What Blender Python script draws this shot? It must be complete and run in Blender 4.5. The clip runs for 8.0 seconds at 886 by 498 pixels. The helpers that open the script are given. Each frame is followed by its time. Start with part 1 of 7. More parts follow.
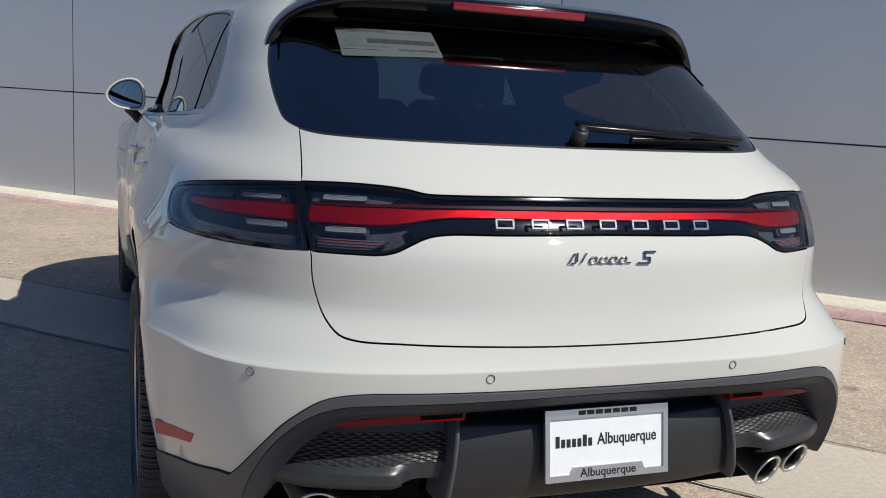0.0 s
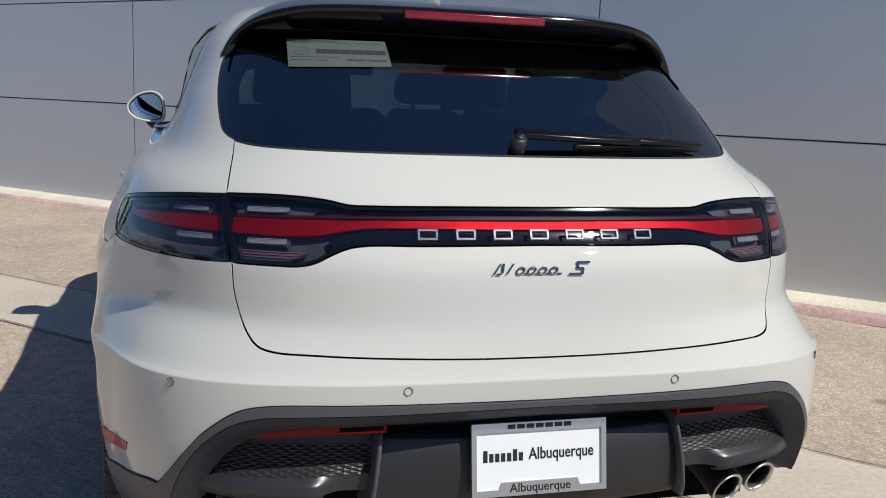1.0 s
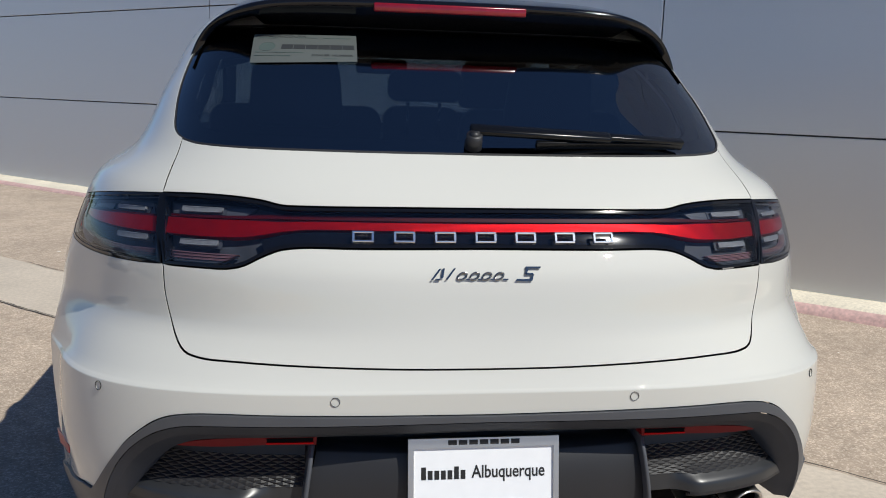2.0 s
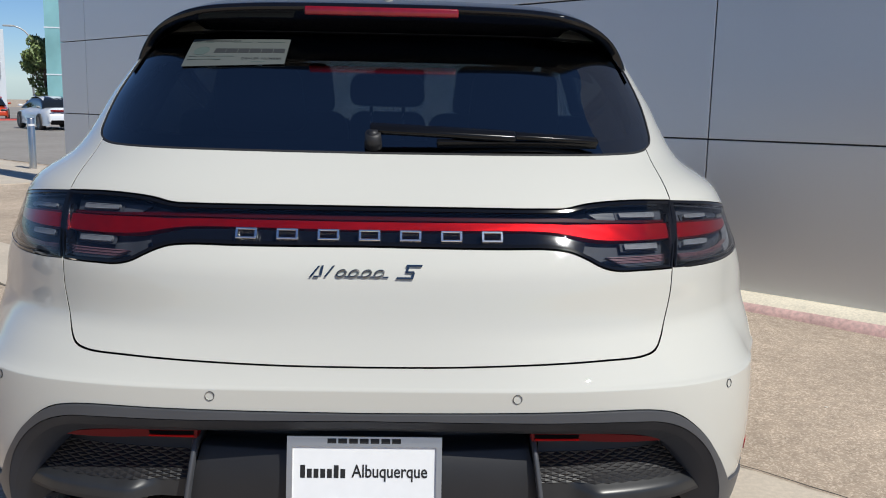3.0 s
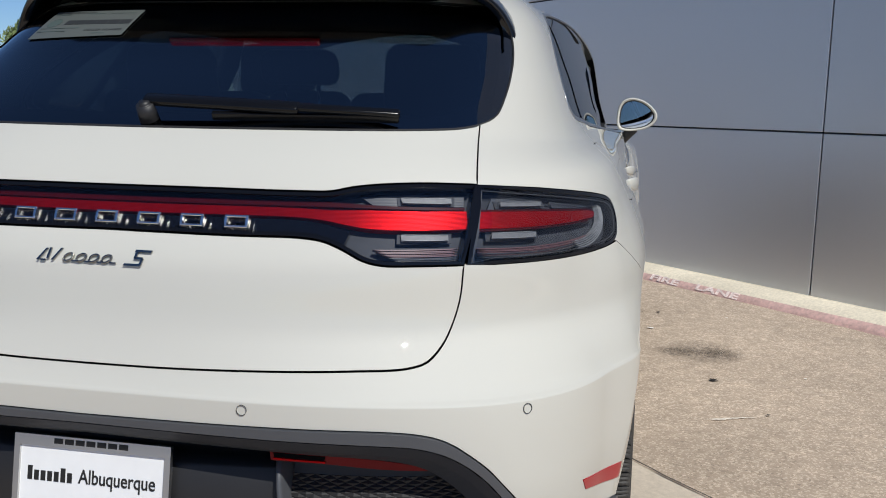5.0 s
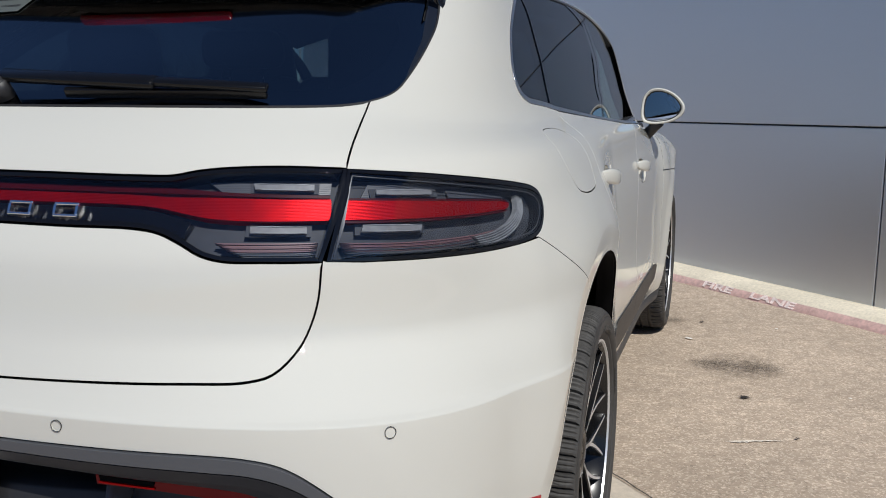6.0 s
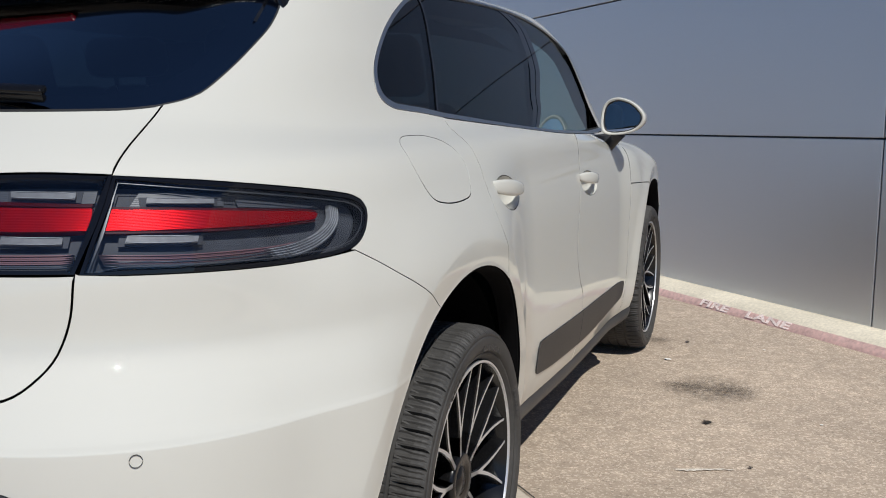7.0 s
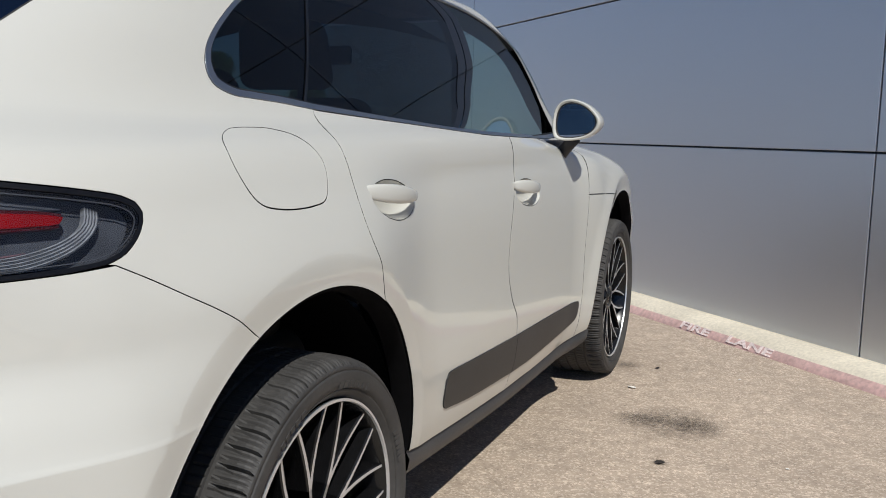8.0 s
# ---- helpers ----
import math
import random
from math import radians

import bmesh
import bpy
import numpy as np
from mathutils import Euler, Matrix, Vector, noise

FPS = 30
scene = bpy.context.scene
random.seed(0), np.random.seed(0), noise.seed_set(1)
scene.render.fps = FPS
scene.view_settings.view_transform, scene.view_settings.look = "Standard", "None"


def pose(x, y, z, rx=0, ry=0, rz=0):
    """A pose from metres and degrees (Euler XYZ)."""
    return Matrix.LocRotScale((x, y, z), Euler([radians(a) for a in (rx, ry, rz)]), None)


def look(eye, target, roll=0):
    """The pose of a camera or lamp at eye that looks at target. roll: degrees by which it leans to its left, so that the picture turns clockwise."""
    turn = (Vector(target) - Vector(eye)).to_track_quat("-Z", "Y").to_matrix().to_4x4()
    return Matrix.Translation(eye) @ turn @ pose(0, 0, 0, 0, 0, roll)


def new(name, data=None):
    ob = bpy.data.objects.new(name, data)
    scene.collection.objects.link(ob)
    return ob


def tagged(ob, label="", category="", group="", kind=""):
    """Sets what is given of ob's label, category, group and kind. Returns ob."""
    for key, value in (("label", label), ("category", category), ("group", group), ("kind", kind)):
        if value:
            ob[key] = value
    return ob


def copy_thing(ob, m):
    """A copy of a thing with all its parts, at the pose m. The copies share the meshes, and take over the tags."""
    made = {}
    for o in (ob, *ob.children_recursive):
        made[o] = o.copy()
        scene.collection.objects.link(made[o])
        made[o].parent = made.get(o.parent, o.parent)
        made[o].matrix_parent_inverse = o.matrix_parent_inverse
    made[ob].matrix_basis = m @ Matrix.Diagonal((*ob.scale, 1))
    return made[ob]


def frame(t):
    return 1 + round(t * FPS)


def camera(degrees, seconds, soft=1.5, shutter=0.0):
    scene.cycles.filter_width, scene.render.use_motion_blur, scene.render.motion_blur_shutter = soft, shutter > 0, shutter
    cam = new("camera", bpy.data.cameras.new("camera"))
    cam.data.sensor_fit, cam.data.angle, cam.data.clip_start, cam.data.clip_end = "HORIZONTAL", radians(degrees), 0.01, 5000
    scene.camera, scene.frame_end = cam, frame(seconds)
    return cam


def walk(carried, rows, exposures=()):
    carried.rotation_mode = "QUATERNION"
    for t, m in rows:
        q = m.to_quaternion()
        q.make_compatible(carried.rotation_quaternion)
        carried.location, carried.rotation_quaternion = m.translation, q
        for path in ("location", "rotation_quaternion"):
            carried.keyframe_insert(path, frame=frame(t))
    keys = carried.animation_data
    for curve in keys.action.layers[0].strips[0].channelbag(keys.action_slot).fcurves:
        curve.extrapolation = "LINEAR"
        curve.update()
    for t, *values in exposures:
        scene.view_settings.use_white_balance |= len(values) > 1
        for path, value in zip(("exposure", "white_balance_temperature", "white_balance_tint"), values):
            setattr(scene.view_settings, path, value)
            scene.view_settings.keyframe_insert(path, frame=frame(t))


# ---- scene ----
from mathutils.geometry import delaunay_2d_cdt

cam = camera(50.7, 8.0, 1.0)
METRES, EYE, TILT, LEAN, TURN = 8.0, 1.5, 0.0, 0.0, 0.0
PATH = [
    (0, (-1.092, -1.695, 1.358), (-0.391, 0.141, 0.989), 3.7),
    (0.5, (-0.945, -1.671, 1.358), (-0.322, 0.195, 0.995), 3.1),
    (1, (-0.745, -1.781, 1.386), (-0.223, 0.114, 1.017), 2.5),
    (1.2, (-0.672, -1.82, 1.389), (-0.194, 0.087, 1.022), 2.3),
    (2.3, (-0.24, -1.72, 1.362), (-0.024, 0.234, 0.995), 1.6),
    (2.5, (-0.138, -1.726, 1.345), (0.017, 0.237, 0.992), 1.4),
    (3, (0.102, -1.771, 1.348), (0.156, 0.199, 1.007), 1.2),
    (3.5, (0.291, -1.733, 1.329), (0.235, 0.237, 0.989), 1.0),
    (4, (0.491, -1.578, 1.305), (0.324, 0.386, 0.966), 0.9),
    (4.5, (0.704, -1.488, 1.294), (0.423, 0.462, 0.953), 0.9),
    (4.7, (0.814, -1.471, 1.299), (0.486, 0.472, 0.956), 0.8),
    (5.8, (1.215, -1.151, 1.243), (0.652, 0.737, 0.9), 0.6),
    (6, (1.268, -1.079, 1.235), (0.673, 0.8, 0.898), 0.3),
    (6.5, (1.471, -0.943, 1.22), (0.807, 0.916, 0.898), 0.0),
    (7, (1.629, -0.823, 1.209), (0.921, 1.023, 0.908), -0.1),
    (7.5, (1.721, -0.625, 1.183), (0.989, 1.214, 0.896), 0.5),
    (8, (1.797, -0.385, 1.174), (1.052, 1.45, 0.893), 1.1),
]
walk(cam, [(t, look(eye, target, roll)) for t, eye, target, roll in PATH], ((0.0, 0.15, 6600, 6.5), (3.0, 0.10, 6570, 6.5), (4.5, 0.04, 6550, 6.8), (6.0, 0.0, 6500, 7.5), (8.0, 0.02, 6500, 7.5)))

# ---- world, sun ----
SUN_AZ, SUN_EL = 138.0, 50.0     # degrees from straight ahead towards the right, and above the horizon
world = bpy.data.worlds.new("sky")
scene.world = world
world.use_nodes = True
sky = world.node_tree.nodes.new("ShaderNodeTexSky")
sky.sky_type, sky.sun_disc, sky.sun_elevation, sky.sun_rotation = "NISHITA", False, radians(SUN_EL), radians(SUN_AZ)
sky.altitude, sky.air_density, sky.dust_density, sky.ozone_density = 1600, 0.9, 0.0, 6.0
world.node_tree.nodes["Background"].inputs["Strength"].default_value = 0.074
tint = world.node_tree.nodes.new("ShaderNodeMix")
tint.data_type, tint.blend_type, tint.inputs["Factor"].default_value = "RGBA", "MULTIPLY", 1.0
tint.inputs[7].default_value = (0.88, 0.97, 1.12, 1)      # clear dry air
world.node_tree.links.new(sky.outputs["Color"], tint.inputs[6])
world.node_tree.links.new(tint.outputs[2], world.node_tree.nodes["Background"].inputs["Color"])
sun = new("sun", bpy.data.lights.new("sun", "SUN"))
sun.data.energy, sun.data.angle, sun.data.color = 4.1, radians(0.53), (1.0, 0.97, 0.93)
a, e = radians(SUN_AZ), radians(SUN_EL)
sun.matrix_world = look((math.sin(a) * math.cos(e) * 30, math.cos(a) * math.cos(e) * 30, math.sin(e) * 30), (0, 0, 0))


# ---- materials ----
def material(name, colour, rough=0.5, metal=0.0, coat=0.0, bump=(), vary=(), emit=None, coat_rough=0.03, spec=0.5):
    """bump: (scale, strength, metres) layers of noise; vary: (scale, amount) layers of value noise."""
    m = bpy.data.materials.new(name)
    m.use_nodes = True
    t = m.node_tree
    b = t.nodes["Principled BSDF"]
    b.inputs["Base Color"].default_value = (*colour, 1)
    b.inputs["Roughness"].default_value, b.inputs["Metallic"].default_value = rough, metal
    b.inputs["Coat Weight"].default_value, b.inputs["Coat Roughness"].default_value = coat, coat_rough
    b.inputs["Specular IOR Level"].default_value = spec
    coord = t.nodes.new("ShaderNodeTexCoord")
    col = None
    for scale, amount in vary:
        n = t.nodes.new("ShaderNodeTexNoise")
        n.inputs["Scale"].default_value, n.inputs["Detail"].default_value = scale, 5
        t.links.new(coord.outputs["Object"], n.inputs["Vector"])
        r = t.nodes.new("ShaderNodeMapRange")
        r.inputs["From Min"].default_value, r.inputs["From Max"].default_value = 0.3, 0.7
        r.inputs["To Min"].default_value, r.inputs["To Max"].default_value = 1 - amount, 1 + amount
        t.links.new(n.outputs["Fac"], r.inputs["Value"])
        x = t.nodes.new("ShaderNodeMix")
        x.data_type, x.blend_type = "RGBA", "MULTIPLY"
        x.inputs["Factor"].default_value = 1
        if col is None:
            x.inputs[6].default_value = (*colour, 1)
        else:
            t.links.new(col, x.inputs[6])
        t.links.new(r.outputs["Result"], x.inputs[7])
        col = x.outputs[2]
    if col is not None:
        t.links.new(col, b.inputs["Base Color"])
    last = None
    for scale, strength, dist in bump:
        n = t.nodes.new("ShaderNodeTexNoise")
        n.inputs["Scale"].default_value, n.inputs["Detail"].default_value = scale, 4
        t.links.new(coord.outputs["Object"], n.inputs["Vector"])
        k = t.nodes.new("ShaderNodeBump")
        k.inputs["Strength"].default_value, k.inputs["Distance"].default_value = strength, dist
        t.links.new(n.outputs["Fac"], k.inputs["Height"])
        if last:
            t.links.new(last, k.inputs["Normal"])
        last = k.outputs["Normal"]
    if last:
        t.links.new(last, b.inputs["Normal"])
    if emit:
        b.inputs["Emission Color"].default_value, b.inputs["Emission Strength"].default_value = (*emit[:3], 1), emit[3]
    return m


def glass(name, tint, f0=0.045, rough=0.0):
    """A thin pane: it lets tinted light straight through and mirrors more of the surroundings the flatter it is seen."""
    m = bpy.data.materials.new(name)
    m.use_nodes = True
    t = m.node_tree
    t.nodes.remove(t.nodes["Principled BSDF"])
    clear, shine, mix, face, power, scale = (t.nodes.new("ShaderNode" + k) for k in ("BsdfTransparent", "BsdfGlossy", "MixShader", "LayerWeight", "Math", "Math"))
    clear.inputs["Color"].default_value = (*tint, 1)
    shine.inputs["Roughness"].default_value = rough
    face.inputs["Blend"].default_value = 0.5
    power.operation, power.inputs[1].default_value = "POWER", 5.0
    scale.operation, scale.inputs[1].default_value, scale.inputs[2].default_value = "MULTIPLY_ADD", 1 - f0, f0
    t.links.new(face.outputs["Facing"], power.inputs[0])
    t.links.new(power.outputs[0], scale.inputs[0])
    t.links.new(scale.outputs[0], mix.inputs["Fac"])
    t.links.new(clear.outputs[0], mix.inputs[1])
    t.links.new(shine.outputs[0], mix.inputs[2])
    t.links.new(mix.outputs[0], t.nodes["Material Output"].inputs["Surface"])
    return m


def ribbed(m, scale):
    """Fine level ribs, as in moulded lamp plastics."""
    t = m.node_tree
    co, wave, bu = (t.nodes.new("ShaderNode" + k) for k in ("TexCoord", "TexWave", "Bump"))
    wave.bands_direction = "Z"
    wave.inputs["Scale"].default_value = scale / 6.283
    bu.inputs["Strength"].default_value, bu.inputs["Distance"].default_value = 0.3, 0.0006
    t.links.new(co.outputs["Object"], wave.inputs["Vector"])
    t.links.new(wave.outputs["Fac"], bu.inputs["Height"])
    t.links.new(bu.outputs["Normal"], t.nodes["Principled BSDF"].inputs["Normal"])
    return m


PAINT = material("chalk_paint", (0.552, 0.546, 0.500), 0.6, 0, 1.0, vary=((900, 0.012),), coat_rough=0.012, spec=0.2)
GREY_PLASTIC = material("grey_plastic", (0.066, 0.070, 0.079), 0.42, bump=((1800, 0.10, 0.0006),), vary=((6, 0.06),))
CLADDING = material("dark_cladding", (0.040, 0.040, 0.042), 0.5, bump=((1500, 0.12, 0.0006),), vary=((5, 0.12),))
DOOR_TRIM = material("door_cladding", (0.020, 0.020, 0.021), 0.5, bump=((1500, 0.12, 0.0006),), vary=((5, 0.2),))
BLACK_PLASTIC = material("black_plastic", (0.015, 0.015, 0.017), 0.5, bump=((1500, 0.12, 0.0006),), vary=((8, 0.1),))
GLOSS_BLACK = material("gloss_black", (0.005, 0.005, 0.006), 0.06, 0, 0.15, spec=0.4)
DARK = material("dark_trim_and_gap_shade", (0.004, 0.004, 0.0045), 0.9, vary=((20, 0.2),), spec=0.05)
SEAL = material("rubber_seal", (0.014, 0.014, 0.015), 0.6, vary=((60, 0.1),))
TYRE = material("tyre_rubber", (0.042, 0.040, 0.038), 0.66, bump=((500, 0.2, 0.001),), vary=((9, 0.25), (90, 0.12)))
RIM_FACE = material("machined_alloy", (0.66, 0.66, 0.67), 0.36, 0.65, bump=((900, 0.05, 0.0003),))
RIM_BLACK = material("gloss_black_alloy", (0.006, 0.006, 0.0065), 0.25, 0, 0.2, vary=((30, 0.2),), spec=0.3)
DARK_CHROME = material("dark_chrome", (0.30, 0.29, 0.27), 0.15, 1.0)
CHROME = material("chrome", (0.78, 0.79, 0.80), 0.06, 1.0)
MARK_CHROME = material("satin_chrome", (0.86, 0.87, 0.88), 0.20, 1.0)
STEEL = material("brushed_steel", (0.62, 0.61, 0.59), 0.36, 1.0, bump=((400, 0.06, 0.0004),))
SILVER_TRIM = material("silver_trim", (0.55, 0.56, 0.57), 0.3, 1.0)
RED_LENS = ribbed(material("red_lens", (0.44, 0.002, 0.004), 0.33, 0.7, spec=0.2, vary=((55, 0.12), (9, 0.12))), 900)
RED_DARK = material("dark_red_lens", (0.05, 0.002, 0.004), 0.4, spec=0.1, vary=((40, 0.15),))
WIPER = material("wiper_black", (0.005, 0.005, 0.0055), 0.22, vary=((30, 0.1),), spec=0.3)
BRAKE_RED = material("brake_light_red", (0.22, 0.004, 0.010), 0.2, 0, 0.6, vary=((40, 0.15),))
# deepened for the shade that lies on the reflectors under the bumper lip
RED_REFLECTOR = material("red_reflector", (0.17, 0.003, 0.007), 0.3, 0, 0.15, bump=((900, 0.1, 0.0006),), spec=0.15)
LAMP_GREY = ribbed(material("lamp_grey", (0.062, 0.069, 0.083), 0.4), 700)
LAMP_TUBE = material("lamp_clear_tube", (0.17, 0.18, 0.195), 0.5, 0.0, vary=((70, 0.2),))
LAMP_LINE = material("lamp_bright_edge", (0.25, 0.265, 0.285), 0.45, 0.0, vary=((60, 0.3),))
LAMP_BACK = material("lamp_housing", (0.050, 0.055, 0.066), 0.5, spec=0.15, vary=((18, 0.3),))
LAMP_SILVER = material("lamp_silver", (0.075, 0.08, 0.09), 0.35, 0.2)
LAMP_PINK = material("lamp_pink_ribs", (0.17, 0.09, 0.10), 0.4, 0.0)
LENS = glass("lamp_lens", (0.78, 0.79, 0.82), 0.065)
TINT = glass("tinted_glass", (0.15, 0.18, 0.205), 0.25)
TINT_SIDE = glass("privacy_glass", (0.045, 0.055, 0.064), 0.05)
TINT_FRONT = glass("front_glass", (0.72, 0.84, 0.80), 0.08)
MIRROR = material("mirror_glass", (0.80, 0.83, 0.85), 0.01, 1.0)
WHITE_PLATE = material("plate_white", (0.78, 0.79, 0.80), 0.35, vary=((30, 0.02),))
INK = material("black_ink", (0.012, 0.012, 0.012), 0.5)
LEATHER = material("black_leather", (0.020, 0.019, 0.019), 0.5, bump=((260, 0.2, 0.001),), vary=((12, 0.15),))


# ---- the car's skin: a smooth surface skin(u, v), x to the right, y ahead, z up ----
# u: 0 at the middle of the tail, 1 where the flank begins, 2 where it ends, 3 at the middle of the nose (negative: left side).
# v: height along the skin. Each row below is one level of it.
ROW_V = (0.20, 0.42, 0.60, 0.745, 0.752, 0.779, 0.86, 0.97, 1.05, 1.11, 1.22, 1.42, 1.62, 1.74, 1.92, 2.24)
ROW_ZR = (0.29, 0.42, 0.60, 0.745, 0.752, 0.779, 0.86, 0.97, 1.05, 1.11, 1.205, 1.345, 1.49, 1.55, 1.59, 1.612)
ROW_ZS = (0.20, 0.42, 0.588, 0.719, 0.726, 0.756, 0.850, 0.97, 1.05, 1.11, 1.175, 1.335, 1.49, 1.555, 1.595, 1.615)
ROW_ZF = (0.22, 0.36, 0.52, 0.68, 0.693, 0.735, 0.80, 0.89, 0.97, 1.02, 1.08, 1.30, 1.49, 1.56, 1.595, 1.615)
ROW_YR = (0.10, 0.04, 0.026, 0.0235, 0.0275, 0.0405, 0.0695, 0.0920, 0.145, 0.182, 0.288, 0.535, 0.80, 0.99, 1.25, 1.60)
ROW_YC = (1.05, 1.05, 1.05, 1.05, 1.05, 1.05, 1.05, 1.07, 1.10, 1.12, 1.28, 1.40, 1.50, 1.55, 1.60, 1.65)
ROW_YD = (3.90, 3.90, 3.90, 3.90, 3.90, 3.90, 3.90, 3.85, 3.75, 3.60, 3.28, 3.00, 2.65, 2.45, 2.30, 2.20)
ROW_YF = (4.64, 4.71, 4.72, 4.71, 4.705, 4.69, 4.66, 4.52, 4.25, 3.95, 3.72, 3.36, 2.97, 2.78, 2.60, 2.45)
ROW_W = (0.885, 0.950, 0.9630, 0.963, 0.963, 0.963, 0.961, 0.950, 0.930, 0.899, 0.819, 0.747, 0.668, 0.585, 0.370, 0.001)
ROW_N = (3.4, 3.68, 3.86, 3.76, 3.60, 3.30, 2.76, 2.92, 3.15, 3.3, 3.5, 4.2, 4.6, 4.4, 4.0, 3.5)
AXLE_REAR, AXLE_FRONT, HUB_Z = 1.082, 3.877, 0.372
# each wheel arch: centre in the side view, radius of the rim's inner edge and of its crease, depth, height and reach of the swell
ARCHES = ((1.066, 0.334, 0.533, 0.588, 0.0100, 0.0085, 0.17), (AXLE_FRONT, HUB_Z, 0.486, 0.556, 0.022, 0.012, 0.10))


def smooth(a, b, x):
    t = np.clip((x - a) / (b - a), 0.0, 1.0)
    return t * t * (3 - 2 * t)


def spline(knots, values, x):
    """A smooth curve through the values at the knots (monotone cubic)."""
    k, f = np.asarray(knots, float), np.asarray(values, float)
    h, d = np.diff(k), np.diff(f) / np.diff(k)
    m = np.empty_like(f)
    m[0], m[-1] = d[0], d[-1]
    same = d[:-1] * d[1:] > 0
    w1, w2 = 2 * h[1:] + h[:-1], h[1:] + 2 * h[:-1]
    with np.errstate(divide="ignore", invalid="ignore"):
        m[1:-1] = np.where(same, (w1 + w2) / (w1 / d[:-1] + w2 / d[1:]), 0.0)
    x = np.asarray(x, float)
    i = np.clip(np.searchsorted(k, x, side="right") - 1, 0, len(k) - 2)
    t = (x - k[i]) / h[i]
    return ((1 + 2 * t) * (1 - t) ** 2 * f[i] + t * (1 - t) ** 2 * h[i] * m[i] + t * t * (3 - 2 * t) * f[i + 1] + t * t * (t - 1) * h[i] * m[i + 1])


def skin(u, v):
    u, v = np.broadcast_arrays(np.asarray(u, float), np.asarray(v, float))
    side, a = np.where(u < 0, -1.0, 1.0), np.abs(u)
    g = lambda row: spline(ROW_V, row, np.clip(v, ROW_V[0], ROW_V[-1]))
    zr, zs, zf, yr, yc, yd, yf, w, n = (g(r) for r in (ROW_ZR, ROW_ZS, ROW_ZF, ROW_YR, ROW_YC, ROW_YD, ROW_YF, ROW_W, ROW_N))
    q = np.where(a < 1, a, np.where(a < 2, 1.0, np.clip(3 - a, 0, 1))) * np.pi / 2
    n = np.where(a > 2, 2.7 + 0.5 * (n - 3.3), n)
    s, c = np.sin(q), np.maximum(np.cos(q), 0)
    r = (s ** n + c ** n) ** (-1 / n)
    x, o = w * s * r, c * r
    y = np.where(a < 1, yc - (yc - yr) * o, np.where(a < 2, yc + (yd - yc) * (a - 1), yd + (yf - yd) * o))
    z = np.where(a < 1, zr + (zs - zr) * smooth(0.3, 0.8, a), np.where(a < 2, zs + (zf - zs) * smooth(1.5, 2.0, a), zf))
    low = 1 - smooth(1.00, 1.15, z)
    # the doors lie further in than the wheel arches, and bow out gently above the sill
    x = x - 0.034 * low * smooth(1.28, 1.75, y) * (1 - smooth(3.05, 3.45, y)) * smooth(1.0, 1.1, a)
    # the hips swell behind and over the rear wheels
    hip = 0.0245 * smooth(0.40, 0.60, y) * (1 - smooth(1.15, 1.65, y)) * (1 - smooth(0.88, 1.05, z)) * smooth(0.45, 0.65, a)
    x = x + hip
    for cy, cz, e, c_, deep, high, reach in ARCHES:
        d = np.hypot(y - cy, z - cz)
        f = smooth(0.55, 0.75, a)
        f = f * (1 - 0.45 * smooth(cy + 0.16, cy + 0.42, y)) if cy < 2 else f
        x = x + f * (high * (1 - smooth(c_ - 0.02, c_ + reach, d)) - deep * np.clip((c_ - d) / (c_ - e), 0, 1))
    # the cabin widens a little towards the windscreen pillars
    x = x + 0.038 * smooth(0.0, 0.5, x) * smooth(1.5, 2.5, y) * smooth(1.22, 1.45, z) * (1 - smooth(1.53, 1.60, z))
    return np.stack([side * x, y, z], -1)


def normal(u, v, e=2e-3):
    n = np.cross(skin(u + e, v) - skin(u - e, v), skin(u, v + e) - skin(u, v - e))
    return n / np.maximum(np.linalg.norm(n, axis=-1, keepdims=True), 1e-9)


GRID_U, GRID_V = np.meshgrid(np.linspace(0, 2.9, 291), np.linspace(0.2, 2.2, 161), indexing="ij")
GRID_P = skin(GRID_U, GRID_V)


def find(p, q, axes, umin=0.0, umax=2.9):
    """u and v of the places on the right half of the skin that show at (p, q) in the view along the third axis."""
    p, q = np.atleast_1d(np.asarray(p, float)), np.atleast_1d(np.asarray(q, float))
    i, j = axes
    lim = (GRID_U >= umin) & (GRID_U <= umax)
    flat = np.stack([GRID_P[..., i][lim], GRID_P[..., j][lim]], -1)
    uv = np.stack([GRID_U[lim], GRID_V[lim]], -1)
    k = [np.argmin((flat[:, 0] - a) ** 2 + (flat[:, 1] - b) ** 2) for a, b in zip(p, q)]
    u, v = uv[k, 0].copy(), uv[k, 1].copy()
    for _ in range(8):
        f = skin(u, v)
        e = 1e-4
        du, dv = (skin(u + e, v) - f) / e, (skin(u, v + e) - f) / e
        rp, rq = p - f[:, i], q - f[:, j]
        det = du[:, i] * dv[:, j] - dv[:, i] * du[:, j]
        det = np.where(np.abs(det) < 1e-6, 1e-6, det)
        u = u + np.clip((rp * dv[:, j] - rq * dv[:, i]) / det, -0.05, 0.05)
        v = v + np.clip((rq * du[:, i] - rp * du[:, j]) / det, -0.05, 0.05)
    return np.stack([u, v], -1)


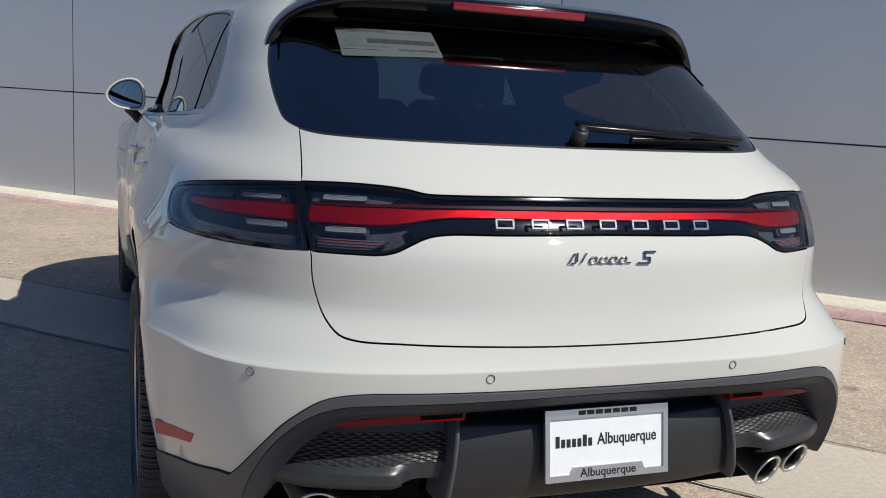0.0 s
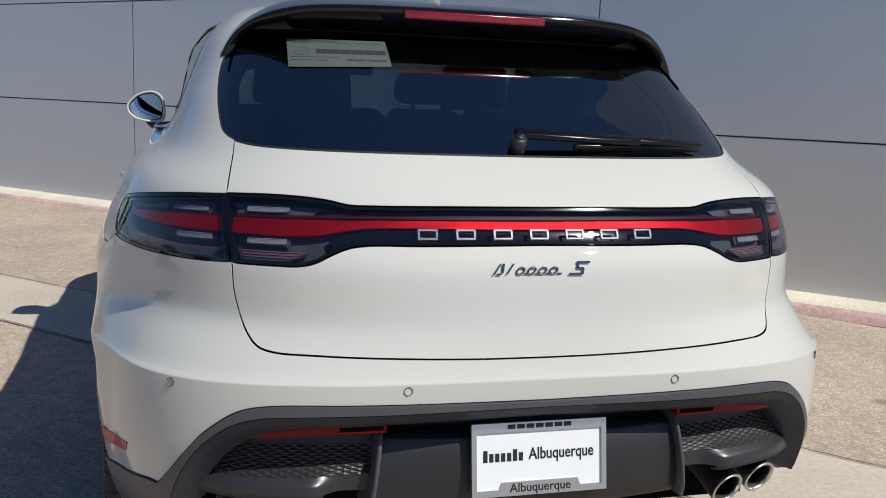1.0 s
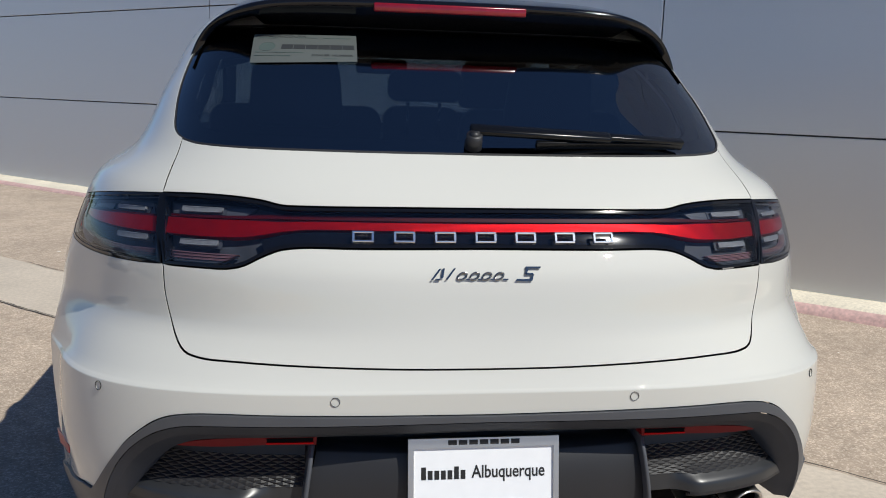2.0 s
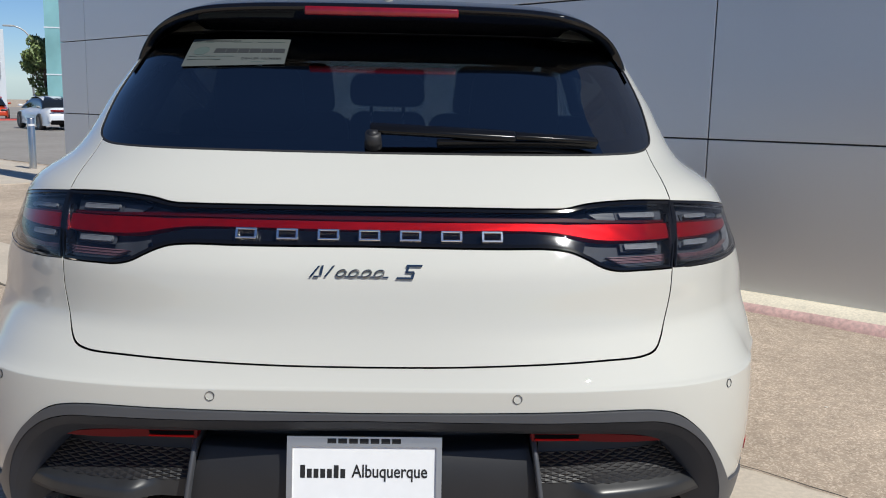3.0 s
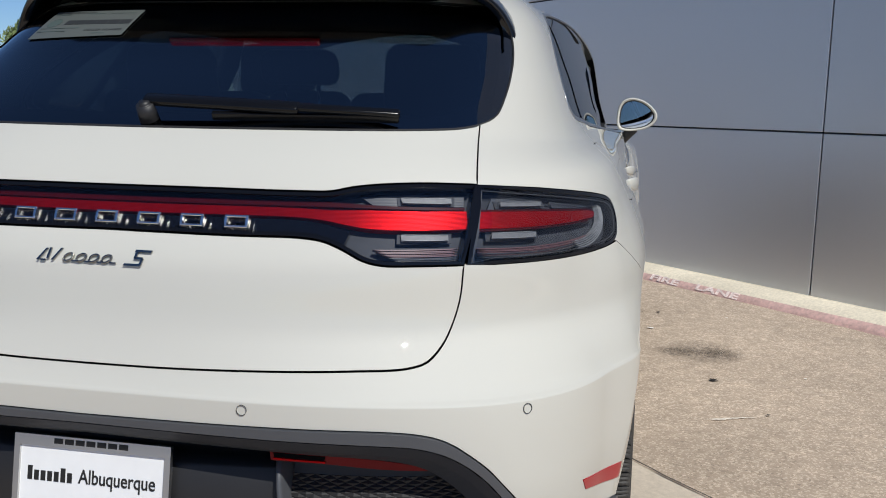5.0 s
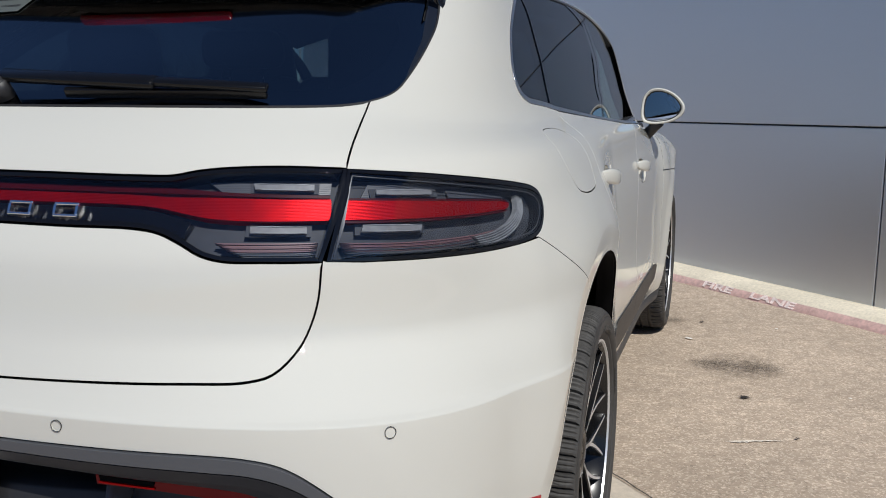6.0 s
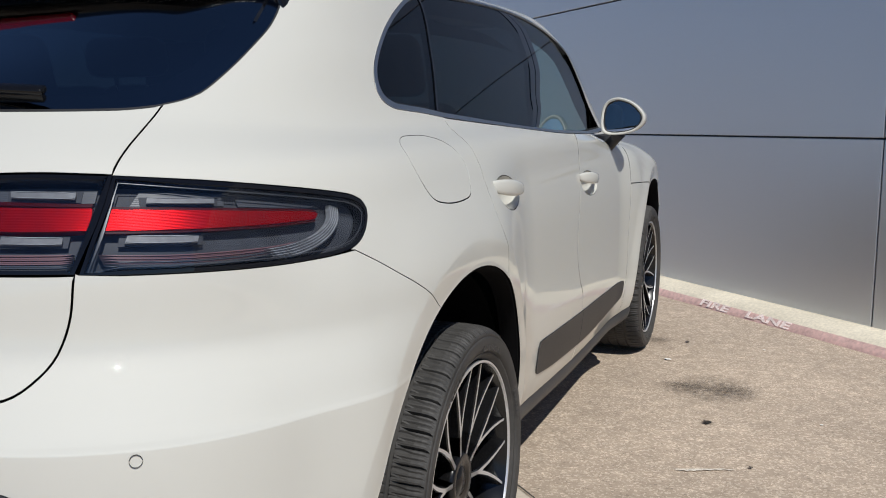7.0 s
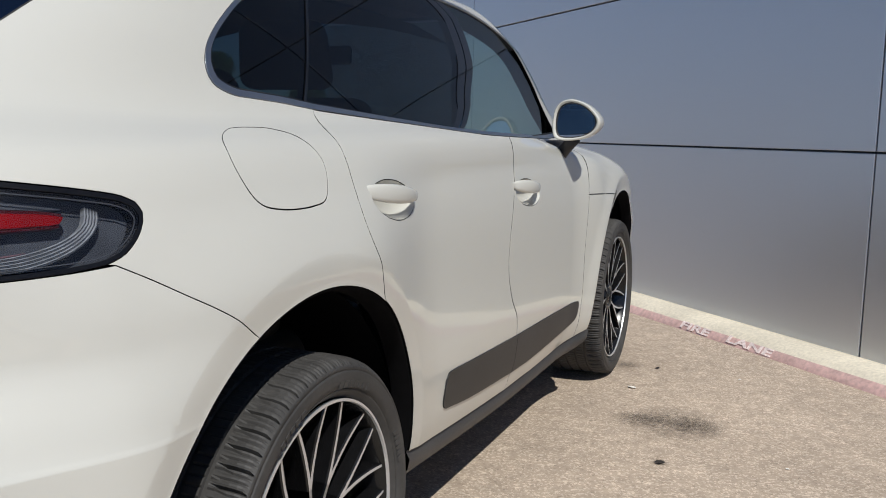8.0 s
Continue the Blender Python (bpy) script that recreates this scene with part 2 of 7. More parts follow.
# ---- mesh helpers ----
def mesh(name, verts, faces, mat, normals=None, smooth=True, mats=None, index=None):
    me = bpy.data.meshes.new(name)
    me.from_pydata([tuple(map(float, p)) for p in verts], [], [tuple(map(int, f)) for f in faces])
    for m in (mats or [mat]):
        me.materials.append(m)
    if index is not None:
        me.polygons.foreach_set("material_index", np.asarray(index, np.int32))
    me.polygons.foreach_set("use_smooth", [smooth] * len(me.polygons))
    me.update()
    if normals is not None:
        me.normals_split_custom_set_from_vertices([tuple(map(float, n)) for n in normals])
    return me


def part(name, data, parent=None, label="", m=None):
    """One object under a thing or under a part, from mesh data or from a bmesh with its material."""
    if isinstance(data, tuple):
        bm, mat = data
        me = bpy.data.meshes.new(name)
        bm.normal_update()
        bm.to_mesh(me)
        bm.free()
        me.materials.append(mat)
        data = me
    ob = new(name, data)
    if parent is not None:
        ob.parent = parent
    if m is not None:
        ob.matrix_basis = m
    return tagged(ob, label=label)


def smooth_all(bm):
    for f in bm.faces:
        f.smooth = True
    return bm


def box(x0, x1, y0, y1, z0, z1, bevel=0.0, seg=2, m=None, bm=None):
    bm = bm or bmesh.new()
    made = bmesh.ops.create_cube(bm, size=1)["verts"]
    bmesh.ops.transform(bm, matrix=Matrix.LocRotScale(((x0 + x1) / 2, (y0 + y1) / 2, (z0 + z1) / 2), None, (x1 - x0, y1 - y0, z1 - z0)), verts=made)
    if bevel:
        es = list({e for v in made for e in v.link_edges})
        out = bmesh.ops.bevel(bm, geom=es, offset=bevel, segments=seg, profile=0.5, affect="EDGES")
        made = list({v for f in out["faces"] for v in f.verts} | {v for v in made if v.is_valid})
    if m is not None:
        bmesh.ops.transform(bm, matrix=m, verts=[v for v in made if v.is_valid])
    return bm


def lathe(profile, steps, axis="X", closed=False):
    """Verts and faces of a profile of (radius, along) turned round an axis."""
    n = len(profile)
    verts, faces = [], []
    for i in range(steps):
        c, s = math.cos(2 * math.pi * i / steps), math.sin(2 * math.pi * i / steps)
        for r, x in profile:
            verts.append((x, r * c, r * s) if axis == "X" else (r * c, r * s, x))
    for i in range(steps):
        for k in range(n if closed else n - 1):
            p, q = i * n, (i + 1) % steps * n
            faces.append((p + k, q + k, q + (k + 1) % n, p + (k + 1) % n))
    return verts, faces


def tube(points, radius, sides=8, closed=False):
    """Verts and faces of a round bar along points; radius may be one number or one per point."""
    pts = [Vector(p) for p in points]
    n = len(pts)
    rad = radius if hasattr(radius, "__len__") else [radius] * n
    verts, faces = [], []
    up = Vector((0.13, 0.07, 0.99))
    for i, p in enumerate(pts):
        a = pts[(i - 1) % n] if closed or i else pts[0]
        b = pts[(i + 1) % n] if closed or i < n - 1 else pts[-1]
        d = (b - a).normalized()
        s = d.cross(up).normalized() if abs(d.dot(up)) < 0.98 else d.cross(Vector((1, 0, 0))).normalized()
        t = s.cross(d)
        for k in range(sides):
            w = 2 * math.pi * k / sides
            verts.append(p + rad[i] * (math.cos(w) * s + math.sin(w) * t))
    for i in range(n if closed else n - 1):
        j = (i + 1) % n
        for k in range(sides):
            faces.append((i * sides + k, i * sides + (k + 1) % sides, j * sides + (k + 1) % sides, j * sides + k))
    if not closed:
        faces += [tuple(range(sides))[::-1], tuple(range((n - 1) * sides, n * sides))]
    return verts, faces


def catmull(points, step=0.012):
    p = np.asarray(points, float)
    if len(p) == 2:
        n = max(2, int(np.linalg.norm(p[1] - p[0]) / step) + 1)
        return p[0] + (p[1] - p[0]) * np.linspace(0, 1, n)[:, None]
    ext = np.vstack([2 * p[0] - p[1], p, 2 * p[-1] - p[-2]])
    out = []
    for i in range(1, len(ext) - 2):
        p0, p1, p2, p3 = ext[i - 1:i + 3]
        k = [0.0]
        for a, b in ((p0, p1), (p1, p2), (p2, p3)):
            k.append(k[-1] + max(np.linalg.norm(b - a), 1e-6) ** 0.5)
        n = max(2, int(np.linalg.norm(p2 - p1) / step) + 1)
        for t in np.linspace(k[1], k[2], n, endpoint=False):
            a1 = (k[1] - t) / (k[1] - k[0]) * p0 + (t - k[0]) / (k[1] - k[0]) * p1
            a2 = (k[2] - t) / (k[2] - k[1]) * p1 + (t - k[1]) / (k[2] - k[1]) * p2
            a3 = (k[3] - t) / (k[3] - k[2]) * p2 + (t - k[2]) / (k[3] - k[2]) * p3
            b1 = (k[2] - t) / (k[2] - k[0]) * a1 + (t - k[0]) / (k[2] - k[0]) * a2
            b2 = (k[3] - t) / (k[3] - k[1]) * a2 + (t - k[1]) / (k[3] - k[1]) * a3
            out.append((k[2] - t) / (k[2] - k[1]) * b1 + (t - k[1]) / (k[2] - k[1]) * b2)
    return np.vstack([out, p[-1:]])


# ---- panels cut from the skin ----
def rear(*pts):
    """A curve drawn in the view from behind, through points (x, z), as u and v on the skin."""
    c = catmull(pts)
    return find(c[:, 0], c[:, 1], (0, 2), 0.0, 0.97)


def flank(*pts):
    """A curve drawn in the view from the right, through points (y, z)."""
    c = catmull(pts, 0.016)
    return find(c[:, 0], c[:, 1], (1, 2), 0.30, 2.6)


def free(*pts):
    return catmull(pts, 0.02)


def arc(y, z, r, a0, a1):
    w = np.radians(np.linspace(a0, a1, max(3, int(abs(a1 - a0) / 2.5))))
    return find(y + r * np.cos(w), z + r * np.sin(w), (1, 2), 0.30, 2.6)


STRETCH = 1.65


def flat(uv):
    """u, v on a sheet measured in metres, so that meshes come out even."""
    u = np.abs(uv[:, 0])
    s = np.where(u < 1, STRETCH * u, np.where(u < 2, STRETCH + 2.8 * (u - 1), STRETCH + 2.8 + 1.3 * (u - 2)))
    return np.stack([np.sign(uv[:, 0]) * s, uv[:, 1]], -1)


def unflat(p):
    s = np.abs(p[:, 0])
    u = np.where(s < STRETCH, s / STRETCH, np.where(s < STRETCH + 2.8, 1 + (s - STRETCH) / 2.8, 2 + (s - STRETCH - 2.8) / 1.3))
    return np.stack([np.sign(p[:, 0]) * u, p[:, 1]], -1)


def join(*curves):
    """A closed outline from curves laid end to end."""
    pts = flat(np.vstack(curves))
    keep = [0]
    for i in range(1, len(pts)):
        if np.linalg.norm(pts[i] - pts[keep[-1]]) > 2e-3:
            keep.append(i)
    if np.linalg.norm(pts[keep[-1]] - pts[keep[0]]) < 2e-3:
        keep.pop()
    return pts[keep]


def both(*curves):
    """A closed outline that is even about the middle; the curves give its right half, from the middle round to the middle."""
    h = np.vstack(curves)
    h[0, 0] = h[-1, 0] = 0
    return join(h, (h[1:-1] * (-1, 1))[::-1])


def shrink(loop, d):
    """The outline moved inwards by d metres."""
    area = np.sum(loop[:, 0] * np.roll(loop[:, 1], -1) - loop[:, 1] * np.roll(loop[:, 0], -1))
    t = np.roll(loop, -1, 0) - np.roll(loop, 1, 0)
    t /= np.maximum(np.linalg.norm(t, axis=1, keepdims=True), 1e-9)
    return loop + d * np.sign(area) * np.stack([-t[:, 1], t[:, 0]], -1)


def inside(p, loop):
    x, y = p[:, 0], p[:, 1]
    r = np.zeros(len(p), bool)
    x0, y0 = loop[:, 0], loop[:, 1]
    x1, y1 = np.roll(x0, -1), np.roll(y0, -1)
    for a, b, c, d in zip(x0, y0, x1, y1):
        if b != d:
            r ^= ((b > y) != (d > y)) & (x < (c - a) * (y - b) / (d - b) + a)
    return r


GLASS_X = []


def set_in(p):
    """Side glass runs straight down behind the shoulder of the doors."""
    q = p.copy()
    q[:, 0] = np.minimum(p[:, 0], np.stack([np.ones(len(p)), p[:, 1], p[:, 2], p[:, 1] ** 2, p[:, 2] ** 2, p[:, 1] * p[:, 2]], -1) @ GLASS_X[0])
    return q


def panel(name, outer, mat, holes=(), cell=0.03, gap=0.002, lift=0.0, depth=0.014, left=False, hole_depth=None, shade=None, rows=()):
    """Mesh data of a sheet that follows the skin inside an outline, with its edges turned in to make the joints."""
    # white panels get black turned-in walls, the shade of the gaps put in as colour
    edge = DARK if mat is PAINT else None
    outer = shrink(outer, gap)
    holes = [shrink(h, -gap) for h in holes]
    lo, hi = outer.min(0), outer.max(0)
    gx, gy = np.meshgrid(np.arange(lo[0] + cell / 2, hi[0], cell), np.arange(lo[1] + cell / 2, hi[1], cell), indexing="ij")
    gx = gx + (np.arange(gx.shape[1]) % 2)[None, :] * cell / 2
    pts = np.stack([gx.ravel(), gy.ravel()], -1)
    loops = [outer, *holes]
    ok = inside(pts, outer)
    for h in holes:
        ok &= ~inside(pts, h)
    rim = np.vstack(loops)
    pts = pts[ok]
    if mat is PAINT and len(pts):
        # finer rows of points along the crease round each wheel arch
        uv = unflat(pts)
        p3 = skin(uv[:, 0], uv[:, 1])
        for (cy, cz, e, c_, deep, high, reach), lo_, hi_ in zip(ARCHES, (0.3, 1.3), (1.5, 2.8)):
            d = np.hypot(p3[:, 1] - cy, p3[:, 2] - cz)
            near = (d > e - 0.006) & (d < c_ + 0.04) & (np.abs(uv[:, 0]) > 0.5)
            if near.any():
                kk, ww = np.meshgrid((-0.002, 0.002, 0.12, 0.25, 0.4, 0.55, 0.7, 0.85, 0.985, 1.015, 1.12, 1.28, 1.45), np.radians(np.arange(-10, 200, 1.6)), indexing="ij")
                rr = e + (c_ - e) * kk
                q = find(cy + rr.ravel() * np.cos(ww.ravel()), cz + rr.ravel() * np.sin(ww.ravel()), (1, 2), lo_, hi_)
                q = flat(q)
                keep = inside(q, outer)
                for h in holes:
                    keep &= ~inside(q, h)
                pts = np.vstack([pts[~near], q[keep]])
                uv = unflat(pts)
                p3 = skin(uv[:, 0], uv[:, 1])
    if len(rows):
        # closer rows of points along a level crease
        pts = pts[(pts[:, 1] < rows[0] - 0.006) | (pts[:, 1] > rows[-1] + 0.006)]
        q = np.stack([k.ravel() for k in np.meshgrid(np.arange(lo[0], hi[0], 0.012), rows, indexing="ij")], -1)
        pts = np.vstack([pts, q[inside(q, outer)]])
    if len(pts):
        far = np.ones(len(pts), bool)
        for i in range(0, len(rim), 64):
            far &= (np.linalg.norm(pts[:, None] - rim[None, i:i + 64], axis=2) > min(cell * 0.45, 0.006)).all(1)
        pts = pts[far]
    edges, start = [], 0
    for l in loops:
        edges += [(start + i, start + (i + 1) % len(l)) for i in range(len(l))]
        start += len(l)
    allp = np.vstack([rim, pts])
    vs, _, fs, *_ = delaunay_2d_cdt([Vector(p) for p in allp], edges, [], 0, 1e-7)
    vs = np.array([tuple(v) for v in vs])
    fs = np.array([f for f in fs if len(f) == 3])
    mid = vs[fs].mean(1)
    ok = inside(mid, outer)
    for h in holes:
        ok &= ~inside(mid, h)
    fs = fs[ok]
    tri = vs[fs]
    turn = (tri[:, 1, 0] - tri[:, 0, 0]) * (tri[:, 2, 1] - tri[:, 0, 1]) - (tri[:, 1, 1] - tri[:, 0, 1]) * (tri[:, 2, 0] - tri[:, 0, 0])
    fs = np.where((turn < 0)[:, None], fs[:, ::-1], fs)
    uv = unflat(vs)
    nor = normal(uv[:, 0], uv[:, 1])
    pos = skin(uv[:, 0], uv[:, 1]) + nor * lift
    if shade is not None:
        pos, nor = set_in(pos), shade(pos)
    verts, norms, faces = [pos], [nor], [tuple(f) for f in fs]
    index = [0] * len(faces)
    base = len(pos)
    for li, l in enumerate(loops):
        area = np.sum(l[:, 0] * np.roll(l[:, 1], -1) - l[:, 1] * np.roll(l[:, 0], -1))
        ring = l if (area > 0) == (li == 0) else l[::-1]
        uvl = unflat(ring)
        nl = normal(uvl[:, 0], uvl[:, 1])
        top = skin(uvl[:, 0], uvl[:, 1]) + nl * lift
        if shade is not None:
            top = set_in(top)
        along = np.roll(top, -1, 0) - np.roll(top, 1, 0)
        out = np.cross(along, nl)
        out /= np.maximum(np.linalg.norm(out, axis=1, keepdims=True), 1e-9)
        r = min(0.0008, depth / 3)
        # a rolled edge: two narrow rings, then the turned-in wall
        dp = depth if li == 0 or hole_depth is None else hole_depth
        rings = [(top, nl), (top + out * 0.3 * r - nl * 0.3 * r, nl * 0.7 + out * 0.7), (top + out * 0.4 * r - nl * r, out), (top + out * 0.4 * r - nl * dp, out)]
        n = len(ring)
        for p, m in rings:
            verts.append(p)
            norms.append(m)
        for k in range(3):
            a, b = base + k * n, base + (k + 1) * n
            for i in range(n):
                j = (i + 1) % n
                faces.append((a + i, b + i, b + j, a + j))
                index.append(1 if edge and k == 2 else 0)
        base += 4 * n
    verts, norms = np.vstack(verts), np.vstack(norms)
    norms /= np.maximum(np.linalg.norm(norms, axis=1, keepdims=True), 1e-9)
    if left:
        verts, norms = verts * (-1, 1, 1), norms * (-1, 1, 1)
        faces = [f[::-1] for f in faces]
    return mesh(name, verts, faces, mat, norms, mats=[mat, edge] if edge else None, index=index if edge else None)

# ---- ground, kerb and wall ----
WALL_TURN, WALL_OFF, WALL_DIP = 44.0, 4.5, 0.0165
WN = Vector((math.cos(radians(WALL_TURN)), math.sin(radians(WALL_TURN)), 0))    # away from the car
WD = Vector((-WN.y, WN.x, 0))                                                    # along the wall, to the left


def fall(s):
    """The yard dips along the wall, and more steeply beyond it."""
    if s < 1.77:
        return 0.0
    return -WALL_DIP * (min(s, 14.0) - 1.77) - 0.0212 * max(0.0, s - 14.0)


def stone_ground(name, pale, mid, dark, scale, relief):
    """Worn asphalt: a brown binder with pale and dark stones of two sizes showing in it."""
    m = bpy.data.materials.new(name)
    m.use_nodes = True
    t = m.node_tree
    b = t.nodes["Principled BSDF"]
    b.inputs["Roughness"].default_value = 0.9
    b.inputs["Specular IOR Level"].default_value = 0.25
    co = t.nodes.new("ShaderNodeTexCoord")
    warp = t.nodes.new("ShaderNodeTexNoise")
    warp.inputs["Scale"].default_value, warp.inputs["Detail"].default_value = scale * 0.7, 2
    t.links.new(co.outputs["Object"], warp.inputs["Vector"])
    bent = t.nodes.new("ShaderNodeMix")
    bent.data_type, bent.blend_type, bent.inputs["Factor"].default_value = "RGBA", "LINEAR_LIGHT", 0.006
    t.links.new(co.outputs["Object"], bent.inputs[6])
    t.links.new(warp.outputs["Color"], bent.inputs[7])

    def stones(size):
        """The random value of each stone, and its height."""
        vor = t.nodes.new("ShaderNodeTexVoronoi")
        vor.inputs["Scale"].default_value = size
        t.links.new(bent.outputs[2], vor.inputs["Vector"])
        sep = t.nodes.new("ShaderNodeSeparateColor")
        t.links.new(vor.outputs["Color"], sep.inputs["Color"])
        return sep.outputs["Red"], vor.outputs["Distance"]

    def ramp(value, *stops):
        r = t.nodes.new("ShaderNodeValToRGB")
        els = r.color_ramp.elements
        els[0].position, els[0].color = stops[0][0], (*stops[0][1], 1)
        els[1].position, els[1].color = stops[-1][0], (*stops[-1][1], 1)
        for at, c in stops[1:-1]:
            els.new(at).color = (*c, 1)
        t.links.new(value, r.inputs["Fac"])
        return r.outputs["Color"]

    def blend(kind, factor, a, c):
        x = t.nodes.new("ShaderNodeMix")
        x.data_type, x.blend_type = "RGBA", kind
        x.inputs["Factor"].default_value = factor
        t.links.new(a, x.inputs[6])
        t.links.new(c, x.inputs[7])
        return x.outputs[2]

    coarse, height = stones(scale)
    fine_, _ = stones(scale * 0.48)
    a = ramp(coarse, (0.0, dark), (0.10, mid), (0.70, mid), (0.86, pale), (1.0, pale))
    c = ramp(fine_, (0.0, dark), (0.09, mid), (0.84, mid), (0.95, pale))
    col = blend("MIX", 0.28, a, c)
    for size, lo_, hi_, rough in ((0.9, 0.82, 1.15, 0.66), (14.0, 0.88, 1.12, 0.5)):
        n = t.nodes.new("ShaderNodeTexNoise")
        n.inputs["Scale"].default_value, n.inputs["Detail"].default_value, n.inputs["Roughness"].default_value = size, 8, rough
        t.links.new(co.outputs["Object"], n.inputs["Vector"])
        r = t.nodes.new("ShaderNodeMapRange")
        r.inputs["From Min"].default_value, r.inputs["From Max"].default_value = 0.3, 0.7
        r.inputs["To Min"].default_value, r.inputs["To Max"].default_value = lo_, hi_
        t.links.new(n.outputs["Fac"], r.inputs["Value"])
        col = blend("MULTIPLY", 1.0, col, r.outputs["Result"])
    t.links.new(col, b.inputs["Base Color"])
    bu = t.nodes.new("ShaderNodeBump")
    bu.inputs["Strength"].default_value, bu.inputs["Distance"].default_value = 0.6, relief
    t.links.new(height, bu.inputs["Height"])
    bu.invert = True
    t.links.new(bu.outputs["Normal"], b.inputs["Normal"])
    return m


ASPHALT = stone_ground("worn_tan_asphalt", (0.66, 0.555, 0.445), (0.415, 0.332, 0.257), (0.25, 0.198, 0.152), 150, 0.0014)
CONCRETE = material("pale_concrete", (0.53, 0.46, 0.375), 0.85, bump=((60, 0.3, 0.003), (500, 0.3, 0.001)), vary=((1.3, 0.10), (45, 0.10), (300, 0.08)))
KERB_TOP = material("kerb_concrete", (0.74, 0.67, 0.53), 0.85, bump=((80, 0.35, 0.003),), vary=((2.5, 0.10), (60, 0.12)))
KERB_PINK = material("faded_red_paint", (0.66, 0.44, 0.40), 0.8, bump=((90, 0.4, 0.003),), vary=((3.0, 0.15), (40, 0.18)))
KERB_WHITE = material("white_road_paint", (0.84, 0.71, 0.67), 0.8, vary=((9, 0.2), (60, 0.22)))


def wall_metal():
    m = material("brushed_aluminium_panel", (0.635, 0.65, 0.675), 0.4, 0.75)
    t = m.node_tree
    b = t.nodes["Principled BSDF"]
    co, mp, n1, n2 = (t.nodes.new("ShaderNode" + k) for k in ("TexCoord", "Mapping", "TexNoise", "TexNoise"))
    mp.inputs["Scale"].default_value = (1.2, 1.2, 160)
    n1.inputs["Scale"].default_value, n1.inputs["Detail"].default_value = 3, 4
    n2.inputs["Scale"].default_value, n2.inputs["Detail"].default_value = 0.8, 3
    t.links.new(co.outputs["Object"], mp.inputs["Vector"])
    t.links.new(mp.outputs["Vector"], n1.inputs["Vector"])
    t.links.new(co.outputs["Object"], n2.inputs["Vector"])
    r = t.nodes.new("ShaderNodeMapRange")
    r.inputs["To Min"].default_value, r.inputs["To Max"].default_value = 0.40, 0.54
    t.links.new(n1.outputs["Fac"], r.inputs["Value"])
    t.links.new(r.outputs["Result"], b.inputs["Roughness"])
    bu = t.nodes.new("ShaderNodeBump")
    bu.inputs["Strength"].default_value, bu.inputs["Distance"].default_value = 0.25, 0.02
    t.links.new(n2.outputs["Fac"], bu.inputs["Height"])
    t.links.new(bu.outputs["Normal"], b.inputs["Normal"])
    return m


WALL_METAL = wall_metal()
JOINT = material("joint_shadow_gap", (0.045, 0.045, 0.048), 0.7, vary=((9, 0.1),))


def sheet(name, nx, mat, keep=lambda s, o: True):
    """A grid laid out along the wall, s to the left along it and o towards it, that follows the yard's fall."""
    ss, oo = nx
    verts = [((WD * s + WN * o).x, (WD * s + WN * o).y, fall(s)) for s in ss for o in oo]
    faces = [(i * len(oo) + k, i * len(oo) + k + 1, (i + 1) * len(oo) + k + 1, (i + 1) * len(oo) + k) for i in range(len(ss) - 1) for k in range(len(oo) - 1)]
    return mesh(name, verts, faces, mat)


GS = [-3000, -200, -40, -10, 0, 1.5, 2, 2.5, 3, 3.5, 4, 4.5, 5, 5.5, 6, 6.5, 7, 8, 9, 10, 11, 12, 13, 14, 20, 40, 70, 110, 200, 3000]
ground = tagged(new("ground", sheet("ground", (GS, [-3000, -200, -30, -8, 0, 1, 2, 3, 4, 5, 8, 12, 30, 200, 3000]), ASPHALT)), "worn tan asphalt yard with exposed pale stones", "ground", kind="structure")
# a concrete gutter runs through the yard, parallel to the wall
gs = [s for s in GS if -40 <= s <= 20]
gutter = sheet("gutter", (gs, [1.22, 1.93]), CONCRETE)
ob = tagged(new("pavement", gutter), "pale worn concrete drainage gutter set in the asphalt", "pavement", kind="structure")
ob.location.z = 0.004

wall = tagged(new("wall_front", None), "showroom wall of grey brushed aluminium panels", "wall", kind="structure")
W0, W1 = -9.6, 11.66
JZ = (0.045, 1.045, 2.01, 2.975, 3.94, 4.905, 5.87)
JS = (W0, -7.63, -2.93, 1.77, 6.47, 10.89, W1)


def slab(s0, s1, o0, o1, z0, z1, bevel=0.0):
    """A block in the wall's own frame, its length along the wall."""
    bm = box(s0, s1, o0, o1, z0, z1, bevel, 1)
    return bm


WALL_FRAME = Matrix.Translation((0, 0, WALL_DIP * 1.77)) @ Matrix(((WD.x, WN.x, 0, 0), (WD.y, WN.y, 0, 0), (-WALL_DIP, 0, 1, 0), (0, 0, 0, 1)))


def wall_part(name, bm, mat, parent=wall, label=""):
    bmesh.ops.transform(bm, matrix=WALL_FRAME, verts=bm.verts)
    bmesh.ops.recalc_face_normals(bm, faces=bm.faces)
    return part(name, (bm, mat), parent, label)


wall_part("wall_core", slab(W0, W1 - 0.01, WALL_OFF + 0.03, WALL_OFF + 0.4, -0.4, 5.87), JOINT)
for i in range(len(JS) - 1):
    for k in range(len(JZ) - 1):
        wall_part("panel", slab(JS[i] + 0.0045, JS[i + 1] - 0.0045, WALL_OFF, WALL_OFF + 0.03, JZ[k] + 0.005, JZ[k + 1] - 0.005, 0.003), WALL_METAL)
kerb = tagged(new("kerb", None), "low concrete kerb with faded red face along the wall", "kerb", kind="structure")


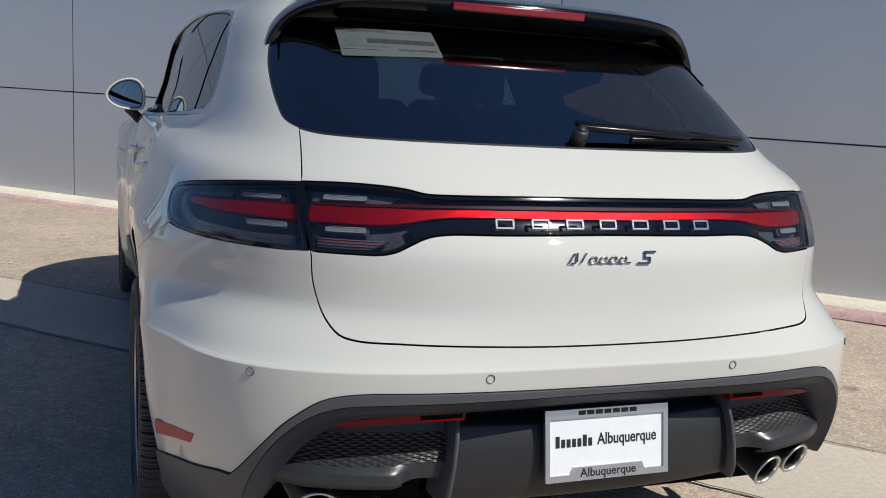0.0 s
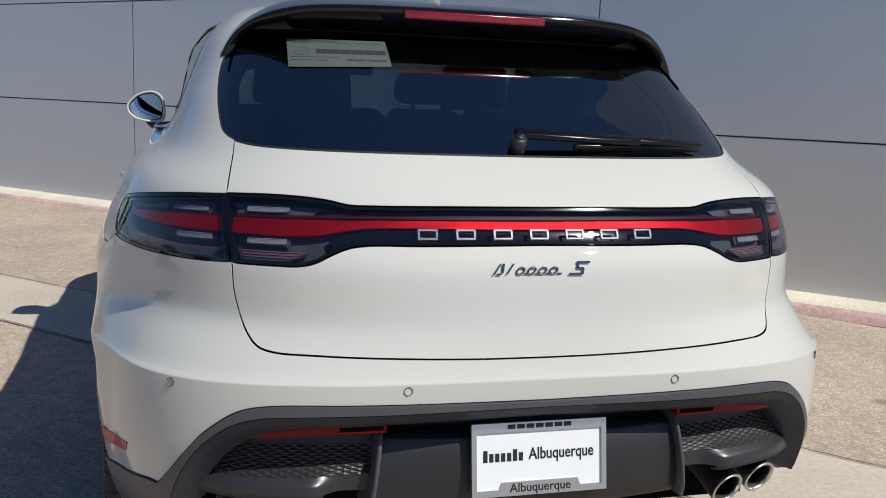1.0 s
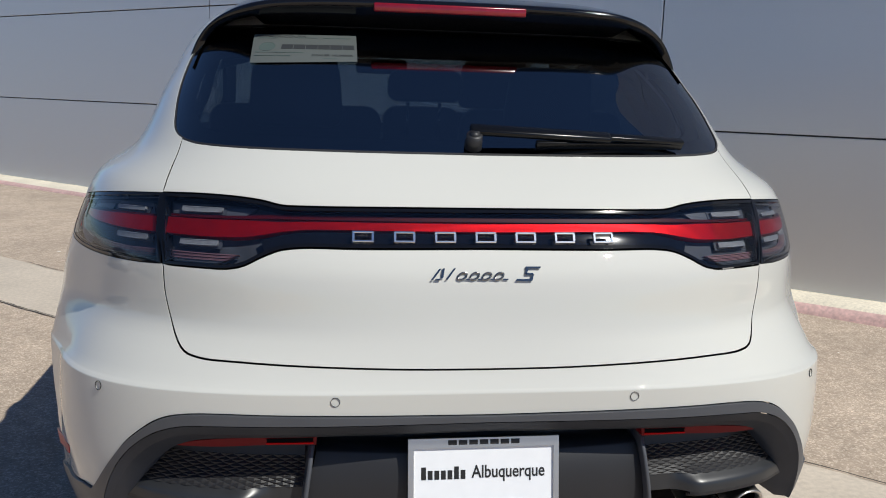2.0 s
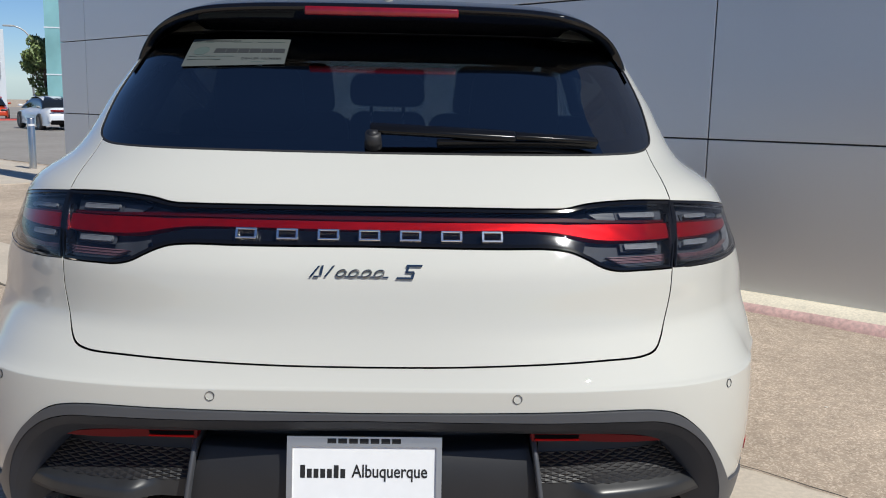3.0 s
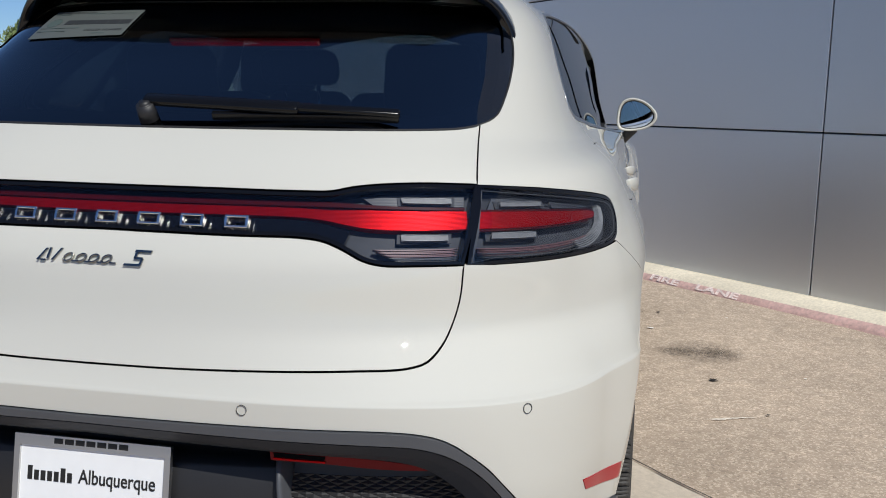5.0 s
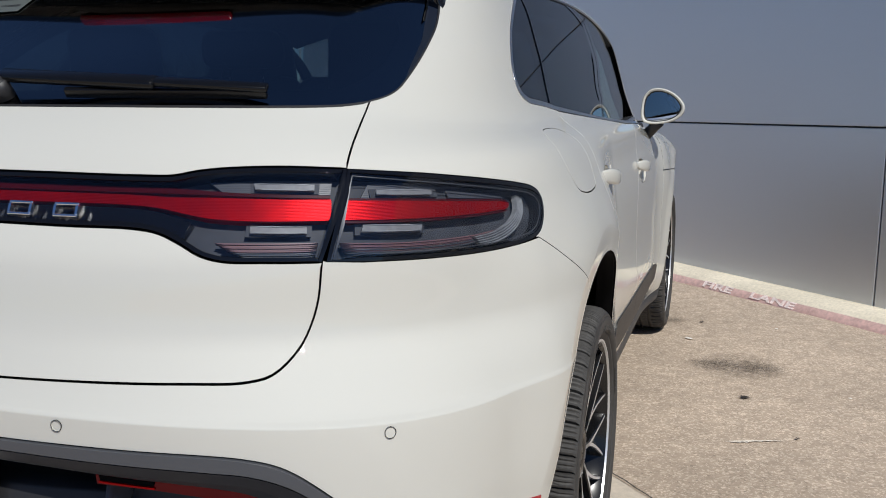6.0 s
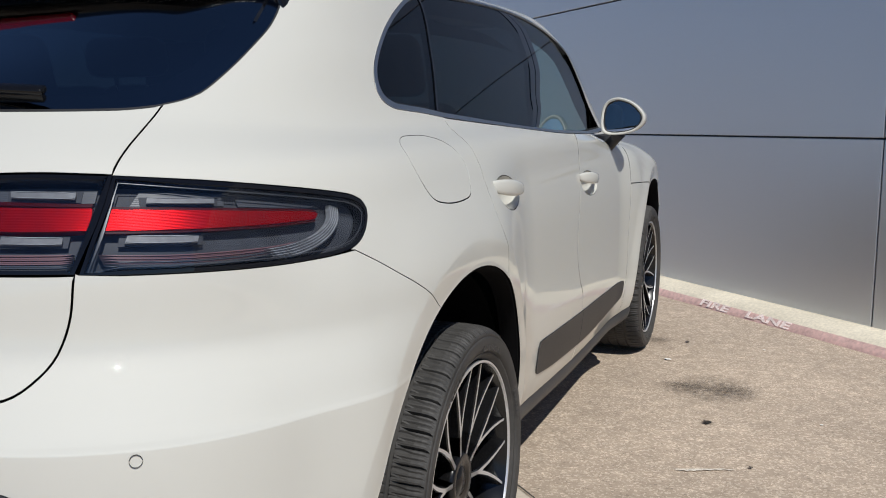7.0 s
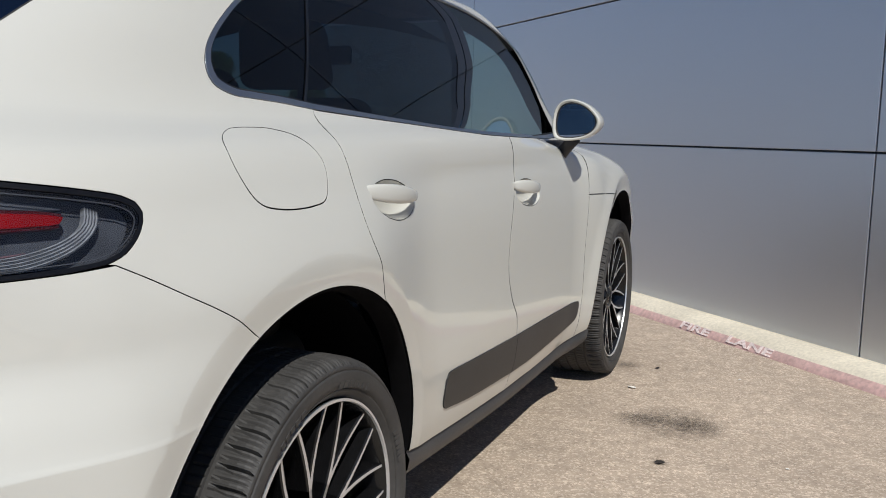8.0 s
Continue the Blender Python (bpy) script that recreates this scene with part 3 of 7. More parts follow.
def kerb_strip(profile, mat, name, label=""):
    """A length of kerb with the given section (towards the wall, up)."""
    bm = bmesh.new()
    cols = [[bm.verts.new((s, o, z)) for o, z in profile] for s in np.arange(W0, 12.7, 1.2)]
    for p, q in zip(cols, cols[1:]):
        for k in range(len(profile) - 1):
            bm.faces.new((p[k], q[k], q[k + 1], p[k + 1]))
    smooth_all(bm)
    return wall_part(name, bm, mat, kerb, label)


KO = WALL_OFF
kerb_strip(((KO - 0.232, -0.03), (KO - 0.220, 0.004), (KO - 0.205, 0.024), (KO - 0.188, 0.040)), KERB_PINK, "kerb_face", "faded red painted kerb face")
kerb_strip(((KO - 0.188, 0.040), (KO - 0.158, 0.060), (KO - 0.130, 0.069), (KO - 0.06, 0.073), (KO + 0.032, 0.075), (KO + 0.032, -0.3)), KERB_TOP, "kerb_top")

# ---- the car ----
car = tagged(new("car", None), "chalk white compact SUV with full-width red tail light", "car")

R_TOP = rear((0, 1.203), (0.3, 1.204), (0.575, 1.205), (0.610, 1.2065), (0.630, 1.2095), (0.6435, 1.2125))
TG_EDGE = ((0.6445, 1.2115), (0.6495, 1.184), (0.6565, 1.1585), (0.6625, 1.135), (0.668, 1.108))
TG_LOW = ((0.660, 0.972), (0.656, 0.912), (0.6455, 0.866), (0.631, 0.828), (0.612, 0.806), (0.582, 0.798), (0.49, 0.796), (0.34, 0.793), (0.15, 0.789), (0, 0.788))
STRIP_TOP = ((0, 1.098), (0.2, 1.098), (0.36, 1.097), (0.418, 1.098), (0.453, 1.105), (0.50, 1.110), (0.58, 1.112), (0.669, 1.108))
STRIP_LOW = ((0.660, 0.970), (0.58, 0.972), (0.525, 0.974), (0.492, 0.982), (0.458, 0.999), (0.42, 1.014), (0.377, 1.020), (0.257, 1.021), (0, 1.023))
LAMP_TOP = ((0.305, 1.108), (0.39, 1.098), (0.50, 1.082), (0.60, 1.066), (0.643, 1.0565), (0.662, 1.047))
LAMP_END = ((0.662, 1.047), (0.669, 1.032), (0.656, 1.008), (0.622, 0.981), (0.59, 0.969), (0.54, 0.963))
LAMP_LOW = ((0.54, 0.963), (0.45, 0.960), (0.355, 0.962), (0.262, 0.966), (0.205, 0.970))


def flip(c):
    return c[::-1]


strip_top, strip_low = rear(*STRIP_TOP), rear(*STRIP_LOW)
tailgate = part("tailgate", panel("tailgate", both(rear(*STRIP_LOW)[::-1], rear(*TG_LOW)), PAINT, gap=0.003), car)
part("tailgate_shelf", panel("tailgate_shelf", both(R_TOP, rear(*TG_EDGE), flip(strip_top)), PAINT, gap=0.003), tailgate)
lamp_out = [find(*np.array([(0.668, 1.108)]).T, (0, 2), 0, 0.9), flank(*LAMP_TOP[1:]), flank(*LAMP_END), flank(*LAMP_LOW[:-1]), find(*np.array([(0.664, 0.970)]).T, (0, 2), 0, 0.9)]
LAMP = join(*lamp_out)
ARCH_Y, ARCH_Z, ARCH_R, ARCH_F = 1.066, 0.334, 0.528, 0.481
SEAM = flank((0.60, 0.967), (0.65, 0.9405), (0.70, 0.9120), (0.75, 0.8850), (0.792, 0.8605), (0.8546, 0.8178))
LOW_EDGE = ((0.5441, 0.4138), (0.50, 0.427), (0.42, 0.443), (0.32, 0.464), (0.26, 0.478))
GREY_TOP = ((0.816, 0.480), (0.803, 0.502), (0.775, 0.552), (0.749, 0.592), (0.727, 0.622), (0.700, 0.649), (0.669, 0.674), (0.642, 0.688), (0.606, 0.697), (0.555, 0.702), (0.40, 0.703), (0.2, 0.7015), (0, 0.700))
low_edge, grey_top = flank(*LOW_EDGE), rear(*GREY_TOP)
GL_SIDE = ((0.6445, 1.2135), (0.659, 1.220), (0.670, 1.232), (0.6755, 1.26), (0.677, 1.31), (0.668, 1.37), (0.645, 1.43), (0.60, 1.482))
arch_rear = arc(ARCH_Y, ARCH_Z, ARCH_R, 113.6, 171.3)
bumper = part("rear_bumper", panel("rear_bumper", both(flip(rear(*TG_LOW)), flip(rear((0.664, 0.970), (0.6605, 0.972))), flip(flank(*LAMP_LOW[:-1])), flip(flank((0.60, 0.967), (0.54, 0.963))), SEAM, arch_rear, low_edge, grey_top), PAINT, cell=0.02, gap=0.0011, rows=(0.737, 0.7435, 0.747, 0.7505, 0.754, 0.761, 0.770)), car)
ARCH_END = 60.8
DOOR_R = ((1.3236, 0.7949), (1.292, 0.866), (1.262, 0.927), (1.255, 0.97), (1.259, 1.018), (1.267, 1.085), (1.281, 1.134), (1.312, 1.183))
DLO_BACK = ((1.312, 1.183), (1.20, 1.194), (1.114, 1.200), (1.045, 1.207), (1.008, 1.225), (1.004, 1.25), (1.018, 1.28), (1.05, 1.312), (1.12, 1.358), (1.20, 1.402), (1.30, 1.445), (1.42, 1.484), (1.56, 1.512), (1.75, 1.528))
DLO_TOP = ((1.75, 1.530), (2.0, 1.538), (2.25, 1.536), (2.48, 1.518), (2.65, 1.485), (2.82, 1.43), (3.0, 1.335), (3.16, 1.235), (3.28, 1.155), (3.33, 1.107))
DLO_LOW = ((3.33, 1.105), (3.1, 1.098), (2.6, 1.110), (2.17, 1.125), (1.68, 1.158), (1.312, 1.183))
half = [free((0, 1.62), (0.35, 1.62)), flip(rear(*GL_SIDE)), rear(*TG_EDGE), flank(*LAMP_TOP[1:]), flank(*LAMP_END[:5]), SEAM,
        flip(arc(ARCH_Y, ARCH_Z, ARCH_R, ARCH_END, 113.6)), flank(*DOOR_R), flank(*DLO_BACK), flank(*DLO_TOP)]
end = half[-1][-1]
half += [free(tuple(end), (2.04, 1.24)), free((2.04, 1.24), (2.06, 1.42), (2.10, 1.60), (2.3, 1.67), (3.0008, 1.68)), free((3.0008, 1.68), (3.0008, 2.2416)), free((3.0008, 2.2416), (0.002, 2.2416)), free((0.002, 2.2416), (0.0, 1.62))]
BODY = join(*half)
FUEL_PTS = ((0.905, 1.125), (0.955, 1.145), (1.03, 1.149), (1.10, 1.145), (1.15, 1.130), (1.176, 1.09), (1.165, 1.05), (1.135, 1.018), (1.08, 1.009), (0.975, 1.012), (0.925, 1.025), (0.902, 1.055), (0.893, 1.095))


def ring_on_flank(pts):
    """A closed, softly rounded outline in the side view."""
    c = catmull([*pts, *pts[:3]], 0.008)
    a = int(np.argmin(np.linalg.norm(c[:len(c) // 2] - np.array(pts[1]), axis=1)))
    b = len(c) - 1 - int(np.argmin(np.linalg.norm(c[::-1][:len(c) // 2] - np.array(pts[1]), axis=1)))
    return join(find(c[a:b, 0], c[a:b, 1], (1, 2), 0.3, 2.6))


FUEL = ring_on_flank(FUEL_PTS)
for left in (False, True):
    part("quarter_panel", panel("quarter_panel", BODY, PAINT, holes=[] if left else [FUEL], left=left, cell=0.022, gap=0.0011), car)
part("fuel_door", panel("fuel_door", FUEL, PAINT), car)


def cup_ring(y, z):
    w = np.radians(np.arange(0, 360, 10))
    return join(find(y + 0.126 * np.cos(w), z - 0.0045 + 0.042 * np.sin(w) - 0.012 * np.cos(w), (1, 2), 0.3, 2.6))


CUPS = {"rear": cup_ring(1.451, 0.997), "front": cup_ring(2.495, 0.942)}
part("rear_window", panel("rear_window", both(R_TOP, rear(*GL_SIDE), free((0.35, 1.62), (0, 1.62))), TINT, lift=-0.003), car)

# doors
SILL_Z = 0.372
MID = ((2.372, 1.117), (2.377, 1.03), (2.351, 0.947), (2.300, 0.815), (2.290, 0.712), (2.335, 0.613), (2.39, 0.549), (2.41, 0.45), (2.41, 0.30))
FRONT = ((3.33, 1.10), (3.30, 1.03), (3.255, 0.88), (3.22, 0.70), (3.21, 0.55), (3.22, 0.305))
DLO_A, DLO_B = [p for p in DLO_LOW if p[0] > 2.4] + [(2.372, 1.117)], [(2.372, 1.117), (2.17, 1.125), (1.68, 1.158), (1.312, 1.183)]
doors = {}
for left in (False, True):
    rear_door = part("rear_door", panel("rear_door", join(flank(*DLO_B[::-1]), flank(*MID), flank((2.41, 0.30), (2.0, 0.327), (1.72, 0.351), (1.5926, SILL_Z)), arc(ARCH_Y, ARCH_Z, ARCH_R, 4.13, ARCH_END), flank(*DOOR_R)), PAINT, holes=[CUPS["rear"]], left=left, cell=0.024, gap=0.003), car)
    front_door = part("front_door", panel("front_door", join(flank(*DLO_A[::-1]), flank(*FRONT), flank((3.22, 0.305), (2.8, 0.293), (2.41, 0.30)), flip(flank(*MID))), PAINT, holes=[CUPS["front"]], left=left, cell=0.03, gap=0.003), car)
    doors[left] = (rear_door, front_door)
    nose = [flank(*FRONT[::-1]), free(tuple(flank((3.33, 1.10), (3.34, 1.1))[0]), (2.04, 1.23), (3.0008, 1.22)), free((3.0008, 1.22), (3.0008, 0.30)), free((3.0008, 0.30), (2.30, 0.30)),
            find([AXLE_FRONT + ARCH_F * math.cos(w) for w in np.radians(np.arange(-8, 181, 3))], [HUB_Z + ARCH_F * math.sin(w) for w in np.radians(np.arange(-8, 181, 3))], (1, 2), 1.3, 2.9), flank((AXLE_FRONT - ARCH_F, 0.33), (3.22, 0.305))]
    part("front_fender", panel("front_fender", join(*nose), PAINT, left=left, cell=0.035), car)

MIRROR_X = Matrix.Diagonal((-1, 1, 1, 1))


def mount(uv, lift=0.0, left=False):
    """A pose on the skin: local x along it (rightwards at the tail, ahead on the flank), z up it, y into the car."""
    u, v = float(uv[0]), float(uv[1])
    p, n = skin(u, v) + lift * normal(u, v), normal(u, v)
    y = -Vector(n)
    x = Vector(skin(u + 2e-3, v) - skin(u - 2e-3, v))
    x = (x - y * x.dot(y)).normalized()
    z = x.cross(y)
    m = Matrix(((x.x, y.x, z.x, p[0]), (x.y, y.y, z.y, p[1]), (x.z, y.z, z.z, p[2]), (0, 0, 0, 1)))
    return MIRROR_X @ m @ MIRROR_X if left else m


def rear_at(x, z):
    uv = find([abs(x)], [z], (0, 2), 0, 0.95)[0]
    return np.array([math.copysign(uv[0], x), uv[1]])


def poly(draw, *pts):
    """A closed outline with straight sides."""
    return join(*[draw(a, b) for a, b in zip(pts, pts[1:] + pts[:1])])


def mirrored(loop):
    return (loop * (-1, 1))[::-1]


# -- side glass, pillars and bright trim --
DLO = join(flank(*DLO_BACK), flank(*DLO_TOP), flank(*DLO_LOW))
INNER = shrink(DLO, 0.021)


def between(loop, y0, y1, lean0=0.0, lean1=0.0):
    """The part of an outline in the side view between two slanting lines y = y0 + lean * (z - 1.18)."""
    uv = unflat(loop)
    p = skin(uv[:, 0], uv[:, 1])
    keep = []
    n = len(p)
    g0 = p[:, 1] - (y0 + lean0 * (p[:, 2] - 1.18))
    g1 = (y1 + lean1 * (p[:, 2] - 1.18)) - p[:, 1]
    out = loop
    for g_ in (g0, g1):
        res, vals = [], []
        other = g1 if g_ is g0 else None
        m = len(out)
        cur = g_ if g_ is g0 else np.array(carry)
        nxt = []
        for i in range(m):
            j = (i + 1) % m
            if cur[i] >= 0:
                res.append(out[i])
                if other is not None:
                    nxt.append(other[i])
            if (cur[i] >= 0) != (cur[j] >= 0):
                t = cur[i] / (cur[i] - cur[j])
                res.append(out[i] + t * (out[j] - out[i]))
                if other is not None:
                    nxt.append(other[i] + t * (other[j] - other[i]))
        out, carry = np.array(res), nxt
    # fill the straight cuts with points
    fine = []
    for i in range(len(out)):
        a, b = out[i], out[(i + 1) % len(out)]
        k = max(1, int(np.linalg.norm(b - a) / 0.02))
        fine += [a + (b - a) * t / k for t in range(k)]
    return np.array(fine)


gy, gz = (k.ravel() for k in np.meshgrid(np.linspace(1.1, 3.0, 30), np.linspace(1.2, 1.45, 12)))
guv = find(gy, gz, (1, 2), 0.3, 2.6)
GLASS_FIT = np.linalg.lstsq(np.stack([np.ones_like(gy), gy, gz], -1), normal(guv[:, 0], guv[:, 1]), rcond=None)[0]


GLASS_X.append(np.linalg.lstsq(np.stack([np.ones_like(gy), gy, gz, gy ** 2, gz ** 2, gy * gz], -1), skin(guv[:, 0], guv[:, 1])[:, 0], rcond=None)[0])


def pane_normals(p):
    """Side glass is one evenly bowed sheet."""
    n = np.stack([np.ones(len(p)), p[:, 1], p[:, 2]], -1) @ GLASS_FIT
    return n / np.linalg.norm(n, axis=1, keepdims=True)


for left in (False, True):
    trim = part("window_trim", panel("window_trim", DLO, SILVER_TRIM, holes=[shrink(DLO, 0.016)], cell=0.012, gap=0.001, lift=0.001, depth=0.02, left=left), car, "satin silver trim round the side windows")
    part("window_seal", panel("window_seal", shrink(DLO, 0.0165), SEAL, holes=[INNER], cell=0.012, gap=0.0, lift=-0.003, depth=0.06, left=left), car)
    for name, y0, y1, l0, l1, mat in (("quarter_window", 0.9, 1.284, 0, 0.74, TINT_SIDE), ("rear_door_window", 1.294, 2.100, 0.74, 0.33, TINT_SIDE), ("front_door_window", 2.195, 3.19, 0.42, -0.1, TINT_FRONT)):
        w = part(name, panel(name, between(INNER, y0, y1, l0, l1), mat, cell=0.022, gap=0.0, lift=-0.006, depth=0.003, left=left, shade=pane_normals), car)
    part("pillar_cover", panel("pillar_cover", between(INNER, 2.100, 2.148, 0.33, 0.37), GLOSS_BLACK, cell=0.015, gap=0.001, lift=-0.004, depth=0.02, left=left, shade=pane_normals), car, "gloss black door pillar cover")
    part("pillar_cover", panel("pillar_cover", between(INNER, 2.154, 2.195, 0.37, 0.42), GLOSS_BLACK, cell=0.015, gap=0.001, lift=-0.004, depth=0.02, left=left, shade=pane_normals), car, "gloss black door pillar cover")
    part("window_divider", panel("window_divider", between(INNER, 1.284, 1.294, 0.74, 0.74), GLOSS_BLACK, cell=0.012, gap=0.0005, lift=-0.003, depth=0.02, left=left), car)
    part("mirror_base_cover", panel("mirror_base_cover", between(INNER, 3.19, 3.4, -0.1, 0), GLOSS_BLACK, cell=0.015, gap=0.001, lift=-0.004, depth=0.02, left=left, shade=pane_normals), car)

windscreen = join(free((2.055, 1.25), (3.0, 1.25)), free((3.0, 1.25), (3.0, 1.66)), free((3.0, 1.66), (2.3, 1.65), (2.115, 1.585)), free((2.115, 1.585), (2.075, 1.42), (2.055, 1.25)))
for left in (False, True):
    part("windscreen", panel("windscreen", windscreen, TINT_FRONT, cell=0.08, gap=0.0, lift=-0.003, left=left), car)

# -- rear window: dark printed border with the spoiler's reflection in it, wiper, paper tag --
WIN = both(R_TOP, rear(*GL_SIDE), free((0.35, 1.62), (0, 1.62)))
# the broad black band along the top stands in for the spoiler's dark reflection
part("window_border", panel("window_border", shrink(WIN, 0.001), GLOSS_BLACK, holes=[both(rear((0, 1.235), (0.3, 1.236), (0.56, 1.238), (0.60, 1.243)), rear((0.60, 1.243), (0.628, 1.275), (0.63, 1.32), (0.615, 1.37), (0.58, 1.40)), rear((0.58, 1.40), (0.45, 1.412), (0.2, 1.416), (0, 1.417)))], cell=0.03, gap=0.0, lift=-0.008, depth=0.002), car, "black printed edge of the rear window, its top band standing in for the spoiler's reflection")
part("window_gasket", panel("window_gasket", shrink(WIN, -0.001), SEAL, holes=[shrink(WIN, 0.0035)], cell=0.012, gap=0.0, lift=-0.001, depth=0.012), car)

wiper = tagged(part("wiper", None, car), "black rear window wiper")


def bar_between(a, b, w, h, bevel):
    """A flat bar from a to b, w wide across the glass and h thick."""
    a, b = Vector(a), Vector(b)
    d = (b - a)
    x = d.normalized()
    n = Vector((0, -0.52, 0.85))
    y = n.cross(x).normalized()
    z = x.cross(y)
    m = Matrix(((x.x, y.x, z.x, (a.x + b.x) / 2), (x.y, y.y, z.y, (a.y + b.y) / 2), (x.z, y.z, z.z, (a.z + b.z) / 2), (0, 0, 0, 1)))
    return smooth_all(box(-d.length / 2, d.length / 2, -w / 2, w / 2, -h / 2, h / 2, bevel, 2, m))


def over(x, z, lift):
    uv = rear_at(x, z)
    return skin(*uv) + lift * normal(*uv)


bm = bmesh.new()
bmesh.ops.create_cone(bm, cap_ends=True, segments=24, radius1=0.020, radius2=0.017, depth=0.040)
bmesh.ops.bevel(bm, geom=[e for e in bm.edges if e.verts[0].co.z > 0 and e.verts[1].co.z > 0 and len(e.link_faces) == 2 and any(len(f.verts) > 4 for f in e.link_faces)], offset=0.006, segments=3, affect="EDGES")
part("wiper_pivot", (smooth_all(bm), BLACK_PLASTIC), wiper, m=Matrix.Translation(over(0.0, 1.219, 0.018)) @ pose(0, 0, 0, 32))
bm = bar_between(over(-0.008, 1.229, 0.032), over(0.315, 1.2225, 0.025), 0.030, 0.016, 0.006)
part("wiper_arm", (bm, WIPER), wiper)
bm = bar_between(over(0.14, 1.2165, 0.012), over(0.50, 1.2150, 0.014), 0.012, 0.018, 0.003)
part("wiper_blade", (bm, WIPER), wiper)
bm = bar_between(over(0.31, 1.2235, 0.026), over(0.50, 1.2175, 0.022), 0.020, 0.012, 0.004)
part("wiper_tip", (bm, WIPER), wiper)

# lies outside the glass; the tint's dimming is put into the paper's colour
TAG_PAPER_DIMMED = material("tag_paper_dimmed", (0.085, 0.096, 0.092), 0.5, vary=((60, 0.03),))
TAG = part("paper_tag", panel("paper_tag", mirrored(poly(rear, (0.496, 1.458), (0.238, 1.462), (0.240, 1.397), (0.502, 1.386))), TAG_PAPER_DIMMED, cell=0.03, gap=0.0, lift=0.0005, depth=0.001), car, "white paper dealer tag on the rear window, coloured dark as if behind its tint")


def lettering(text, size, mat, m, parent, label="", squeeze=1.0, thick=0.0004):
    """Words as flat raised letters, centred; read along local x, upright along local z, facing local -y."""
    c = bpy.data.curves.new("lettering", "FONT")
    c.body, c.size, c.align_x, c.align_y, c.extrude = text, size, "CENTER", "CENTER", thick
    c.offset = 0.012 * size
    ob = new("lettering", c)
    me = bpy.data.meshes.new_from_object(ob)
    bpy.data.objects.remove(ob)
    bpy.data.curves.remove(c)
    me.name = "lettering"
    me.transform(Matrix.Rotation(math.pi / 2, 4, "X") @ Matrix.Diagonal((squeeze, 1, 1, 1)))
    me.materials.append(mat)
    return part("lettering", me, parent, label, m)


def mark(x0, x1, z0, z1, mat, m, parent, name="bar", thick=0.0006, slant=0.0):
    """A plain raised bar on a face, in its local x and z."""
    bm = box(x0, x1, -thick, 0.0, z0, z1)
    for v in bm.verts:
        v.co.x += slant * (v.co.z - (z0 + z1) / 2)
    return part(name, (bm, mat), parent, m=m)


TAG_INK = material("tag_ink", (0.022, 0.025, 0.028), 0.6)
TAG_SEAL = material("tag_seal_green", (0.06, 0.085, 0.08), 0.6)
tm = mount(rear_at(-0.37, 1.427), 0.0015) @ pose(0, 0, 0, 0, -1.5, 0)


def on_tag(x, z):
    """A pose on the tag's own curve, x and z from its middle."""
    p = tm @ Vector((x, 0, z))
    return mount(rear_at(p.x, p.z), 0.0009) @ pose(0, 0, 0, 0, -1.5, 0)


for k in range(6):
    mark(-0.0145, 0.0145, -0.010, 0.012, TAG_INK, on_tag(-0.042 + 0.0305 * k, 0.0), TAG, thick=0.0002)
for word, size, x, z in (("NEW", 0.017, -0.106, 0.053), ("MEXICO", 0.017, -0.062, 0.053), ("USA", 0.017, -0.014, 0.053), ("DEALER", 0.013, 0.044, -0.040), ("NUMBER", 0.013, 0.098, -0.040)):
    lettering(word, size, TAG_INK, on_tag(x, z), TAG, thick=0.0001)
for x0, x1, z in ((-0.02, 0.03, 0.047), (0.045, 0.115, 0.047), (-0.12, -0.07, 0.044), (-0.12, -0.06, -0.028), (-0.06, 0.0, -0.028), (-0.12, -0.03, -0.044), (0.05, 0.085, -0.056)):
    mark((x0 - x1) / 2, (x1 - x0) / 2, -0.0015, 0.0015, TAG_SEAL, on_tag((x0 + x1) / 2, z), TAG, thick=0.0002)
sv, sf = lathe([(0.0, -0.0003), (0.021, -0.0003), (0.021, 0.0)], 28, "Z")
part("seal_disc", mesh("seal_disc", sv, sf, TAG_SEAL, smooth=False), TAG, m=on_tag(-0.092, 0.0) @ pose(0, 0, 0, 90))

# -- spoiler --
LIP = ((0, 1.548), (0.2, 1.547), (0.36, 1.543), (0.47, 1.533), (0.555, 1.511), (0.615, 1.475), (0.65, 1.425), (0.668, 1.368))


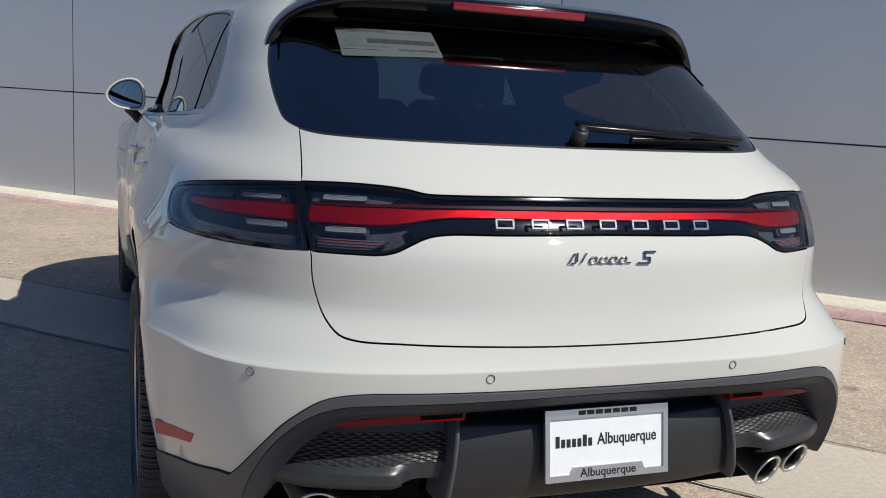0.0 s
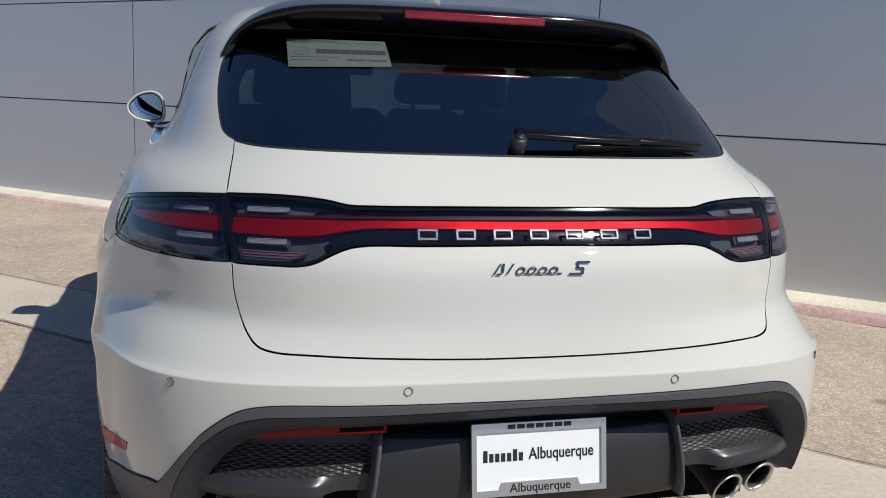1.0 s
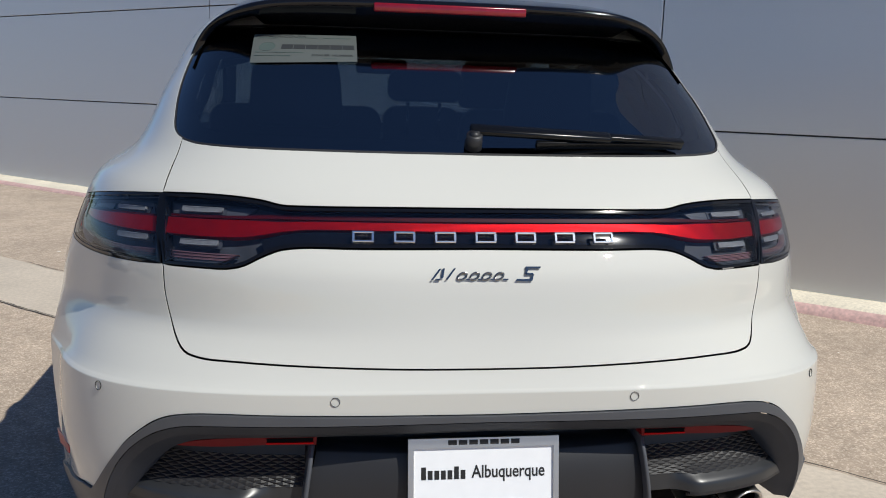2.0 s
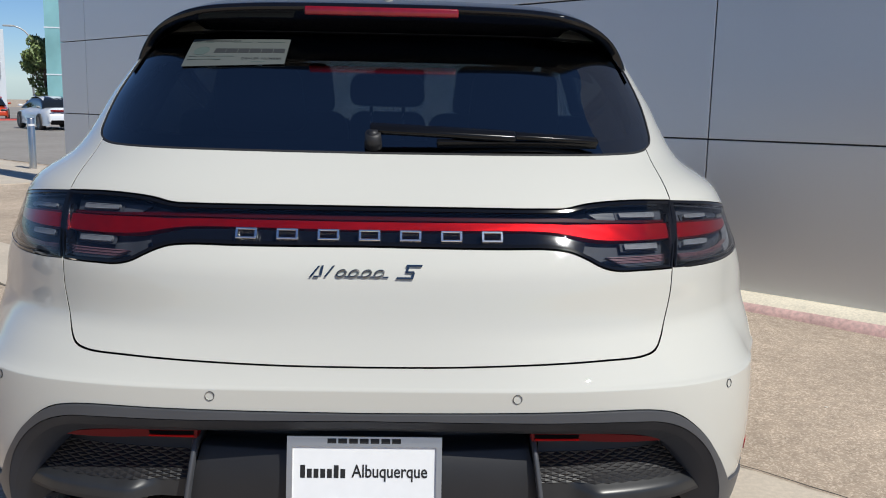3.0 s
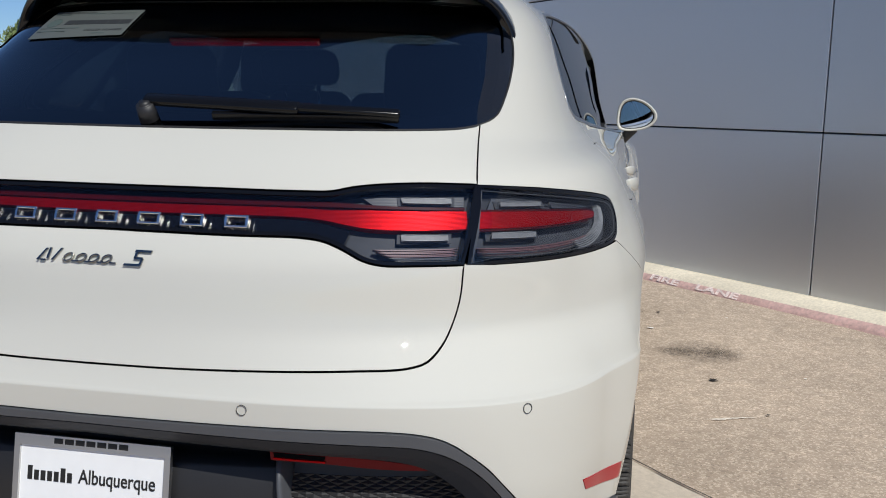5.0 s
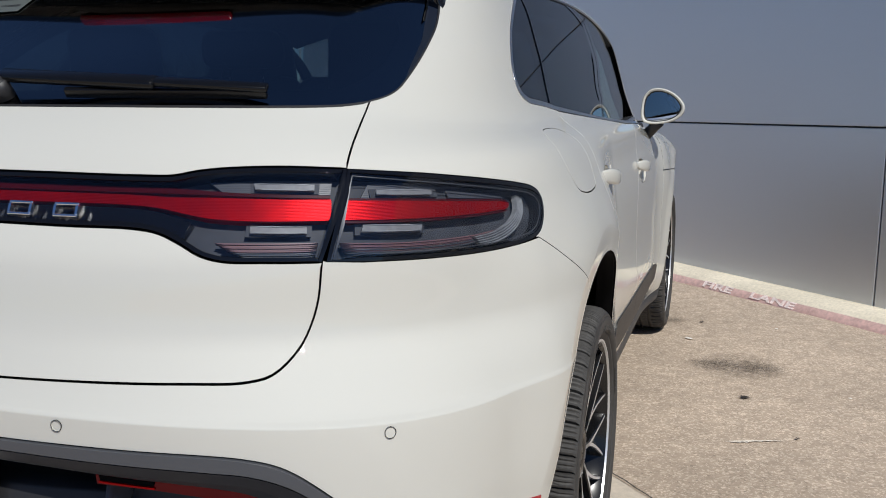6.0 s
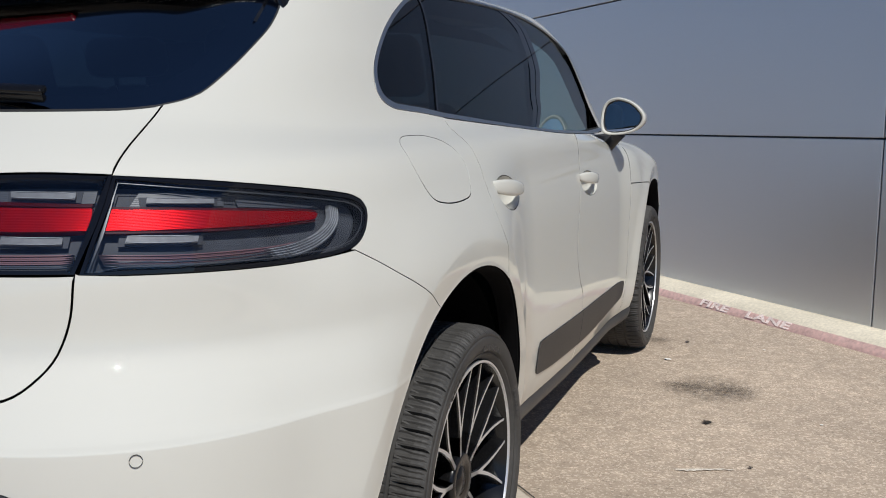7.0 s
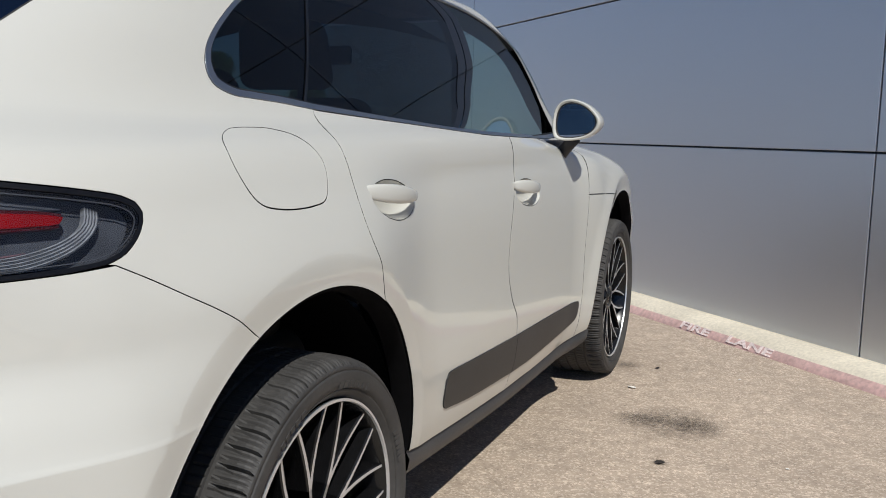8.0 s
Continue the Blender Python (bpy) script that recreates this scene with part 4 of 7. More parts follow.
def spoiler_mesh():
    lip = catmull(LIP, 0.02)
    verts, faces, rows = [], [], []
    xs = np.concatenate([-lip[::-1, 0], lip[1:, 0]])
    zs = np.concatenate([lip[::-1, 1], lip[1:, 1]])
    t = np.abs(xs) / 0.668
    down = smooth(0.70, 1.0, t)
    ylip = 0.695 + 0.10 * down + 0.03 * t ** 2
    for x, z, y, d, tt in zip(xs, zs, ylip, down, t):
        n = Vector((math.copysign(d, x) * 0.95, 0, 1 - d * 0.8)).normalized()
        lipp = Vector((x, y, z))
        # the section: roof edge, crest, lip, underside, foot on the glass
        uv = rear_at(min(0.650, abs(x) * 0.97), 1.485 if d < 0.05 else max(1.36, z - 0.03 * (1 - d)))
        foot = Vector(skin(*uv)) + Vector(normal(*uv)) * 0.002
        foot.x = math.copysign(foot.x, x)
        roof = Vector((x * 0.985, y + 0.33 - 0.16 * d, z + 0.035 * (1 - d) + 0.008))
        mid = lipp.lerp(roof, 0.5) + n * 0.010
        sec = [roof - n * 0.012, roof, mid, lipp.lerp(roof, 0.12) + n * 0.006, lipp + n * 0.003, lipp - n * 0.004, lipp - n * 0.016 + Vector((0, 0.004, 0)), lipp.lerp(foot, 0.45) - n * 0.010, foot]
        rows.append(sec)
    m = len(rows[0])
    for r in rows:
        verts += r
    for i in range(len(rows) - 1):
        for k in range(m - 1):
            a = i * m + k
            faces.append((a, a + m, a + m + 1, a + 1))
    return mesh("spoiler", verts, faces, GLOSS_BLACK)


spoiler = part("spoiler", spoiler_mesh(), car, "gloss black roof spoiler over the rear window")
bm = box(-0.197, 0.197, 0.688, 0.70, 1.523, 1.5455, 0.004, 2)
part("brake_light", (smooth_all(bm), BRAKE_RED), spoiler, "red third brake light strip")
tv, tf = tube([(0.0, 1.02, 1.585), (0.0, 0.99, 1.60), (0.0, 0.93, 1.625), (0.0, 0.90, 1.632)], [0.03, 0.026, 0.016, 0.006], 10)
ant = mesh("antenna_fin", tv, tf, PAINT)
ant.transform(Matrix.Translation((0, 0.2, 0)))
part("antenna_fin", ant, car)


# -- tail lights --
def lens_stack(parent, outline, left, back=-0.030):
    part("lamp_housing", panel("lamp_housing", shrink(outline, 0.002), LAMP_BACK, cell=0.02, gap=0, lift=back, depth=0.002, left=left), parent)
    part("lamp_rim", panel("lamp_rim", outline, GLOSS_BLACK, holes=[shrink(outline, 0.0085)], cell=0.008, gap=0.0015, lift=0.0005, depth=0.032, left=left), parent, "gloss black lamp surround")
    lens = part("lens", panel("lens", shrink(outline, 0.0085), LENS, cell=0.02, gap=0, lift=-0.0005, depth=0.002, left=left), parent, "clear smoked lamp lens")
    lens.visible_shadow = False


STRIP = both(strip_top, flip(rear(*STRIP_LOW)[::-1]))
tail_bar = tagged(part("light_bar", None, tailgate), "full-width light bar in gloss black and red")
lens_stack(tail_bar, STRIP, False)
RED_IN = ((0.0, 1.0715), (0.35, 1.0715), (0.42, 1.069), (0.49, 1.069), (0.56, 1.067), (0.657, 1.0645))
RED_LOW = ((0.662, 1.034), (0.56, 1.035), (0.488, 1.039), (0.45, 1.045), (0.41, 1.052), (0.36, 1.0565), (0.0, 1.0565))
part("red_band", panel("red_band", both(rear(*RED_IN), rear(RED_IN[-1], RED_LOW[0]), rear(*RED_LOW)), RED_LENS, cell=0.02, gap=0, lift=-0.009, depth=0.02), tail_bar, "glowing red light band")
part("dark_red_line", panel("dark_red_line", both(rear((0, 1.085), (0.4, 1.0845), (0.52, 1.078), (0.655, 1.0725)), rear((0.655, 1.0725), (0.655, 1.068)), rear((0.655, 1.068), (0.52, 1.073), (0.4, 1.0765), (0, 1.077))), RED_DARK, cell=0.02, gap=0, lift=-0.014, depth=0.01), tail_bar)
part("lower_ledge", panel("lower_ledge", both(rear((0, 1.0525), (0.37, 1.0515), (0.41, 1.046), (0.46, 1.034)), rear((0.46, 1.034), (0.452, 1.012)), rear((0.452, 1.012), (0.40, 1.024), (0.36, 1.0295), (0, 1.0325))), GLOSS_BLACK, cell=0.02, gap=0, lift=-0.012, depth=0.02), tail_bar)


def flat_bar(parent, name, loop, mat, lift, left, label=""):
    part(name, panel(name, loop, mat, cell=0.02, gap=0, lift=lift, depth=0.012, left=left), parent, label)


def light_tube(parent, draw, pts, left, lift):
    """A clear light guide: a smoky bar in a dark frame, with bright lines along its edges."""
    a, b, c, d = (np.array(p) for p in pts)
    mid = (a + b + c + d) / 4
    part("tube_frame", panel("tube_frame", poly(draw, *[tuple(p + (p - mid) / np.abs(p - mid) * (0.007, 0.003)) for p in (a, b, c, d)]), LAMP_BACK, cell=0.02, gap=0, lift=lift - 0.007, depth=0.003, left=left), parent)
    part("light_tube", panel("light_tube", poly(draw, *pts), LAMP_TUBE, cell=0.02, gap=0, lift=lift, depth=0.010, left=left), parent)
    for f0, f1 in ((0.0, 0.10), (0.90, 1.0)):
        q = [tuple(a + (d - a) * f0), tuple(b + (c - b) * f0), tuple(b + (c - b) * f1), tuple(a + (d - a) * f1)]
        part("light_line", panel("light_line", poly(draw, *q), LAMP_LINE, cell=0.02, gap=0, lift=lift + 0.0012, depth=0.001, left=left), parent)


outer_lamps = []
for left in (False, True):
    light_tube(tail_bar, rear, ((0.541, 1.0925), (0.629, 1.0905), (0.631, 1.080), (0.545, 1.083)), left, -0.013)
    flat_bar(tail_bar, "upper_tray", poly(rear, (0.47, 1.097), (0.653, 1.095), (0.655, 1.076), (0.50, 1.078)), LAMP_GREY, -0.022, left)
    light_tube(tail_bar, rear, ((0.550, 1.0295), (0.631, 1.0265), (0.633, 1.0165), (0.552, 1.019)), left, -0.013)
    for k in range(8):
        z = 1.0045 - k * 0.0031
        rib = (LAMP_PINK, LAMP_PINK, LAMP_PINK, LAMP_PINK, LAMP_PINK, LAMP_GREY, LAMP_SILVER, LAMP_GREY)[k]
        flat_bar(tail_bar, "lower_rib", poly(rear, (0.505 + 0.006 * k, z), (0.652, z - 0.003), (0.652, z - 0.0046), (0.506 + 0.006 * k, z - 0.0016)), rib, -0.012 - 0.0022 * (k % 2), left)
    lamp = tagged(part("tail_lamp", None, car), "smoked corner tail light with red band")
    outer_lamps.append(lamp)
    lens_stack(lamp, LAMP, left)
    # a grey strip in place of the highlight along the lamp's inner rim
    part("rim_highlight", panel("rim_highlight", shrink(LAMP, 0.0118), LAMP_SILVER, holes=[shrink(LAMP, 0.0130)], cell=0.02, gap=0, lift=-0.0035, depth=0.001, left=left), lamp, "thin grey line drawn as the highlight inside the lamp's edge")
    # the outer lamp's inside, drawn in the side view
    R1 = flank((0.283, 1.0625), (0.345, 1.058), (0.465, 1.047), (0.535, 1.0405), (0.556, 1.036))
    R2 = flank((0.556, 1.036), (0.548, 1.0285), (0.52, 1.0275), (0.455, 1.027), (0.335, 1.030), (0.265, 1.0335))
    flat_bar(lamp, "red_band", join(R1, R2), RED_LENS, -0.009, left, "glowing red light band")
    light_tube(lamp, flank, ((0.322, 1.0795), (0.397, 1.074), (0.394, 1.066), (0.318, 1.071)), left, -0.013)
    flat_bar(lamp, "upper_tray", poly(flank, (0.32, 1.092), (0.41, 1.082), (0.41, 1.064), (0.30, 1.068)), LAMP_GREY, -0.023, left)
    light_tube(lamp, flank, ((0.284, 1.026), (0.358, 1.020), (0.353, 1.0095), (0.277, 1.015)), left, -0.013)
    flat_bar(lamp, "upper_tray", poly(flank, (0.43, 1.073), (0.54, 1.057), (0.565, 1.049), (0.54, 1.049), (0.43, 1.061)), LAMP_GREY, -0.024, left)
    for k in range(10):
        d = 0.0019 * k
        sw = [(0.590 + d, 1.047 - 0.4 * d), (0.582 + d, 1.028 - 0.3 * d), (0.560 + d, 1.013 - 0.5 * d), (0.525 + d, 1.000 - 0.75 * d), (0.48 + 0.8 * d, 0.9905 - d), (0.44 + 0.6 * d, 0.9875 - d)]
        lo = [(y + 0.0010, z - 0.0008) for y, z in sw]
        flat_bar(lamp, "light_guide", join(flank(*sw), flank(*lo[::-1])), (LAMP_LINE, LAMP_GREY)[k % 2], -0.010 - 0.0012 * (k % 2), left)
    for k in range(8):
        z = 0.0005 - 0.0025 * k
        top = [(0.249, 0.999 + z), (0.312, 0.993 + z), (0.385, 0.9905 + z), (0.455, 0.991 + z * 0.8), (0.50, 0.995 + z * 0.8)]
        lo = [(y, zz - 0.0013) for y, zz in top]
        rib = (LAMP_PINK, LAMP_PINK, LAMP_PINK, LAMP_PINK, LAMP_GREY, LAMP_PINK, LAMP_SILVER, LAMP_GREY)[k]
        flat_bar(lamp, "lower_rib", join(flank(*top), flank(*lo[::-1])), rib, -0.012 - 0.0022 * (k % 2), left)
    for pts, dz in (((0.283, 1.0625), (0.345, 1.058), (0.465, 1.047), (0.535, 1.0405), (0.556, 1.036)), 0.0045), (((0.265, 1.0335), (0.335, 1.030), (0.455, 1.027), (0.52, 1.0275), (0.548, 1.0285)), -0.004):
        flat_bar(lamp, "dark_red_line", join(flank(*pts), flank(*[(y, z + dz) for y, z in pts[::-1]])), RED_DARK, -0.0115, left)

# -- bright marks on the tailgate: plain shapes for maker's and model name --
for k in range(7):
    x = -0.251 + 0.0845 * k
    m = mount(rear_at(x, 1.0415), 0.0035) @ pose(0, 0, 0, 10)
    w, h, t = 0.022, 0.0118, 0.0045
    bm = bmesh.new()
    for a in (box(-w, w, -0.004, 0.003, h - t, h, 0.001, 1), box(-w, w, -0.004, 0.003, -h, -h + t, 0.001, 1), box(-w, -w + t, -0.004, 0.003, -h + t, h - t), box(w - t, w, -0.004, 0.003, -h + t, h - t)):
        me = bpy.data.meshes.new("t")
        a.to_mesh(me)
        a.free()
        bm.from_mesh(me)
        bpy.data.meshes.remove(me)
    part("chrome_mark", (bm, MARK_CHROME), tailgate, "plain chrome maker's mark", m)
sm = mount(rear_at(0.0, 0.975), 0.0005)
for x0, x1, z0, z1, slant in ((-0.108, -0.1035, -0.012, 0.011, 0.75), (-0.094, -0.0895, -0.008, 0.012, 0.2), (-0.078, -0.0735, -0.011, 0.012, 0.75), (-0.108, -0.098, -0.0125, -0.0095, 0), (0.060, 0.094, -0.014, -0.010, 0.55), (0.080, 0.112, 0.012, 0.016, 0.55), (0.080, 0.0845, 0.000, 0.012, 0.3), (0.080, 0.096, -0.001, 0.0025, -0.3), (0.0915, 0.096, -0.010, 0.000, 0.3)):
    mark(x0, x1, z0, z1, DARK_CHROME, sm, tailgate, "chrome_stroke", 0.003, slant)
for k in range(4):
    # four small slanted loops of wire, joined by a thin foot line
    w = np.radians(np.arange(0, 361, 20))
    cx = -0.052 + 0.0255 * k
    ring = [(cx + 0.0085 * math.cos(a) + 0.0042 * math.sin(a), -0.0012, -0.004 + 0.0072 * math.sin(a)) for a in w]
    tv, tf = tube(ring, [0.0023] * len(ring), 6)
    part("chrome_stroke", mesh("chrome_stroke", tv, tf, DARK_CHROME), tailgate, m=sm)
    mark(cx + 0.007, cx + 0.019, -0.0118, -0.0092, DARK_CHROME, sm, tailgate, "chrome_stroke", 0.0022, 0.3)

# -- parking sensors --
for x in (-0.787, -0.308, 0.308, 0.787):
    z = 0.7320 if abs(x) < 0.5 else 0.7235
    m = mount(rear_at(x, z), 0.0)
    tv, tf = lathe([(0.0, -0.0002), (0.0086, -0.0002), (0.0088, 0.002)], 28, "Z")
    s = part("parking_sensor", mesh("parking_sensor", tv, tf, PAINT, smooth=False), bumper, m=m @ pose(0, 0, 0, 90))
    tv, tf = lathe([(0.0086, 0.002), (0.0088, -0.0003), (0.0092, -0.0003), (0.0094, 0.002)], 28, "Z")
    part("sensor_ring", mesh("sensor_ring", tv, tf, SEAL, smooth=False), s, m=Matrix.Identity(4))

# -- grey lower bumper --
grey_in = rear((0, 0.667), (0.343, 0.663), (0.549, 0.658), (0.610, 0.652), (0.658, 0.633), (0.702, 0.597), (0.738, 0.546), (0.771, 0.476), (0.784, 0.436), (0.788, 0.405), (0.790, 0.392))
grey_mid = rear((0, 0.684), (0.343, 0.681), (0.549, 0.677), (0.612, 0.671), (0.663, 0.652), (0.710, 0.614), (0.748, 0.562), (0.778, 0.487), (0.787, 0.440), (0.790, 0.408), (0.791, 0.393))
bottom = rear((0.790, 0.392), (0.81, 0.376), (0.835, 0.362))
skirt = flank((0.36, 0.335), (0.46, 0.300), (0.58, 0.268), (0.64, 0.262), (0.665, 0.30))
grey_out = [flip(grey_top.copy())]
low_rev = flip(low_edge.copy())
apron = part("bumper_apron", panel("bumper_apron", both(*grey_out, low_rev, flank((0.5441, 0.4138), (0.565, 0.34), (0.668, 0.30)), flip(skirt), flip(bottom), flip(grey_mid)), GREY_PLASTIC, cell=0.02, lift=0.006, depth=0.02), bumper, "grey textured plastic lower bumper frame")


def loft(name, curves, mat, left=False, sym=False, n=60):
    """A sheet through curves on the skin, each with its own lift off it."""
    rows = []
    for uv, lift in curves:
        f = flat(uv)
        d = np.concatenate([[0], np.cumsum(np.linalg.norm(np.diff(f, axis=0), axis=1))])
        t = np.linspace(0, d[-1], n)
        q = unflat(np.stack([np.interp(t, d, f[:, 0]), np.interp(t, d, f[:, 1])], -1))
        p = skin(q[:, 0], q[:, 1]) + lift * normal(q[:, 0], q[:, 1])
        if sym:
            p = np.vstack([(p * (-1, 1, 1))[::-1], p[1:]])
        rows.append(p * (-1, 1, 1) if left else p)
    m = len(rows[0])
    faces = []
    for i in range(len(rows) - 1):
        for k in range(m - 1):
            a = i * m + k
            f = (a, a + m, a + m + 1, a + 1)
            faces.append(f[::-1] if left else f)
    return mesh(name, np.vstack(rows), faces, mat)


def grid_mesh(name, fn, us, vs, mat, smooth=True):
    verts = [fn(u, v) for u in us for v in vs]
    n = len(vs)
    faces = [(i * n + k, (i + 1) * n + k, (i + 1) * n + k + 1, i * n + k + 1) for i in range(len(us) - 1) for k in range(n - 1)]
    return mesh(name, verts, faces, mat, smooth=smooth)


# dark plastic coloured pale grey, standing in for its highlight
HIGHLIT_LIP = material("highlit_lip_plastic", (0.22, 0.225, 0.23), 0.18, vary=((30, 0.08),))
# the apron's grey with the under-facing lip's shade in it, blued against ground bounce
SHADED_LIP_GREY = material("shaded_lip_plastic", (0.030, 0.037, 0.052), 0.5, spec=0.3, bump=((1500, 0.1, 0.0005),), vary=((7, 0.1),))
MARKER = material("side_marker_red", (0.36, 0.012, 0.020), 0.3, 0, 0.2, bump=((900, 0.1, 0.0006),), spec=0.2)
SHELF = material("satin_black_plastic", (0.024, 0.025, 0.027), 0.34, vary=((20, 0.1),))

# -- the hollow of the lower bumper: lip, grilles, middle panel, reflectors, tailpipes --
lip_b = rear((0, 0.654), (0.343, 0.649), (0.545, 0.641), (0.60, 0.632), (0.64, 0.615), (0.683, 0.578), (0.718, 0.53), (0.750, 0.466), (0.763, 0.425), (0.768, 0.402), (0.770, 0.392))
part("apron_lip", loft("apron_lip", [(grey_mid, 0.0055), (grey_mid, 0.0050), (grey_in, -0.002), (grey_in, -0.004), (lip_b, -0.024), (lip_b, -0.09)], SHADED_LIP_GREY, sym=True), apron)


def tail_y(x):
    """How far the tail has curved forward at x from the middle."""
    return float(0.02 + 0.105 * (abs(x) / 0.66) ** 3.2)


def middle(u, v):
    z = spline((0, 0.22, 0.245, 0.66, 0.80, 0.92, 1.0), (0.672, 0.610, 0.603, 0.475, 0.432, 0.415, 0.41), v)
    y = spline((0, 0.22, 0.245, 0.66, 0.80, 0.92, 1.0), (0.135, 0.125, 0.070, 0.048, 0.062, 0.12, 0.30), v)
    x = u * (0.338 + 0.025 * float(smooth(0.1, 0.6, np.array(v))))
    return (x, float(y) + 0.03 * u * u, float(z))


part("middle_panel", grid_mesh("middle_panel", middle, np.linspace(-1, 1, 25), np.linspace(0, 1, 62), BLACK_PLASTIC), apron, "matt black bumper panel behind the number plate")
# the hollow follows the bumper's own curve: sunk deep under the reflector, rising to a shelf over the tailpipes
HT, HS = np.linspace(0, 1, 41), np.linspace(0, 1, 31)
hz = spline((0, 0.13, 0.52, 0.68, 0.84, 1.0), (0.640, 0.604, 0.545, 0.526, 0.506, 0.487), HT)
hd = spline((0, 0.13, 0.52, 0.68, 0.84, 1.0), (0.100, 0.094, 0.066, 0.048, 0.024, 0.019), HT)
edge = np.interp(-hz, (-0.636, -0.62, -0.585, -0.535, -0.47, -0.41), (0.612, 0.648, 0.690, 0.727, 0.757, 0.77))
gx_ = 0.366 + (edge[None, :] - 0.366) * HS[:, None]
gz_ = np.broadcast_to(hz[None, :], gx_.shape)
huv = find(gx_.ravel(), gz_.ravel(), (0, 2), 0.0, 0.97)
# the shelf stands out only over the pipes
bulge = smooth(0.43, 0.50, gx_) * (1 - 0.25 * smooth(0.66, 0.74, gx_))
depth_ = np.where(HT[None, :] > 0.5, hd[None, :] * bulge + (0.075 - 0.02 * HT[None, :]) * (1 - bulge), hd[None, :])
HOLLOW = (skin(huv[:, 0], huv[:, 1]).reshape(31, 41, 3) + depth_[..., None] * np.array((0, 1, 0)))

for s in (-1, 1):
    # the upright fin between the middle and the hollow
    bm = bmesh.new()
    sec = []
    for z, x, y0 in ((0.628, 0.347, 0.100), (0.620, 0.349, 0.080), (0.58, 0.354, 0.064), (0.52, 0.362, 0.052), (0.46, 0.370, 0.052), (0.425, 0.374, 0.066)):
        sec.append([bm.verts.new((s * (x + dx), y, z)) for dx, y in ((-0.003, 0.17), (-0.002, y0 + 0.004), (0.001, y0), (0.006, y0 + 0.001), (0.009, y0 + 0.008), (0.011, 0.17))])
    for a, b in zip(sec, sec[1:]):
        for k in range(5):
            bm.faces.new((a[k], b[k], b[k + 1], a[k + 1]))
    bmesh.ops.recalc_face_normals(bm, faces=bm.faces)
    part("fin", (smooth_all(bm), GREY_PLASTIC), apron)

    def hollow(f, t):
        """A point of the hollow: f from the fin outwards, t from the top down."""
        i, k = min(max(f, 0), 0.99999) * 30, min(max(t, 0), 0.99999) * 40
        a, b = int(i), int(k)
        u, v = i - a, k - b
        p = (HOLLOW[a, b] * (1 - u) + HOLLOW[a + 1, b] * u) * (1 - v) + (HOLLOW[a, b + 1] * (1 - u) + HOLLOW[a + 1, b + 1] * u) * v
        return Vector((s * p[0], p[1], p[2]))

    us = np.linspace(0, 1, 31)
    part("pocket_top", grid_mesh("pocket_top", lambda x, t: hollow(x, t * 0.26), us[::s], np.linspace(0, 1, 8), BLACK_PLASTIC), apron)
    verts, faces = [], []
    nx, nz = 12, 6
    ts, xs = np.linspace(0.24, 0.70, nz + 1), np.linspace(0.0, 1.0, nx + 1)
    hx, ht = (xs[1] - xs[0]) / 2, (ts[1] - ts[0]) / 2
    for j in range(-1, 2 * nz):
        for i in range(-1, nx + 1):
            cx, ct = xs[0] + (2 * i + 1 + (j % 2)) * hx, ts[0] + (j + 1) * ht
            k = len(verts)
            corner = [hollow(np.clip(cx + a * hx, 0, 1), np.clip(ct + b * ht, 0.24, 0.70)) for a, b in ((-1, 0), (0, -1), (1, 0), (0, 1))]
            if (corner[0] - corner[2]).length < 0.004 or (corner[1] - corner[3]).length < 0.003:
                continue
            verts += [hollow(np.clip(cx, 0, 1), np.clip(ct, 0.24, 0.70)) + Vector((0, -0.0034, 0.0004)), *corner]
            for a in range(4):
                f = (k, k + 1 + a, k + 1 + (a + 1) % 4)
                faces.append(f if s > 0 else f[::-1])
    part("diamond_grille", mesh("diamond_grille", verts, faces, BLACK_PLASTIC, smooth=False), apron, "black grille panel with raised diamond pattern")
    part("tailpipe_trim", grid_mesh("tailpipe_trim", lambda x, t: hollow(x, 0.70 + 0.30 * t), us[::s], np.linspace(0, 1, 14), SHELF), apron, "smooth black shelf over the tailpipes")
    for k in range(3):
        part("shelf_step", grid_mesh("shelf_step", lambda x, t: hollow(0.28 + 0.70 * x, 1.0) + Vector((0, (0.0, 0.0, 0.012)[t] + 0.010 * k, (0.001, -0.006, -0.006)[t] - 0.006 * k)), us[::s], [0, 1, 2], BLACK_PLASTIC, smooth=False), apron)
    part("pocket_back", grid_mesh("pocket_back", lambda x, t: Vector((s * x, 0.22 + 0.1 * t + tail_y(x), 0.66 - 0.36 * t)), np.linspace(0.34, 0.80, 8)[::s], [0, 1], DARK), apron)
    R = (0.345, 0.6455), (0.45, 0.6425), (0.55, 0.635), (0.643, 0.620)
    R2 = (0.643, 0.614), (0.55, 0.619), (0.45, 0.6265), (0.347, 0.628)
    part("reflector", panel("reflector", join(rear(*R), rear(R[-1], R2[0]), rear(*R2)), RED_REFLECTOR, cell=0.015, gap=0, lift=-0.034, depth=0.03, left=s < 0), apron, "red rear reflector strip")
    part("reflector_lamp", panel("reflector_lamp", poly(rear, (0.352, 0.643), (0.448, 0.6402), (0.446, 0.6335), (0.354, 0.6355)), DARK, cell=0.015, gap=0, lift=-0.0325, depth=0.008, left=s < 0), apron)
    # brighter strip stands in for light on the reflector's lower edge
    part("reflector_lit_edge", panel("reflector_lit_edge", poly(rear, (0.352, 0.6340), (0.448, 0.6315), (0.448, 0.6290), (0.352, 0.6315)), RED_LENS, cell=0.015, gap=0, lift=-0.031, depth=0.004, left=s < 0), apron, "bright red strip put in as the reflector's lit lower edge")
